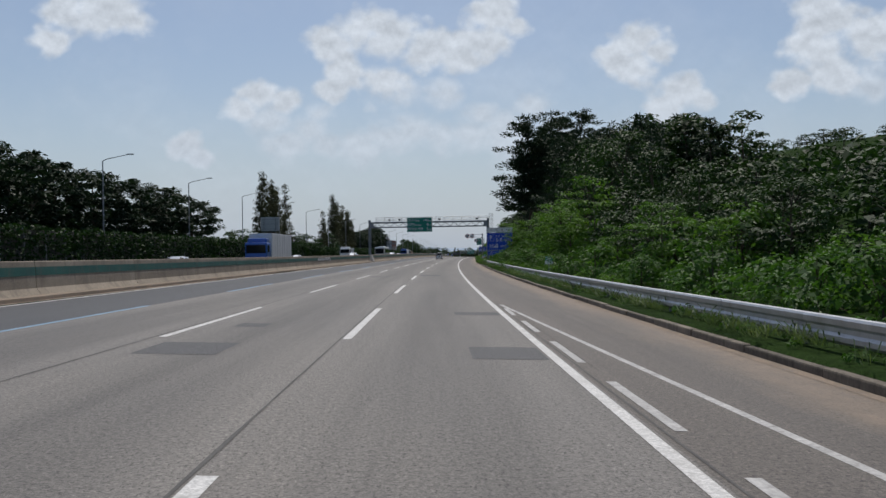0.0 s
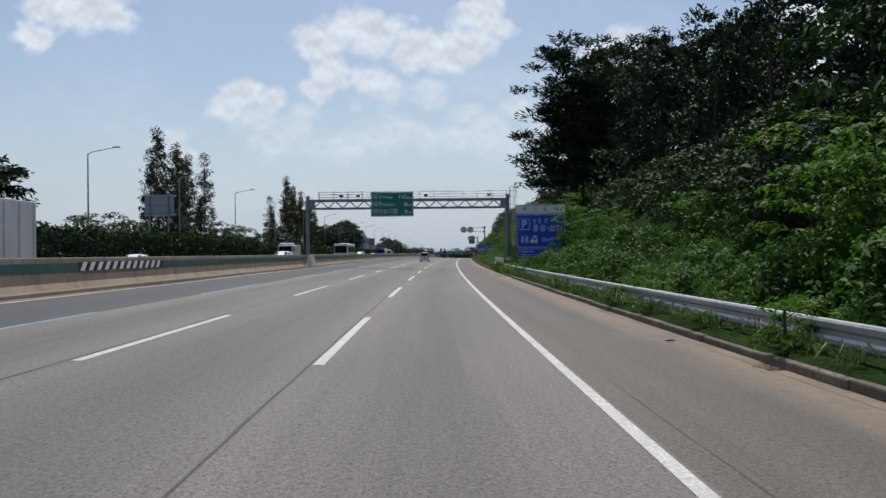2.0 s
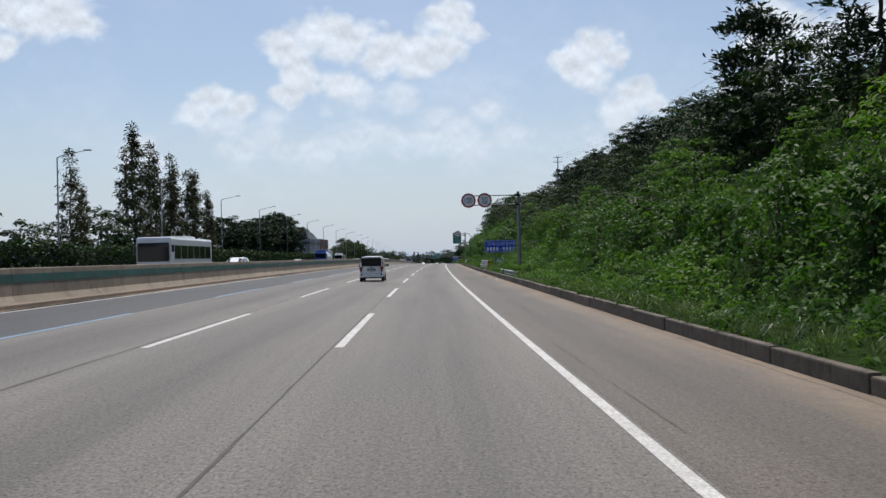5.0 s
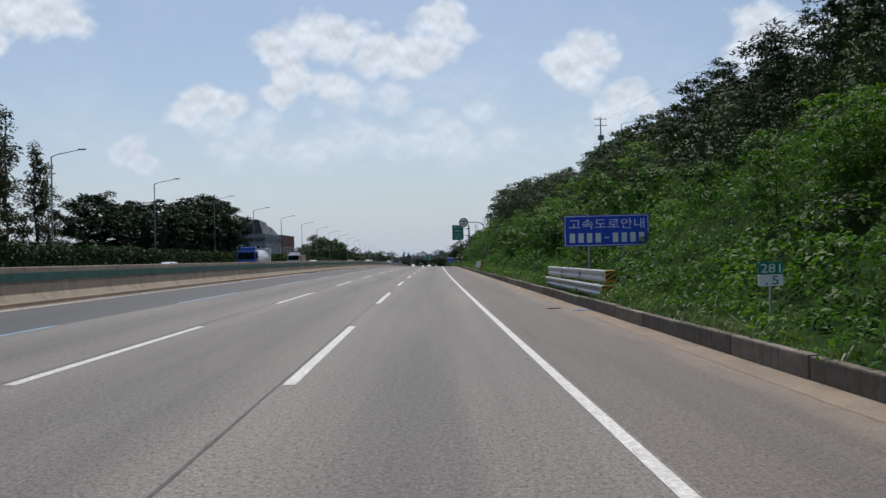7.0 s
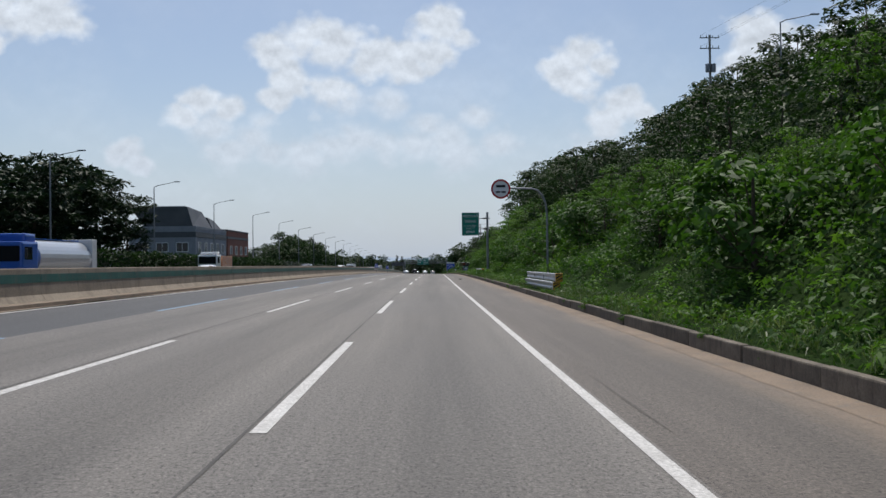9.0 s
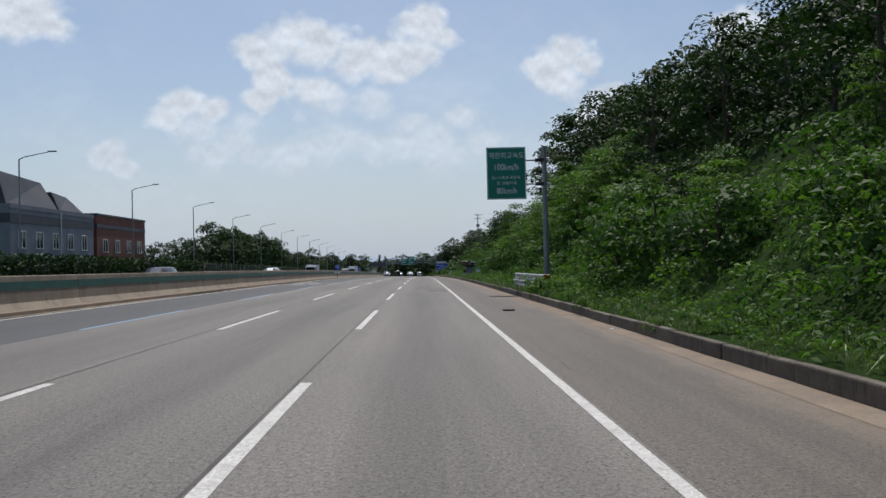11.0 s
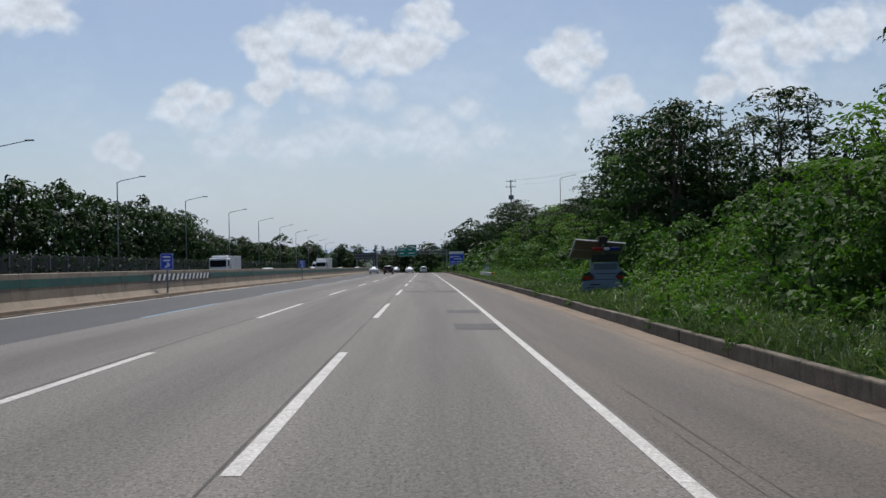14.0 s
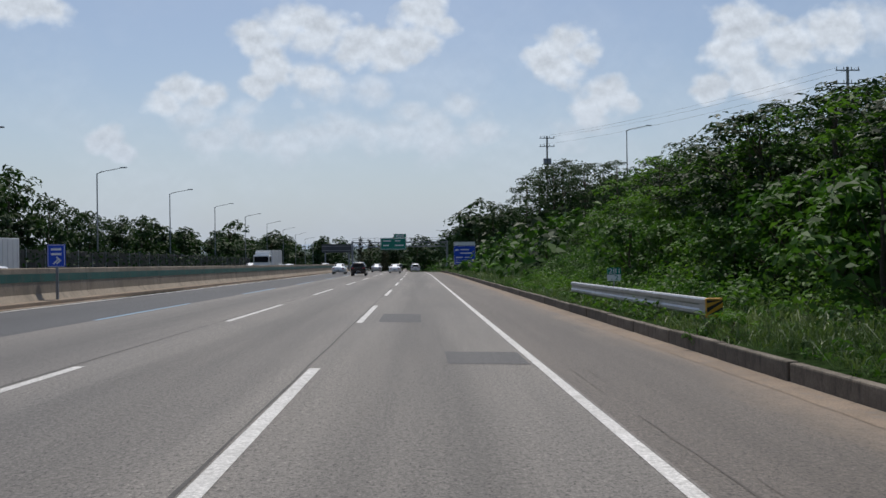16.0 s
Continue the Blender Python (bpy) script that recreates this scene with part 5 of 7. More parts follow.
def mast_signs():
    s = thing("speed_limit_mast", stand(0, 230.0), "grey steel mast with two round speed limit signs on arms", "road sign")
    part("pole", rods(((5.25, 0, 0.0), (5.25, 0, 6.72), 0.14, 0.12), sides=16), STEEL_DULL, s)
    for z in (6.45, 5.72):
        part("arm", rods(((0.9, -0.05, z), (5.5, -0.05, z), 0.045), sides=10), STEEL_DULL, s)
        part("clamp", boxes((5.15, -0.05, z, 0.42, 0.3, 0.2), bevel=0.03), TRIM, s)
    for cx, word in ((1.28, "100"), (2.56, "50")):
        sign = part("round_sign", disc(0.585, -0.14, -0.10, cx, 6.08), SIGN_WHITE, s, "white round sign with a red ring")
        part("red_ring", disc(0.57, -0.146, -0.139, cx, 6.08, 0.45), SIGN_RED, sign)
        w = 0.31 if len(word) == 3 else 0.24
        letters(word, cx - w, cx + w, 5.85 if len(word) == 3 else 5.93, 6.32, sign, SIGN_BLACK, -0.143)
        if len(word) == 2:
            part("underline", boxes((cx, -0.143, 5.84, 0.42, 0.004, 0.05)), SIGN_BLACK, sign)
    s = thing("speed_limit_board", stand(0, 405.3), "green speed limit board with white writing on a grey mast", "road sign")
    part("pole", rods(((5.55, 0.1, 0.0), (5.55, 0.1, 8.66), 0.17, 0.14), sides=16), STEEL_DULL, s)
    for z in (7.85, 6.44):
        part("arm", rods(((2.4, 0.07, z), (5.95, 0.07, z), 0.05), sides=10), STEEL_DULL, s)
        part("clamp", boxes((5.25, 0.08, z, 0.5, 0.34, 0.2), bevel=0.03), TRIM, s)
    a, b, z0, z1 = 2.1, 4.43, 5.55, 8.64
    part("panel", plate(a, b, z0, z1, 0.03), SIGN_GREEN, s)
    part("border", rim(a + 0.03, b - 0.03, z0 + 0.03, z1 - 0.03, 0.03, 0.05), SIGN_WHITE, s)
    letters("제한최고속도", a + 0.13, b - 0.1, 7.98, 8.35, s, SIGN_WHITE)
    letters("100km/h", a + 0.48, b - 0.45, 7.28, 7.66, s, SIGN_WHITE)
    letters("단,1.5t초과 화물차", a + 0.3, b - 0.35, 6.74, 6.94, s, SIGN_WHITE)
    letters("및 건설기계", a + 0.6, b - 0.6, 6.42, 6.62, s, SIGN_WHITE)
    letters("80km/h", a + 0.58, b - 0.58, 5.88, 6.24, s, SIGN_WHITE)
    s = thing("curved_sign_mast", stand(0, 345.0), "tall bent steel mast holding a round red-rimmed sign", "road sign")
    pts = [(5.7, 0, 0.0), (5.7, 0, 4.9)] + [(5.7 - 0.95 * (1 - math.cos(a)), 0, 4.9 + 1.6 * math.sin(a)) for a in (0.4, 0.8, 1.2, 1.57)] + [(3.2, 0, 6.56)]
    part("mast", rods(*[(p, q, 0.065) for p, q in zip(pts, pts[1:])], sides=12), STEEL_DULL, s)
    sign = part("round_sign", disc(0.64, -0.06, -0.02, 2.7, 6.5), SIGN_WHITE, s)
    part("red_ring", disc(0.64, -0.066, -0.059, 2.7, 6.5, 0.52), SIGN_RED, sign)
    part("vehicle_symbol", boxes((2.52, -0.064, 6.3, 0.28, 0.004, 0.12), (2.88, -0.064, 6.3, 0.28, 0.004, 0.12), (2.7, -0.064, 6.68, 0.6, 0.004, 0.16)), SIGN_BLACK, sign)


mast_signs()


def distance_marker(x, y, tenth):
    s = thing("distance_marker", stand(x, y), "small green and white distance marker on a thin post", "road sign", "distance markers")
    part("post", rods(((0, 0.03, 0.0), (0, 0.03, 1.3), 0.025), sides=8), STEEL, s)
    part("upper_plate", plate(-0.22, 0.22, 1.26, 1.48, 0.02), SIGN_GREEN, s)
    part("lower_plate", plate(-0.22, 0.22, 1.05, 1.255, 0.02), SIGN_WHITE, s)
    letters("281", -0.18, 0.18, 1.29, 1.45, s, SIGN_WHITE)
    letters(tenth, 0.02, 0.14, 1.075, 1.23, s, SIGN_GREEN)
    part("point_mark", boxes((-0.08, -0.023, 1.09, 0.035, 0.004, 0.035)), SIGN_GREEN, s)


distance_marker(4.6, 50.6, "7")
distance_marker(4.3, 142.0, "6")
distance_marker(4.39, 240.9, "5")
distance_marker(4.45, 541.0, "2")
distance_marker(4.05, 445.4, "3")


def arrow_board(y, side=-15.85):
    s = thing("median_direction_sign", stand(side, y), "small blue sign with a white arrow on the median barrier", "road sign")
    part("post", boxes((0.33, 0.06, 1.0, 0.09, 0.07, 1.7)), STEEL_DULL, s)
    part("panel", plate(0.0, 0.66, 1.72, 2.57, 0.04), SIGN_BLUE, s)
    part("border", rim(0.015, 0.645, 1.735, 2.555, 0.018, 0.04), SIGN_WHITE, s)
    for z in (2.38, 2.2):
        part("writing_bar", boxes((0.33, -0.024, z, 0.38, 0.004, 0.08)), SIGN_WHITE, s)
    bm = boxes((0, 0, 0, 0.06, 0.004, 0.3), (0, 0, 0.13, 0.22, 0.004, 0.06))
    box(bm, 0.08, 0, 0.05, 0.06, 0.004, 0.2)
    bmesh.ops.transform(bm, matrix=Matrix.Translation((0.33, -0.024, 1.93)) @ Matrix.Rotation(radians(45), 4, "Y"), verts=bm.verts)
    part("arrow", bm, SIGN_WHITE, s)


arrow_board(495.6)
arrow_board(546.0, -15.9)
for start, count in ((494.5, 14), (98.0, 12)):
    for k in range(count):
        bm = bmesh.new()
        w = 0.42
        pts = [(0.163, k * 0.84, 0.78), (0.163, k * 0.84 + w, 0.78), (0.143, k * 0.84 + w + 0.36, 1.12), (0.143, k * 0.84 + 0.36, 1.12)]
        f = bm.faces.new([bm.verts.new(p) for p in pts])
        o = part("hazard_stripe", bm, SIGN_WHITE if k % 1 == 0 else SIGN_BLACK, barrier, "white hazard stripe")
        o.matrix_basis = along(-16.1, start, 10, deck(-16))
    bm = bmesh.new()
    bm.faces.new([bm.verts.new(p) for p in ((0.159, -0.2, 0.77), (0.159, count * 0.84 + 0.3, 0.77), (0.139, count * 0.84 + 0.3, 1.13), (0.139, -0.2, 1.13))])
    o = part("hazard_board", bm, SIGN_BLACK, barrier, "black hazard board")
    o.matrix_basis = along(-16.1, start, 10, deck(-16))


# ---- guardrails ----
def w_beam(length, z, x=0.0):
    prof = [(-0.02, -0.20), (-0.075, -0.15), (-0.075, -0.08), (-0.035, -0.035), (-0.035, 0.035), (-0.075, 0.08), (-0.085, 0.165), (-0.06, 0.20), (0.03, 0.205), (0.03, 0.195), (-0.055, 0.15), (-0.055, 0.085), (-0.015, 0.04), (-0.015, -0.04), (-0.055, -0.085), (-0.055, -0.145), (0, -0.20)]
    bm = bmesh.new()
    a = [bm.verts.new((x + px_, 0.0, z + pz)) for px_, pz in prof]
    b = [bm.verts.new((x + px_, length, z + pz)) for px_, pz in prof]
    for i in range(len(prof)):
        j = (i + 1) % len(prof)
        bm.faces.new((a[i], a[j], b[j], b[i]))
    bm.faces.new(a[::-1])
    bm.faces.new(b)
    bmesh.ops.recalc_face_normals(bm, faces=bm.faces)
    return bm


def guardrail(y0, y1, x, beams, label, striped=True, post_h=0.2):
    g = thing("guardrail", Matrix.Identity(4), label, "guardrail", "roadside guardrails")
    n = max(1, round((y1 - y0) / 4.0))
    L = (y1 - y0) / n
    for k in range(n):
        y = y0 + k * L
        ground_z = land(x, y)
        for z in beams:
            o = part("beam", w_beam(L + 0.06, 0), STEEL, g)
            o.matrix_basis = along(x + 0.008 * (k % 2) + 0.12 * (z > 0.6) * (len(beams) > 1), y, L, z)
        p = part("post", rods(((0, 0, 0), (0, 0, max(beams) + 0.12 - ground_z + 0.3), 0.06), sides=12), STEEL_DULL, g)
        p.matrix_basis = Matrix.Translation(at(x + 0.1, y + 0.4, ground_z - 0.3))
    if striped:
        for z in beams:
            e = part("end_cap", boxes((0.10, -0.05, 0, 0.36, 0.12, 0.42), bevel=0.035), HAZARD_YELLOW, g, "rounded end cap with yellow and black stripes")
            e.matrix_basis = along(x + 0.12 * (z > 0.6) * (len(beams) > 1), y0, 1.0, z)
            for lo, hi in ((-0.30, -0.20), (-0.10, 0.0), (0.10, 0.20)):
                bm = bmesh.new()
                rise = 0.22
                corners = [(-0.07, lo), (0.27, lo + rise), (0.27, hi + rise), (-0.07, hi)]
                corners = [(px, max(-0.165, min(0.165, pz))) for px, pz in corners]
                bm.faces.new([bm.verts.new((px, -0.113, pz)) for px, pz in corners])
                part("black_stripe", bm, SIGN_BLACK, e)
            lap = part("lap_plate", boxes((-0.055, 0.2, 0, 0.02, 0.42, 0.33), bevel=0.006), STEEL, g, "plain grey lap plate")
            lap.matrix_basis = along(x + 0.12 * (z > 0.6) * (len(beams) > 1), y0, 1.0, z)
    return g


guardrail(-30, 142, 4.02, (0.48,), "long galvanised steel guardrail, its edge worn bright", False)
guardrail(147.6, 163.2, 4.2, (0.94, 0.45), "double galvanised guardrail with a striped end, overgrown")
guardrail(220.3, 235, 4.1, (0.32,), "short low galvanised guardrail with a striped end")
guardrail(254.4, 268.4, 4.1, (0.93, 0.43), "double galvanised guardrail with a striped end")
guardrail(331.3, 344, 4.2, (0.92, 0.5), "short double galvanised guardrail beside the bank")
guardrail(397.6, 411.0, 4.2, (0.92, 0.52), "double galvanised guardrail half hidden in leaves")
guardrail(531, 547.2, 4.2, (0.68,), "short galvanised guardrail with a striped end in the grass")


# ---- street lamps behind the far hedge ----
def street_lamp():
    s = thing("street_lamp", Matrix.Identity(4), "slim grey street lamp with a single rising arm", "street lamp", "street lamps along the road")
    part("pole", rods(((0, 0, -0.5), (0, 0, 11.9), 0.11, 0.06), sides=12), STEEL_DULL, s)
    part("arm", rods(((0, 0, 11.85), (0.5, 0, 12.08), 0.05, 0.045), ((0.5, 0, 12.08), (2.7, 0, 12.5), 0.045, 0.035), sides=10), STEEL_DULL, s)
    part("lamp_head", boxes((3.0, 0, 12.55, 0.75, 0.26, 0.12), bevel=0.04), STEEL_DULL, s)
    part("base", boxes((0, 0, 0.3, 0.34, 0.34, 0.9), bevel=0.03), STEEL_DULL, s)
    return s


lamp = street_lamp()
lamp_ys = [214 - 30.4 * k for k in range(7)] + [246.2, 278.3] + [310.4 + 31.0 * k for k in range(5)] + [465.4 + 29.6 * k for k in range(14)]
for i, y in enumerate(lamp_ys):
    m = stand(-38.35, y, 0.45)
    if i == 0:
        lamp.matrix_basis = m
    else:
        copy_thing(lamp, m)
copy_thing(lamp, stand(9.0, 775, 0.0, 180))
copy_thing(lamp, stand(26.2, 628, 7.2, 0))
copy_thing(lamp, stand(28.6, 363, 10.4, 0))


# ---- fence and hedge along the far carriageway ----
fence = tagged(new("boundary_fence"), "dark weathered boundary fence along the oncoming carriageway", "fence", kind="structure")
bm = boxes((0, 1.98, 1.6, 0.06, 3.92, 3.2), bevel=0.01)
for k in range(8):
    box(bm, 0.045, 0.25 + 0.49 * k, 1.6, 0.03, 0.06, 3.1)
panel = part("fence_panel", bm, FENCE, fence)
post = part("fence_post", boxes((0, 0, 1.65, 0.14, 0.14, 3.4), bevel=0.01), STEEL_DULL, fence)


def fence_height(y):
    return 1.28 if y < 225 else (1.02 if y < 330 else 0.97)


for k in range(0, 170):
    y = 20 + 4 * k
    m = along(-37.0, y, 4, 0.25) @ Matrix.Diagonal((1, 1, fence_height(y), 1))
    if k == 0:
        panel.matrix_basis, post.matrix_basis = m, m
    else:
        copy_thing(panel, Matrix.Identity(4)).matrix_basis = m
        copy_thing(post, Matrix.Identity(4)).matrix_basis = m


def hedge(name, count, y0, y1, thick, label, mat):
    ys = rng.uniform(y0, y1, count)
    hs = rng.random(count) ** 0.75
    pts = []
    for y, h in zip(ys, hs):
        top = (0.25 + 3.2 * fence_height(y)) + 0.35 * noise.noise((y * 0.25, 0, 4))
        pts.append(at(-36.75 + thick * (rng.random() - 0.25) + 0.25 * noise.noise((y * 0.5, h * 5, 1)), y, 0.3 + top * h))
    o = new(name, quads_mesh(name, leaves(rng, np.array(pts), 0.34, 0.22, 0.5), mat))
    return tagged(o, label, "hedge", kind="stuff")


hedge("ivy_hedge", 22000, 20, 245, 0.7, "dark green ivy grown over the fence", LEAF_DARK)
hedge("clipped_hedge", 22000, 245, 492, 0.9, "clipped dark green hedge in front of the fence", LEAF_DARK)
hedge("fence_creeper", 2500, 492, 690, 0.5, "patchy creeper on the fence", LEAF_DARK)


# back of a large sign that faces the oncoming traffic
s = thing("reverse_facing_sign", stand(-38.6, 176.0), "grey back of a large road sign facing away", "road sign")
part("panel", plate(-1.9, 1.9, 6.8, 9.6, 0.05), SIGN_BACK, s)
for z in (7.2, 8.2, 9.2):
    part("rail", boxes((0, -0.06, z, 3.7, 0.07, 0.09)), STEEL_DULL, s)
for xx in (-1.2, 1.2):
    part("post", rods(((xx, -0.12, 0.2), (xx, -0.12, 9.4), 0.09), sides=12), STEEL_DULL, s)


# ---- buildings beyond the fence ----
def window_unit(parent, x, y, z, w, h, face):
    """face 'x': in a wall that looks towards the road; 'y': in a wall that looks back along it."""
    if face == "x":
        fr = part("window", boxes((x, y, z + h / 2 - 0.04, 0.1, w, 0.08), (x, y, z - h / 2 + 0.04, 0.14, w + 0.1, 0.08), (x, y - w / 2 + 0.04, z, 0.1, 0.08, h), (x, y + w / 2 - 0.04, z, 0.1, 0.08, h), (x, y, z, 0.08, 0.06, h)), SIGN_WHITE, parent)
        part("pane", boxes((x - 0.03, y, z, 0.03, w - 0.1, h - 0.1)), GLASS, fr)
    else:
        fr = part("window", boxes((x, y, z + h / 2 - 0.04, w, 0.1, 0.08), (x, y, z - h / 2 + 0.04, w + 0.1, 0.14, 0.08), (x - w / 2 + 0.04, y, z, 0.08, 0.1, h), (x + w / 2 - 0.04, y, z, 0.08, 0.1, h), (x, y, z, 0.06, 0.08, h)), SIGN_WHITE, parent)
        part("pane", boxes((x, y + 0.03, z, w - 0.1, 0.03, h - 0.1)), GLASS, fr)


h = thing("grey_building", stand(-44.6, 446.0), "two-storey grey rendered building with a dark roof structure", "building")
part("wall", boxes((-6.0, 11.5, 4.6, 12.0, 23.0, 8.6)), WALL_GREY, h)
part("parapet", boxes((-6.0, 11.5, 9.1, 12.16, 23.16, 0.5)), WALL_GREY, h)
part("band", boxes((-6.0, 11.5, 7.85, 12.1, 23.1, 1.0)), WALL_DARK, h, "dark band of cladding")
bm = bmesh.new()
a = [bm.verts.new(p) for p in ((-9.4, 0.5, 9.3), (-0.6, 0.5, 9.3), (-1.6, 0.5, 12.9), (-11.9, 0.5, 13.0))]
b = [bm.verts.new(p) for p in ((-9.4, 12.5, 9.3), (-0.2, 12.5, 9.3), (-2.2, 12.5, 12.6), (-11.9, 12.5, 12.6))]
bm.faces.new(a[::-1])
bm.faces.new(b)
for i in range(4):
    bm.faces.new((a[i], a[(i + 1) % 4], b[(i + 1) % 4], b[i]))
bmesh.ops.recalc_face_normals(bm, faces=bm.faces)
part("roof", bm, WALL_DARK, h, "dark sloping roof structure")
bm = bmesh.new()
a = [bm.verts.new(p) for p in ((-6, 13.5, 9.3), (-0.4, 13.5, 9.3), (-1.4, 13.5, 11.6), (-5, 13.5, 11.6))]
b = [bm.verts.new(p) for p in ((-6, 20.5, 9.3), (-0.2, 20.5, 9.3), (-1.6, 18.5, 11.3), (-5, 18.5, 11.3))]
bm.faces.new(a[::-1])
bm.faces.new(b)
for i in range(4):
    bm.faces.new((a[i], a[(i + 1) % 4], b[(i + 1) % 4], b[i]))
bmesh.ops.recalc_face_normals(bm, faces=bm.faces)
part("roof", bm, WALL_DARK, h)
part("canopy_edge", boxes((-6.2, 0.45, 12.95, 8.6, 0.12, 0.14)), SIGN_BACK, h)
for k in range(5):
    window_unit(h, 0.03, 2.6 + 4.3 * k, 5.6, 1.7, 1.9, "x")
for k in range(3):
    window_unit(h, -2.4 - 3.6 * k, -0.03, 5.6, 2.2, 1.7, "y")
part("downpipe", rods(((0.1, 12.6, 0.4), (0.1, 12.6, 9.0), 0.07)), SIGN_WHITE, h)
h = thing("brick_building", stand(-44.6, 470.2), "red brick two-storey building with a flat roof", "building")
part("wall", boxes((-5.0, 10.0, 4.9, 10.0, 20.0, 9.4)), BRICK, h)
part("coping", boxes((-5.0, 10.0, 9.72, 10.2, 20.2, 0.3), bevel=0.03), WALL_DARK, h)
part("band", boxes((-5.0, 10.0, 8.2, 10.1, 20.1, 0.5)), WALL_DARK, h)
for k in range(4):
    window_unit(h, 0.03, 3.0 + 4.7 * k, 5.6, 1.8, 1.8, "x")
window_unit(h, -3.2, -0.03, 5.6, 3.0, 1.6, "y")


# ---- power line on the bank ----
def power_pole(x, y, top, base):
    s = thing("power_pole", stand(x, y, base), "concrete power pole with crossarms on the wooded bank", "utility pole", "power poles")
    hgt = top - base
    part("pole", rods(((0, 0, -1), (0, 0, hgt), 0.17, 0.12), sides=12), WOOD_POLE, s)
    for z in (hgt - 0.3, hgt - 1.5):
        part("crossarm", boxes((0, 0, z, 2.2, 0.1, 0.1)), STEEL_DULL, s)
        for xx in (-1.0, -0.35, 0.35, 1.0):
            part("insulator", rods(((xx, 0, z + 0.05), (xx, 0, z + 0.32), 0.05, 0.03), sides=8), CONCRETE, s)
    part("transformer", rods(((0.32, -0.2, hgt - 4.2), (0.32, -0.2, hgt - 3.3), 0.26), ((-0.32, -0.2, hgt - 4.2), (-0.32, -0.2, hgt - 3.3), 0.26), sides=14), STEEL_DULL, s)
    return s


def wire(points, r):
    bm = bmesh.new()
    rings = [[bm.verts.new(p + Vector((r * math.cos(k * 1.2566), 0, r * math.sin(k * 1.2566)))) for k in range(5)] for p in points]
    for a, b in zip(rings, rings[1:]):
        for k in range(5):
            bm.faces.new((a[k], a[(k + 1) % 5], b[(k + 1) % 5], b[k]))
    return bm


POLES = [(29.5, 385.0, 27.0, 15.0), (17.2, 639.0, 20.0, 7.5), (46.6, 590.0, 25.8, 13.0), (37.1, 590.0, 19.0, 9.0)]
for p in POLES:
    power_pole(*p)
for dx, dz in ((-1.0, -0.05), (1.0, -0.05), (-1.0, -1.25)):
    a, b = at(POLES[3][0] + dx, POLES[3][1], POLES[3][2] + dz), at(POLES[1][0] + dx, POLES[1][1], POLES[1][2] + dz)
    pts = [a.lerp(b, k / 16) - Vector((0, 0, 0.6 * 4 * (k / 16) * (1 - k / 16))) for k in range(17)]
    o = link_mesh("power_line", wire(pts, 0.009), WIRE)
    tagged(o, "thin black overhead wire sagging between poles", "power line", "overhead wires")
    a, c = at(POLES[0][0] + dx, POLES[0][1], POLES[0][2] + dz), at(40 + dx, 250, 27 + dz)
    pts = [a.lerp(c, k / 8) - Vector((0, 0, 2.0 * 4 * (k / 8) * (1 - k / 8))) for k in range(9)]
    o = link_mesh("power_line", wire(pts, 0.009), WIRE)
    tagged(o, "thin black overhead wire sagging between poles", "power line", "overhead wires")


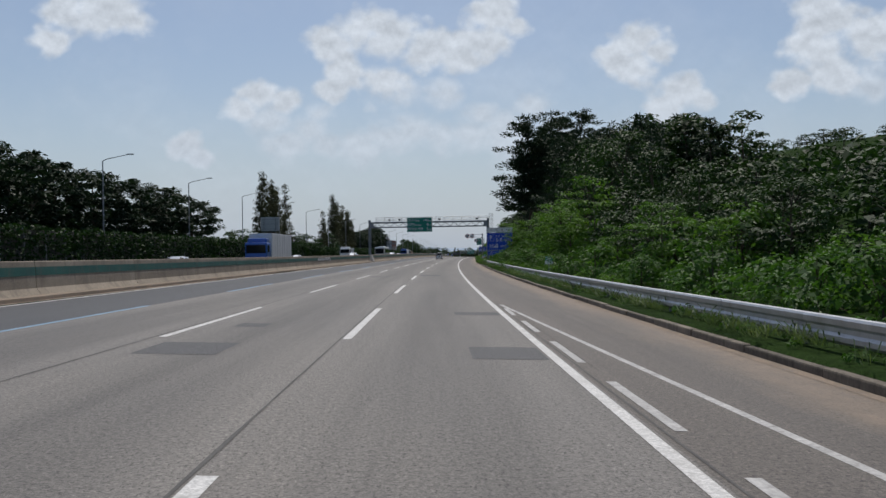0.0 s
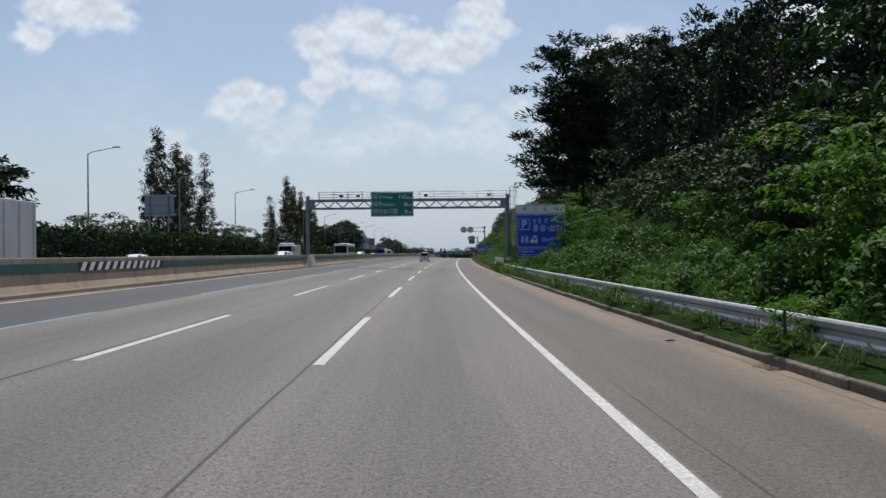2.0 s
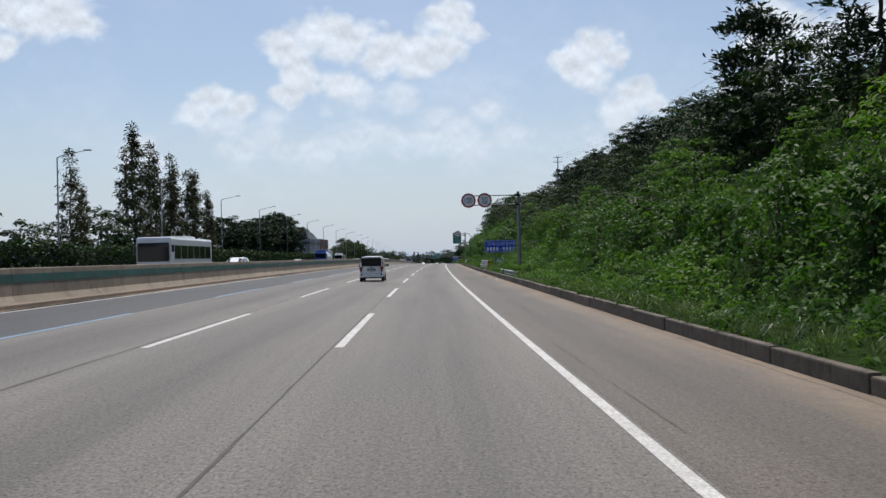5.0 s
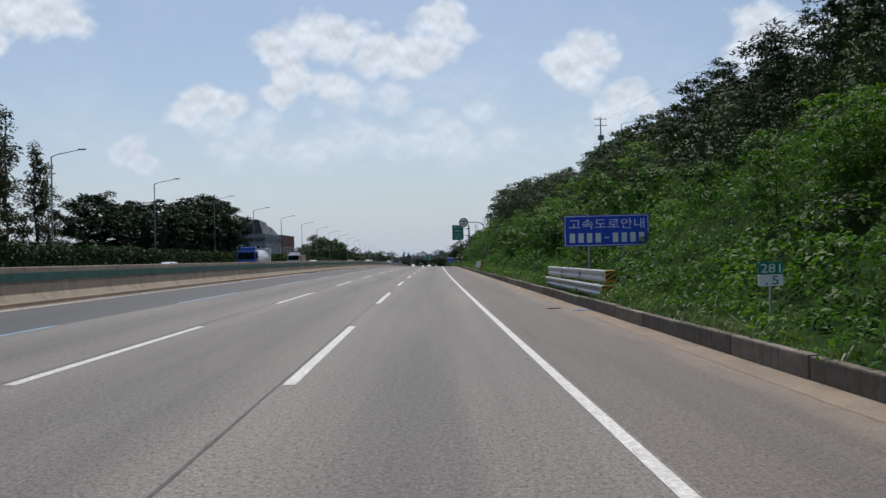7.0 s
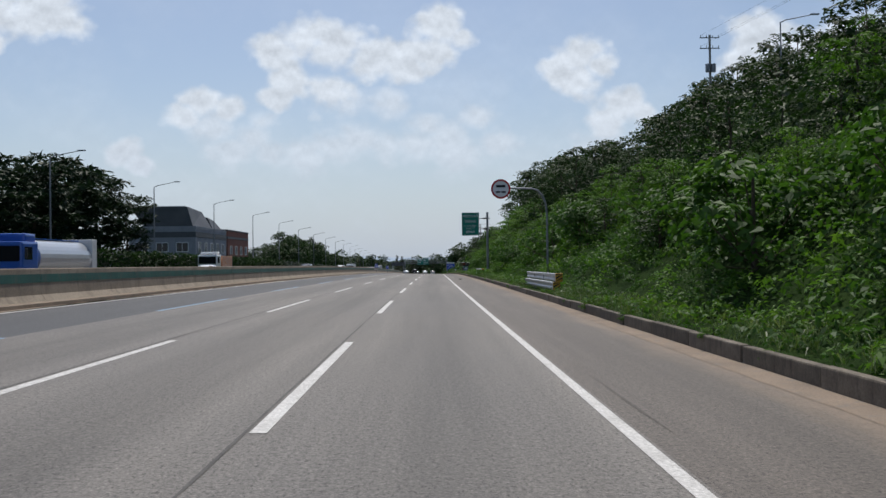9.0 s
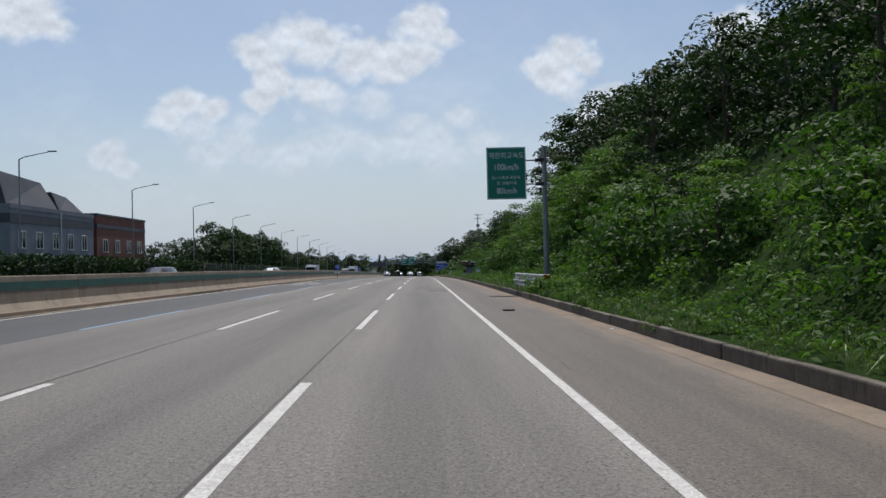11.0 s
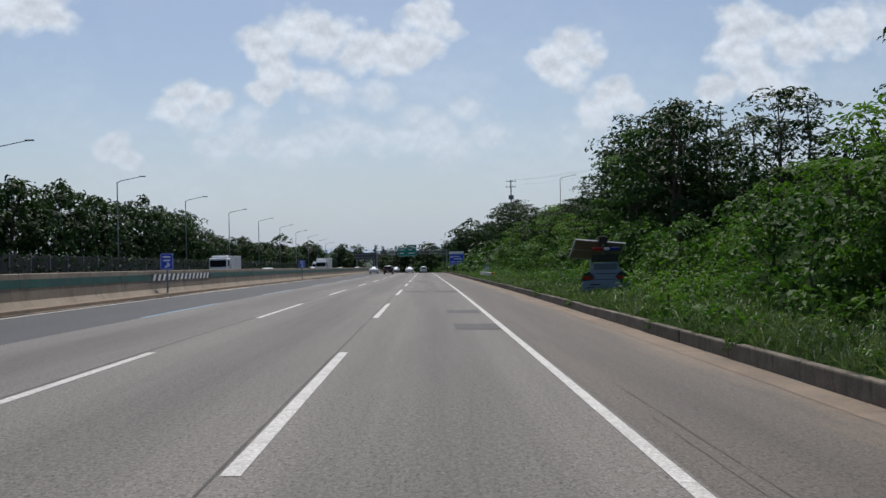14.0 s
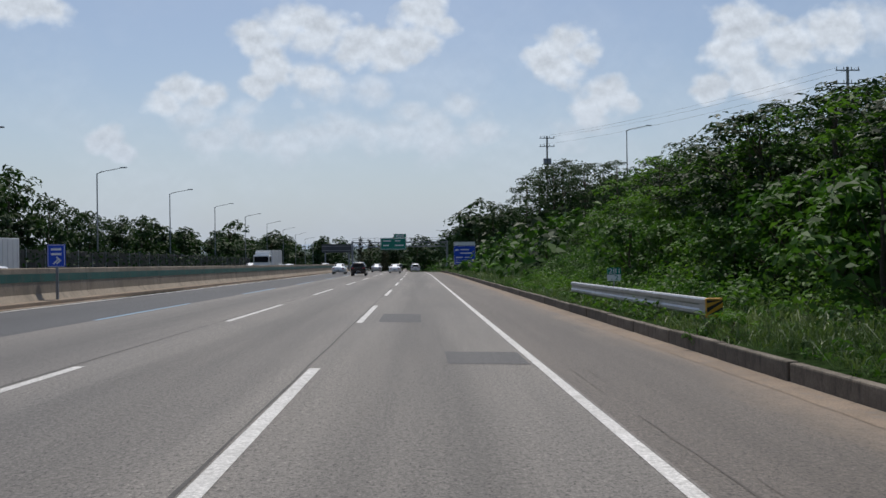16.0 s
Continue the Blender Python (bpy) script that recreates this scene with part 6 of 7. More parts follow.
# ---- decoy patrol car board on the verge ----
def decoy():
    s = thing("decoy_patrol_board", stand(5.35, 485.3, 0.0), "flat painted patrol car board with light bar and solar panel", "road sign")
    for xx in (-0.55, 0.55):
        part("post", rods(((xx, 0.12, 0.0), (xx, 0.12, 1.75), 0.05), sides=10), STEEL_DULL, s)
    part("mast", rods(((0.02, 0.3, 0.0), (0.02, 0.3, 2.6), 0.05), sides=10), STEEL_DULL, s)
    bm = bmesh.new()
    out = [(-0.86, 0.2), (0.9, 0.2), (1.0, 0.55), (0.98, 0.92), (0.9, 1.14), (0.66, 1.3), (0.5, 1.62), (-0.46, 1.62), (-0.62, 1.3), (-0.86, 1.14), (-0.94, 0.92), (-0.96, 0.55)]
    a = [bm.verts.new((x, -0.02, z)) for x, z in out]
    b = [bm.verts.new((x, 0.02, z)) for x, z in out]
    bm.faces.new(a)
    bm.faces.new(b[::-1])
    for i in range(len(a)):
        bm.faces.new((a[i], b[i], b[(i + 1) % len(a)], a[(i + 1) % len(a)]))
    bmesh.ops.recalc_face_normals(bm, faces=bm.faces)
    part("board", bm, paint("decoy_blue_grey", (0.20, 0.26, 0.36), 0.6), s, "blue-grey painted board")
    part("rear_window", plate(-0.46, 0.5, 1.32, 1.57, 0.06, -0.026, -0.021), paint("decoy_window", (0.10, 0.13, 0.17), 0.4), s, "painted rear window")
    for sx in (-1, 1):
        shade = bmesh.new()
        shade.faces.new([shade.verts.new((sx * px_, -0.0245, pz)) for px_, pz in ((0.98, 0.86), (0.9, 1.13), (0.66, 1.27), (0.42, 1.02), (0.56, 0.9))])
        part("lamp_surround", shade, TRIM, s, "black painted lamp surround")
        part("tail_light", plate(0.5 * sx - (0.0 if sx > 0 else 0.4), 0.5 * sx + (0.4 if sx > 0 else 0.0), 0.93, 1.06, 0.05, -0.03, -0.0255), LAMP_RED, s)
        part("wheel_shape", plate(sx * 0.9 - 0.1, sx * 0.9 + 0.1, 0.12, 0.5, 0.05, -0.018, 0.022), TRIM, s, "black painted wheel")
    part("crease", boxes((0, -0.024, 1.16, 1.2, 0.004, 0.025), (0, -0.024, 0.92, 1.5, 0.004, 0.02), (0, -0.024, 0.42, 1.7, 0.004, 0.1)), TRIM, s)
    part("worn_print_bar", boxes((-0.42, -0.024, 0.72, 0.4, 0.004, 0.05), (-0.6, -0.024, 0.6, 0.3, 0.004, 0.03)), TRIM, s)
    part("back_box", boxes((0.02, 0.05, 1.8, 1.1, 0.12, 0.32), bevel=0.02), TRIM, s)
    bar = part("light_bar", boxes((0.02, -0.02, 2.12, 1.16, 0.26, 0.05), bevel=0.01), TRIM, s)
    part("red_lens", boxes((-0.3, -0.04, 2.18, 0.5, 0.24, 0.13), bevel=0.03), LAMP_RED, bar)
    part("clear_lens", boxes((0.07, -0.04, 2.18, 0.22, 0.24, 0.13), bevel=0.03), LAMP_CLEAR, bar)
    part("blue_lens", boxes((0.4, -0.04, 2.18, 0.42, 0.24, 0.13), bevel=0.03), LAMP_BLUE, bar)
    tilt = Matrix.Translation((-0.2, 0.55, 2.12)) @ Matrix.Rotation(radians(-42), 4, "X") @ Matrix.Rotation(radians(8), 4, "Z")
    bm = boxes((0, 0, 0, 2.1, 1.1, 0.04))
    bmesh.ops.transform(bm, matrix=tilt, verts=bm.verts)
    pan = part("solar_panel", bm, paint("panel_underside", (0.15, 0.125, 0.10), 0.6), s, "tilted solar panel with a metal frame")
    bm = boxes((0, 0.55, 0, 2.14, 0.05, 0.07), (0, -0.55, 0, 2.14, 0.05, 0.07), (-1.05, 0, 0, 0.05, 1.14, 0.07), (1.05, 0, 0, 0.05, 1.14, 0.07), (0, 0, -0.03, 2.1, 0.04, 0.04))
    bmesh.ops.transform(bm, matrix=tilt, verts=bm.verts)
    part("panel_frame", bm, STEEL, pan)
    part("camera_box", boxes((-0.05, 0.05, 2.5, 0.34, 0.3, 0.26), (-0.05, 0.05, 2.66, 0.44, 0.3, 0.04), bevel=0.02), TRIM, s)
    part("camera_stem", rods(((-0.05, 0.08, 2.1), (-0.05, 0.08, 2.4), 0.03)), STEEL_DULL, s)


decoy()

# ---- litter against the kerb ----
LITTER_BLUE = paint("litter_blue", (0.03, 0.16, 0.55), 0.5)
bm = bmesh.new()
hoop = [Vector((0.21 * math.cos(k * math.pi / 10), 0.21 * math.sin(k * math.pi / 10), 0.035)) for k in range(20)]
turns = [[bm.verts.new(p * (1 + 0.12 * math.cos(q * math.pi / 3)) + Vector((0, 0, 0.03 * math.sin(q * math.pi / 3)))) for q in range(6)] for p in hoop]
for k in range(20):
    for q in range(6):
        bm.faces.new((turns[k][q], turns[k][(q + 1) % 6], turns[(k + 1) % 20][(q + 1) % 6], turns[(k + 1) % 20][q]))
o = link_mesh("rubber_ring", bm, TRIM, smooth=True)
o.matrix_basis = stand(1.28, 385.9, deck(1.28))
tagged(o, "black rubber ring lying on the hard shoulder", "litter")
for x, y, w, d, mat, label in ((3.22, 125.3, 0.42, 0.26, SIGN_WHITE, "white scrap of plastic lying by the kerb"), (2.65, 129.4, 0.6, 0.12, TRIM, "black strip of tyre rubber on the shoulder"),
                               (3.0, 252.6, 0.45, 0.22, LITTER_BLUE, "crumpled blue plastic cover lying by the kerb"), (3.18, 252.9, 0.16, 0.14, SIGN_WHITE, "white scrap of plastic lying by the kerb"), (2.3, 253.6, 0.5, 0.1, TRIM, "black strip of tyre rubber on the shoulder"),
                               (2.9, 223.6, 0.16, 0.07, SIGN_WHITE, "white scrap of plastic lying by the kerb"), (2.5, 231.5, 0.5, 0.06, TRIM, "black strip of tyre rubber on the shoulder"), (3.05, 376.5, 0.14, 0.1, SIGN_WHITE, "white scrap of plastic lying by the kerb"), (3.1, 272.9, 0.16, 0.1, SIGN_WHITE, "white scrap of plastic lying by the kerb"), (2.79, 81.3, 0.2, 0.08, TRIM, "black strip of tyre rubber on the shoulder")):
    o = link_mesh("litter_scrap", boxes((0, 0, 0.012, w, d, 0.014), (w * 0.2, d * 0.12, 0.022, w * 0.5, d * 0.55, 0.016), (-w * 0.25, -d * 0.3, 0.018, w * 0.3, d * 0.5, 0.02), bevel=0.004), mat)
    o.matrix_basis = stand(x, y, deck(x), 20)
    tagged(o, label, "litter")


# ---- vehicles ----
def ring(st):
    y, lean, zb, zs, zt, wb, ws, wt = st
    half = [(wb * 0.6, zb - 0.02), (wb, zb), (ws * 0.99, zb + 0.3 * (zs - zb)), (ws, zb + 0.75 * (zs - zb)), (ws * 0.98, zs), (wt + (ws - wt) * 0.42, zs + 0.5 * (zt - zs)), (wt, zt - 0.10), (wt * 0.93, zt - 0.03), (wt * 0.55, zt)]
    pts = [(-x, z) for x, z in half] + [(x, z) for x, z in half[::-1]]
    return [Vector((x, y + lean * max(0.0, z - 0.6), z)) for x, z in pts]


def shell(stations, cap=True):
    bm = bmesh.new()
    rows = [[bm.verts.new(p) for p in ring(s)] for s in stations]
    n = len(rows[0])
    for a, b in zip(rows, rows[1:]):
        for i in range(n):
            j = (i + 1) % n
            bm.faces.new((a[i], a[j], b[j], b[i]))
    bm.faces.new(rows[0][::-1])
    bm.faces.new(rows[-1])
    bmesh.ops.recalc_face_normals(bm, faces=bm.faces)
    return bm


def skin(stations, y0, y1, side, s0, s1, lift=0.008, steps_y=4):
    """A patch lying on the shell between two lengths; s runs up the side in ring segments (4 belt to 6 roof edge)."""
    def on(y, s):
        for a, b in zip(stations, stations[1:]):
            if a[0] <= y <= b[0]:
                t = (y - a[0]) / (b[0] - a[0])
                st = [p + (q - p) * t for p, q in zip(a, b)]
                break
        else:
            st = stations[-1]
        r = ring(st)
        k = min(int(s), 7)
        p = r[k].lerp(r[k + 1], s - k)
        return Vector((side * -(p.x) if side > 0 else p.x, p.y, p.z)) + Vector((side * lift, 0, lift * 0.5))
    bm = bmesh.new()
    ss = [s0 + (s1 - s0) * k / 3 for k in range(4)]
    g = [[bm.verts.new(on(y0 + (y1 - y0) * i / steps_y, s)) for s in ss] for i in range(steps_y + 1)]
    for i in range(steps_y):
        for k in range(3):
            bm.faces.new((g[i][k], g[i][k + 1], g[i + 1][k + 1], g[i + 1][k]))
    return bm


def wheel(parent, x, y, r, w):
    side = 1 if x > 0 else -1
    bm = rods(((x - w / 2, y, r), (x + w / 2, y, r), r), sides=28)
    edge = [e for e in bm.edges if abs(e.verts[0].co.x - e.verts[1].co.x) < 1e-4]
    bmesh.ops.bevel(bm, geom=edge, offset=0.02, segments=2, affect="EDGES")
    t = part("tyre", bm, RUBBER, parent)
    out = x + side * (w / 2 + 0.002)
    part("rim", rods(((out - side * 0.03, y, r), (out, y, r), r * 0.64), sides=24), WHEEL_DARK, t)
    spokes = bmesh.new()
    for k in range(10):
        a = 2 * math.pi * k / 10
        box(spokes, out, y + r * 0.36 * math.cos(a), r + r * 0.36 * math.sin(a), 0.012, r * 0.56, 0.03, turn=None)
        made = spokes.verts[-8:]
        bmesh.ops.rotate(spokes, cent=(out, y + r * 0.36 * math.cos(a), r + r * 0.36 * math.sin(a)), matrix=Matrix.Rotation(a, 3, "X"), verts=made)
    box(spokes, out, y, r, 0.016, r * 0.26, r * 0.26, bevel=0.005)
    part("spokes", spokes, ALLOY, t)


VAN = [(0.0, 0.05, 0.36, 0.98, 1.60, 0.68, 0.77, 0.63), (0.05, 0.05, 0.30, 0.99, 1.66, 0.72, 0.785, 0.64), (0.2, 0.02, 0.28, 0.99, 1.685, 0.74, 0.80, 0.66), (0.9, 0, 0.26, 0.98, 1.70, 0.74, 0.80, 0.665),
       (1.8, 0, 0.26, 0.97, 1.70, 0.74, 0.80, 0.665), (2.4, 0, 0.26, 0.96, 1.67, 0.74, 0.80, 0.655), (2.65, 0, 0.26, 0.95, 1.58, 0.74, 0.795, 0.63), (3.0, 0, 0.27, 0.94, 1.16, 0.74, 0.79, 0.62),
       (3.25, 0, 0.28, 0.82, 1.02, 0.72, 0.77, 0.60), (3.5, 0, 0.32, 0.68, 0.86, 0.68, 0.72, 0.55), (3.6, 0, 0.38, 0.6, 0.72, 0.6, 0.64, 0.5)]


def small_van(x, y):
    v = thing("compact_van", stand(x, y, deck(x)), "small white boxy compact van with dark tinted windows", "car")
    part("body", shell(VAN), CAR_WHITE, v, smooth=True)
    part("rear_window", plate(-0.665, 0.665, 1.02, 1.575, 0.05, -0.012, 0.06), GLASS, v)
    for side in (-1, 1):
        part("rear_side_window", skin(VAN, 0.40, 1.28, side, 4.2, 6.15), GLASS, v)
        part("front_side_window", skin(VAN, 1.34, 2.46, side, 4.1, 6.15), GLASS, v)
        part("window_pillar", skin(VAN, 1.27, 1.35, side, 4.15, 6.15, 0.006), TRIM, v, "black pillar between the side windows")
        part("quarter_window", skin(VAN, 0.07, 0.22, side, 4.5, 6.1), GLASS, v)
        part("door_seam", skin(VAN, 1.31, 1.33, side, 1.2, 4.2, 0.004), TRIM, v)
        part("rear_seam", skin(VAN, 0.5, 0.515, side, 2.0, 4.2, 0.004), TRIM, v)
        part("fuel_slide_rail", skin(VAN, 0.28, 0.62, side, 2.6, 2.72, 0.006), TRIM, v)
        for yy in (1.0, 1.75):
            part("door_handle", boxes((side * 0.80, yy, 0.86, 0.035, 0.16, 0.035), bevel=0.01), CAR_WHITE, v)
        tl = bmesh.new()
        pts = [(0.565, 0.985), (0.775, 1.02), (0.79, 0.86), (0.74, 0.66), (0.655, 0.64)]
        a = [tl.verts.new((side * px_, -0.012, pz)) for px_, pz in pts]
        b = [tl.verts.new((side * (px_ + 0.01), 0.10, pz)) for px_, pz in pts]
        tl.faces.new(a)
        tl.faces.new(b)
        for i in range(5):
            tl.faces.new((a[i], a[(i + 1) % 5], b[(i + 1) % 5], b[i]))
        bmesh.ops.recalc_face_normals(tl, faces=tl.faces)
        lamp_ob = part("tail_light", tl, LAMP_RED, v, "red tapered tail light")
        part("clear_lens", plate(side * 0.685 - 0.045, side * 0.685 + 0.045, 0.74, 0.9, 0.03, -0.016, -0.011), paint("smoky_lens", (0.16, 0.10, 0.10), 0.2, coat=0.6), lamp_ob, "smoky grey inner lens")
        part("reflector", plate(side * 0.66 - 0.04, side * 0.66 + 0.04, 0.40, 0.56, 0.02, -0.04, 0.05), LAMP_RED, v)
        m = part("wing_mirror", boxes((side * 0.93, 2.5, 1.06, 0.2, 0.12, 0.17), bevel=0.04), TRIM, v, "black wing mirror")
        part("mirror_stem", boxes((side * 0.81, 2.5, 0.99, 0.1, 0.06, 0.06)), TRIM, m)
        for yy in (0.55, 3.02):
            arch = disc(0.355, 0, 0.02, n=28)
            bmesh.ops.transform(arch, matrix=Matrix.Translation((side * 0.775, yy, 0.30)) @ Matrix.Rotation(radians(90), 4, "Z"), verts=arch.verts)
            part("wheel_arch", arch, TRIM, v)
            wheel(v, side * 0.72, yy, 0.29, 0.17)
    part("windscreen", skin(VAN, 2.68, 2.98, 1, 5.0, 7.9), GLASS, v)
    part("rear_bumper", boxes((0, 0.07, 0.42, 1.56, 0.2, 0.28), bevel=0.07), CAR_WHITE, v)
    part("bumper_gap", boxes((0, -0.022, 0.535, 1.36, 0.01, 0.012)), TRIM, v)
    part("underside", boxes((0, 1.8, 0.26, 1.3, 3.2, 0.1)), TRIM, v)
    plate_ob = part("number_plate", plate(-0.26, 0.26, 0.745, 0.865, 0.015, -0.02, 0.0), SIGN_BACK, v)
    part("plate_frame", rim(-0.275, 0.275, 0.715, 0.875, 0.02, 0.02, -0.021), TRIM, plate_ob)
    for k in range(6):
        part("plate_bar", boxes((-0.19 + 0.075 * k, -0.022, 0.805, 0.03, 0.003, 0.06)), STEEL_DULL, plate_ob)
    bm = disc(0.07, -0.02, -0.005, 0, 0, n=24)
    bmesh.ops.transform(bm, matrix=Matrix.Translation((0, 0, 0.945)) @ Matrix.Diagonal((1.1, 1, 0.55, 1)), verts=bm.verts)
    part("badge", bm, TRIM, v, "dark oval badge")
    part("tailgate_handle", boxes((0, -0.018, 0.66, 0.14, 0.02, 0.03), bevel=0.006), TRIM, v)
    part("roof_spoiler", boxes((0, 0.08, 1.632, 1.2, 0.16, 0.055), bevel=0.024), CAR_WHITE, v)
    part("wiper", rods(((-0.25, -0.03, 1.08), (0.18, -0.03, 1.12), 0.01)), TRIM, v)
    return v


small_van(-5.78, 218.7)

SEDAN = [(0.0, 0.1, 0.40, 0.80, 0.95, 0.78, 0.84, 0.70), (0.12, 0.05, 0.32, 0.86, 1.02, 0.84, 0.89, 0.74), (0.8, 0, 0.28, 0.88, 1.05, 0.86, 0.91, 0.72), (1.0, 0, 0.26, 0.88, 1.12, 0.86, 0.91, 0.68), (1.6, 0, 0.25, 0.88, 1.42, 0.86, 0.91, 0.60),
         (2.2, 0, 0.25, 0.88, 1.46, 0.86, 0.91, 0.60), (2.7, 0, 0.25, 0.88, 1.42, 0.86, 0.91, 0.60), (3.4, 0, 0.25, 0.88, 1.06, 0.86, 0.91, 0.70), (4.0, 0, 0.27, 0.80, 0.96, 0.86, 0.90, 0.70), (4.5, 0, 0.32, 0.68, 0.82, 0.80, 0.84, 0.62), (4.65, 0, 0.4, 0.6, 0.7, 0.7, 0.74, 0.5)]
SUV = [(0.0, 0.12, 0.45, 1.0, 1.45, 0.80, 0.86, 0.62), (0.1, 0.1, 0.36, 1.03, 1.6, 0.86, 0.91, 0.66), (0.5, 0, 0.30, 1.03, 1.68, 0.88, 0.93, 0.66), (1.5, 0, 0.28, 1.02, 1.70, 0.88, 0.93, 0.66), (2.6, 0, 0.28, 1.0, 1.66, 0.88, 0.93, 0.64), (3.3, 0, 0.28, 1.0, 1.2, 0.88, 0.93, 0.72),
       (4.0, 0, 0.30, 0.9, 1.08, 0.88, 0.92, 0.72), (4.5, 0, 0.36, 0.76, 0.92, 0.82, 0.86, 0.64), (4.65, 0, 0.44, 0.66, 0.78, 0.72, 0.76, 0.5)]


def car(kind, mat, label):
    st = {"sedan": SEDAN, "suv": SUV}[kind]
    v = thing(kind, Matrix.Identity(4), label, "car")
    part("body", shell(st), mat, v, smooth=True)
    y0, y1 = (1.05, 3.2) if kind == "sedan" else (0.55, 3.1)
    for side in (-1, 1):
        part("side_window", skin(st, y0 + 0.25, (y0 + y1) / 2 - 0.04, side, 4.3, 5.95), GLASS, v)
        part("side_window", skin(st, (y0 + y1) / 2 + 0.04, y1 - 0.25, side, 4.3, 5.95), GLASS, v)
        part("tail_light", boxes((side * 0.66, 0.04, 0.78 if kind == "sedan" else 0.98, 0.3, 0.1, 0.16), bevel=0.03), LAMP_RED, v)
        part("headlight", boxes((side * 0.6, 4.5, 0.68, 0.34, 0.2, 0.14), bevel=0.04), LAMP_CLEAR, v)
        part("wing_mirror", boxes((side * 1.0, 3.0, 1.0, 0.18, 0.12, 0.14), bevel=0.04), mat, v)
        for yy in (0.95, 3.7):
            wheel(v, side * 0.80, yy, 0.33, 0.2)
    if kind == "sedan":
        part("rear_window", skin(st, 1.02, 1.56, -1, 6.6, 8.0), GLASS, v)
        part("rear_window", skin(st, 1.02, 1.56, 1, 6.6, 8.0), GLASS, v)
        part("windscreen", skin(st, 2.75, 3.35, -1, 6.6, 8.0), GLASS, v)
        part("windscreen", skin(st, 2.75, 3.35, 1, 6.6, 8.0), GLASS, v)
    else:
        part("rear_window", plate(-0.6, 0.6, 1.1, 1.5, 0.08, 0.0, 0.06), GLASS, v)
        part("windscreen", skin(st, 2.65, 3.25, -1, 6.6, 8.0), GLASS, v)
        part("windscreen", skin(st, 2.65, 3.25, 1, 6.6, 8.0), GLASS, v)
    p = part("number_plate", plate(-0.26, 0.26, 0.55, 0.66, 0.015, -0.03, 0.0), SIGN_WHITE, v)
    part("plate_bar", boxes((0, -0.033, 0.605, 0.4, 0.003, 0.06)), TRIM, p)
    return v


CARS = {"white_sedan": car("sedan", CAR_WHITE, "white saloon car on the motorway"), "silver_sedan": car("sedan", CAR_SILVER, "silver saloon car on the motorway"),
        "dark_suv": car("suv", CAR_DARK, "dark grey sport utility car on the motorway"), "white_suv": car("suv", CAR_WHITE, "white sport utility car on the motorway")}
CAR_USED = set()


def park(kind, x, y, oncoming=False):
    m = stand(x, y, deck(x), 180 if oncoming else 0)
    if kind in CAR_USED:
        return copy_thing(CARS[kind], m)
    CAR_USED.add(kind)
    CARS[kind].matrix_basis = m
    return CARS[kind]


for kind, x, y in (("dark_suv", -9.1, 618), ("white_sedan", -12.7, 632), ("white_sedan", -5.4, 650), ("silver_sedan", -9.0, 668), ("white_suv", -1.9, 690), ("dark_suv", -5.5, 705)):
    park(kind, x, y)
for kind, x, y in (("silver_sedan", -20.0, 62), ("white_sedan", -23.5, 128), ("white_suv", -20.2, 166), ("white_suv", -20.0, 244), ("silver_sedan", -23.4, 300), ("white_sedan", -20.2, 362), ("dark_suv", -20.4, 418),
                   ("white_suv", -20.1, 462), ("white_sedan", -23.6, 480), ("white_sedan", -20.0, 552), ("white_sedan", -20.2, 640), ("silver_sedan", -23.4, 652), ("white_suv", -27, 648), ("white_suv", -20.0, 690), ("white_sedan", -23.6, 712)):
    park(kind, x, y, True)


def lorry(x, y, name, label, cab_mat, cargo_mat, length, height, tank=False):
    """Cab towards the camera."""
    v = thing(name, stand(x, y, deck(-16.3) - 0.05), label, "truck")
    cab = part("cab", boxes((0, 1.0, 1.75, 2.3, 2.0, 2.2), bevel=0.14), cab_mat, v)
    part("deflector", boxes((0, 1.3, 3.05, 2.0, 1.3, 0.5 if height > 3.3 else 0.25), bevel=0.12), cab_mat, cab)
    part("windscreen", plate(-1.02, 1.02, 1.75, 2.6, 0.08, -0.02, 0.03), GLASS, v)
    for side in (-1, 1):
        part("side_window", boxes((side * 1.155, 0.75, 2.2, 0.02, 0.9, 0.7)), GLASS, v)
        part("mirror", boxes((side * 1.32, 0.1, 2.2, 0.14, 0.12, 0.5), bevel=0.03), TRIM, v)
        part("headlight", boxes((side * 0.85, -0.01, 0.95, 0.4, 0.06, 0.2), bevel=0.02), LAMP_CLEAR, v)
        for yy in (0.9, length - 1.8, length - 3.0):
            wheel(v, side * 1.0, yy, 0.48, 0.3)
    part("chassis", boxes((0, length / 2, 0.75, 1.1, length - 0.6, 0.25)), TRIM, v)
    if tank:
        bm = rods(((0, 2.4, 1.95), (0, length, 1.95), 1.08), sides=28)
        part("tank", bm, cargo_mat, v, "pale cylindrical tank")
        part("tank_walkway", boxes((0, (length + 2.4) / 2, 3.08, 0.6, length - 3, 0.06)), TRUCK_BLUE, v)
        part("rear_box", boxes((0, length + 0.3, 2.1, 2.2, 0.8, 2.2), bevel=0.04), CARGO_WHITE, v)
    else:
        box_part = part("cargo_box", boxes((0, (2.3 + length) / 2, (0.95 + height) / 2, 2.42, length - 2.3, height - 0.95), bevel=0.03), cargo_mat, v)
        for side in (-1, 1):
            for k in range(9):
                yy = 2.5 + (length - 2.7) * k / 8
                part("rib", boxes((side * 1.22, yy, (0.95 + height) / 2, 0.02, 0.05, height - 1.05)), CARGO_WHITE, box_part)
    return v


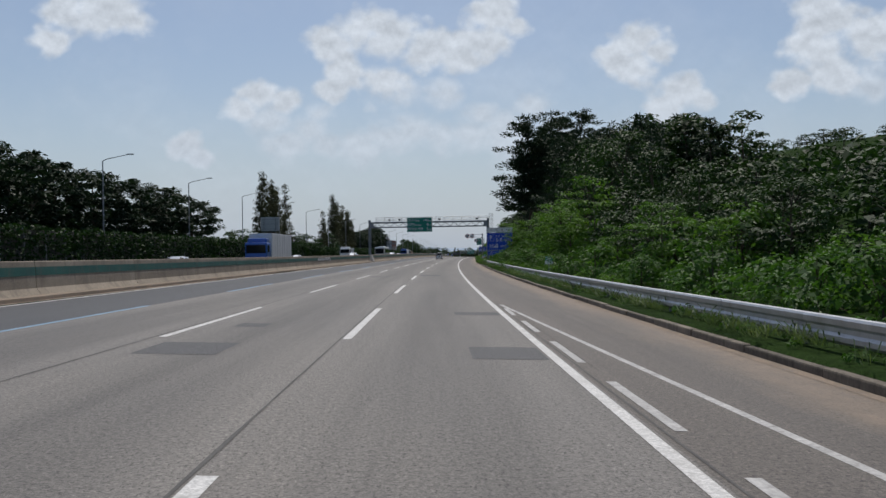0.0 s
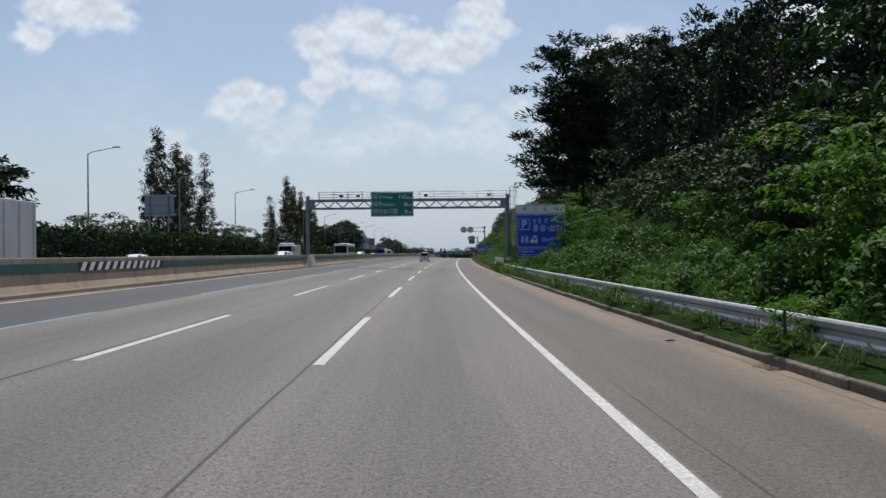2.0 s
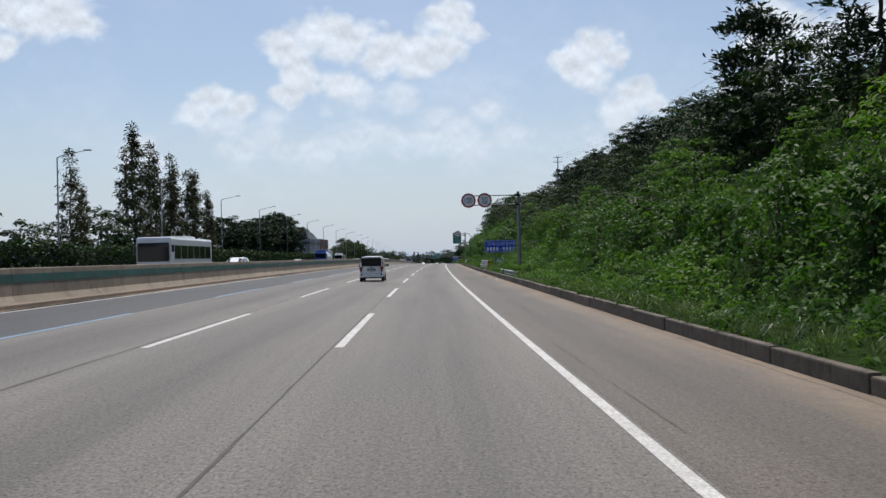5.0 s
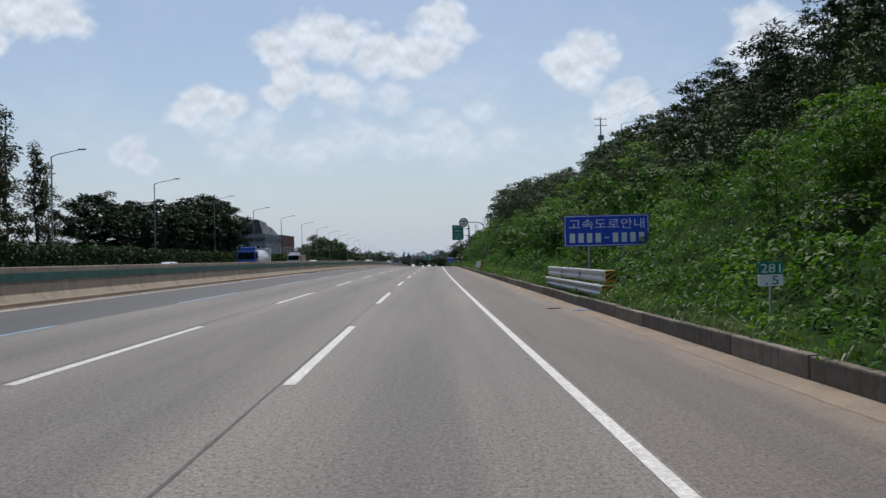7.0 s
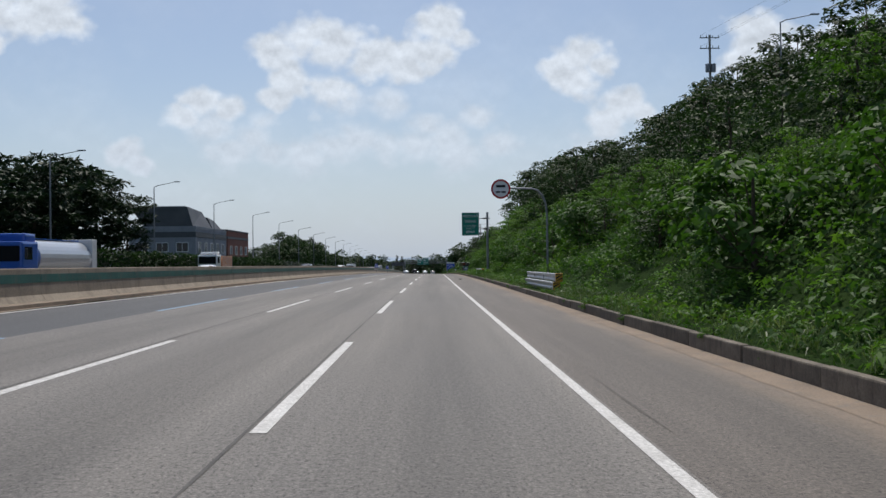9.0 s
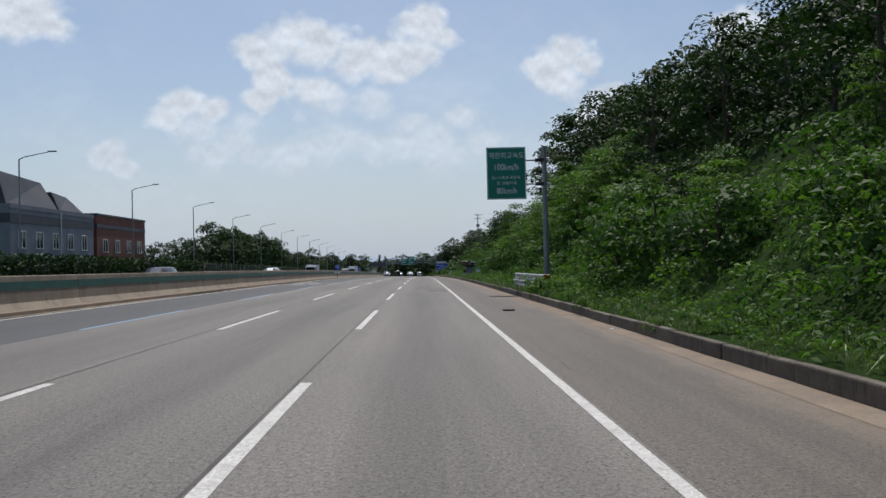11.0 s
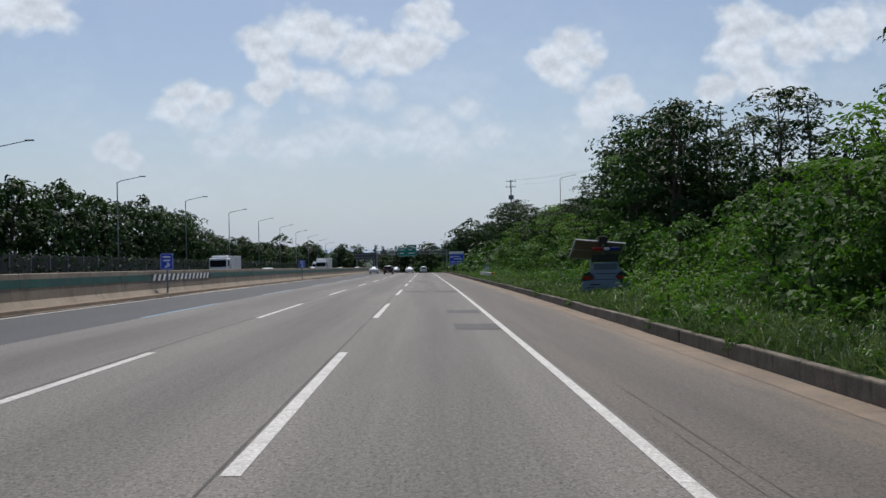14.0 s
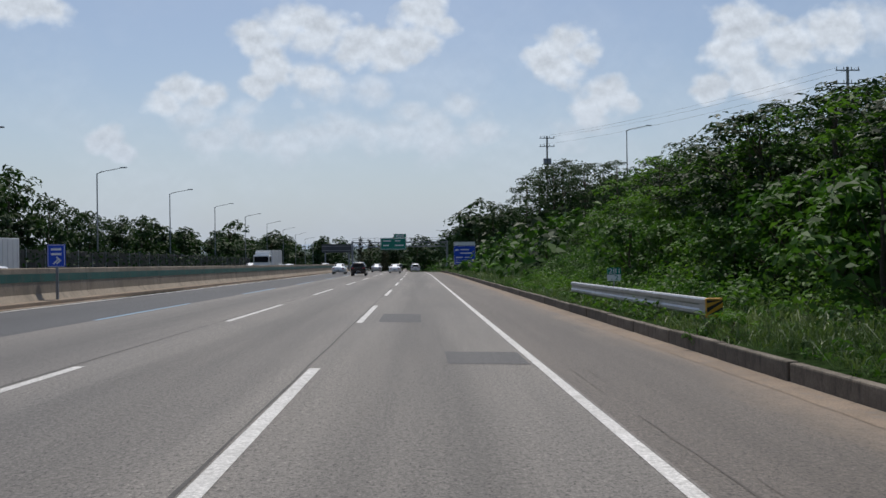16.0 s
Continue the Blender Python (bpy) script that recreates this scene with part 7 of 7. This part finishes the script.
lorry(-21.0, 89.0, "box_truck", "large truck with a blue cab and white cargo box", TRUCK_BLUE, CARGO_WHITE, 13.5, 3.85)
lorry(-26.5, 198.0, "delivery_truck", "white delivery truck with a box body", CAR_WHITE, CARGO_WHITE, 6.5, 2.9)
lorry(-25.2, 336.0, "tank_truck", "blue tank truck with a pale tank", TRUCK_BLUE, CAR_SILVER, 10.0, 3.4, True)
lorry(-28.0, 560.0, "delivery_truck", "white box truck with a roof deflector", CAR_WHITE, CARGO_WHITE, 8.0, 3.1)
lorry(-24.5, 640.0, "box_truck", "white box truck with a plain cargo body", CAR_WHITE, CARGO_WHITE, 12.0, 3.5)
lorry(-28.5, 392.0, "flatbed_truck", "truck with a dusty orange load cover", CAR_WHITE, TRUCK_ORANGE, 7.5, 2.7)
lorry(-29.5, 675.0, "delivery_truck", "white box truck with a plain cargo body", CAR_WHITE, CARGO_WHITE, 7.5, 3.2)


def coach(x, y):
    v = thing("coach", stand(x, y, deck(-16.3) - 0.05), "white coach with a dark band of windows", "bus")
    part("body", boxes((0, 5.6, 1.75, 2.45, 11.2, 2.9), bevel=0.16), CAR_WHITE, v)
    part("windscreen", plate(-1.1, 1.1, 1.5, 2.8, 0.1, -0.03, 0.02), GLASS, v)
    for side in (-1, 1):
        for k in range(6):
            part("side_window", boxes((side * 1.225, 1.6 + 1.65 * k, 2.15, 0.02, 1.55, 0.95)), GLASS, v)
        part("mirror", boxes((side * 1.4, -0.15, 2.4, 0.16, 0.16, 0.5), bevel=0.04), TRIM, v)
        part("headlight", boxes((side * 0.9, -0.01, 0.85, 0.4, 0.06, 0.2), bevel=0.02), LAMP_CLEAR, v)
        for yy in (2.2, 8.2):
            wheel(v, side * 1.05, yy, 0.48, 0.3)
    part("roof_unit", boxes((0, 6.5, 3.28, 1.6, 2.4, 0.2), bevel=0.05), CAR_WHITE, v)


coach(-21.0, 221.0)

# ---- the far end of the view ----
FY = 690.0
g = thing("far_gantry", stand(0, FY), "steel truss gantry over the road further on", "gantry")
for xx in (-14.6, 4.6):
    part("post", rods(((xx, 0, -0.6), (xx, 0, 6.4), 0.22)), STEEL_DULL, g)
for z in (5.25, 6.15):
    part("chord", boxes((-5.0, 0, z, 19.4, 0.4, 0.2)), STEEL_DULL, g)
for k in range(13):
    a = -14.5 + 1.46 * k
    part("diagonal", rods(((a, 0, 5.3), (a + 0.73, 0, 6.1), 0.06), ((a + 0.73, 0, 6.1), (a + 1.46, 0, 5.3), 0.06), sides=6), STEEL_DULL, g)
    part("rail_post", rods(((a, 0, 6.2), (a, 0, 7.0), 0.03), sides=6), STEEL_DULL, g)
for z in (6.6, 7.0):
    part("rail", boxes((-5.0, 0, z, 19.0, 0.05, 0.05)), STEEL_DULL, g)
s = thing("far_direction_sign", stand(0, FY - 0.5), "green direction sign with white writing on the far gantry", "road sign")
part("panel", plate(-8.9, -3.7, 4.63, 7.0, 0.08, -0.05, 0.05), SIGN_GREEN, s)
part("border", rim(-8.82, -3.78, 4.71, 6.92, 0.06, 0.1, -0.055), SIGN_WHITE, s)
part("upper_panel", plate(-6.2, -3.7, 7.05, 7.8, 0.06, -0.05, 0.05), SIGN_GREEN, s)
for x0, x1, z in ((-8.4, -6.8, 6.4), (-8.4, -7.2, 5.5), (-6.0, -4.9, 6.4), (-6.0, -4.2, 5.5), (-5.8, -4.2, 7.4)):
    part("writing_bar", boxes(((x0 + x1) / 2, -0.06, z, x1 - x0, 0.01, 0.22)), SIGN_WHITE, s)
s = thing("far_reverse_sign", stand(0, FY + 1.0), "dark back of a wide sign over the oncoming carriageway", "road sign")
part("panel", plate(-20.9, -14.9, 4.2, 5.9, 0.05, -0.05, 0.05), WALL_DARK, s)
for z in (4.6, 5.5):
    part("backing_rail", boxes((-17.9, -0.1, z, 5.8, 0.09, 0.1)), STEEL_DULL, s)
for xx in (-20.2, -15.4):
    part("post", rods(((xx, 0.1, -0.6), (xx, 0.1, 5.8), 0.14)), STEEL_DULL, s)

belt("distant_wood", 14, -60, -38, 740, 900, 1.0, 1.5)
belt("distant_wood", 14, 12, 45, 800, 900, 1.0, 1.5)
belt("redwood", 4, -50, -40, 700, 790, 0.4, 0.5)
belt("distant_wood", 26, -90, 60, 925, 1000, 1.2, 1.9)
belt("redwood", 3, -30, 20, 915, 960, 0.9, 1.1)
for i in range(16):
    plant("distant_wood", -230 + 14 * i + 5 * math.sin(i * 3.1), 860 + 25 * math.sin(i * 1.7) if i < 10 else 1010, 1.5 + 0.4 * math.sin(i * 2.1))


def ridge(name, y, x0, x1, height, seed, col, label):
    bm = bmesh.new()
    n = 90
    front, top = [], []
    for i in range(n + 1):
        x = x0 + (x1 - x0) * i / n
        e = math.sin(math.pi * i / n) ** 0.7
        zt = -20 + e * height * (0.62 + 0.5 * noise.noise((x * 0.0016, seed, 0)) + 0.12 * noise.noise((x * 0.012, seed, 3)) + 0.05 * noise.noise((x * 0.05, seed, 3)))
        front.append(bm.verts.new((x, y - 300, -30)))
        top.append(bm.verts.new((x, y, zt)))
    back = [bm.verts.new((v.co.x, y + 300, -30)) for v in front]
    for i in range(n):
        bm.faces.new((front[i], front[i + 1], top[i + 1], top[i]))
        bm.faces.new((top[i], top[i + 1], back[i + 1], back[i]))
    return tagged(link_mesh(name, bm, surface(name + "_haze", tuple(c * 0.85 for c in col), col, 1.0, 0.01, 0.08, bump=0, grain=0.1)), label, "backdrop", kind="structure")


# distance haze is painted into the hills' base colour as pale blue
ridge("distant_hills", 3600, -2600, 1400, 70, 2.0, (0.34, 0.42, 0.52), "hills on the horizon with pale blue haze painted into their colour")
ridge("distant_woods", 1500, -900, 700, 42, 5.0, (0.045, 0.07, 0.06), "dark green wooded rise beyond the road")
for p in [o for o in scene.objects if o.parent is None and o.location.z < -400]:
    for q in (*p.children_recursive, p):
        bpy.data.objects.remove(q)
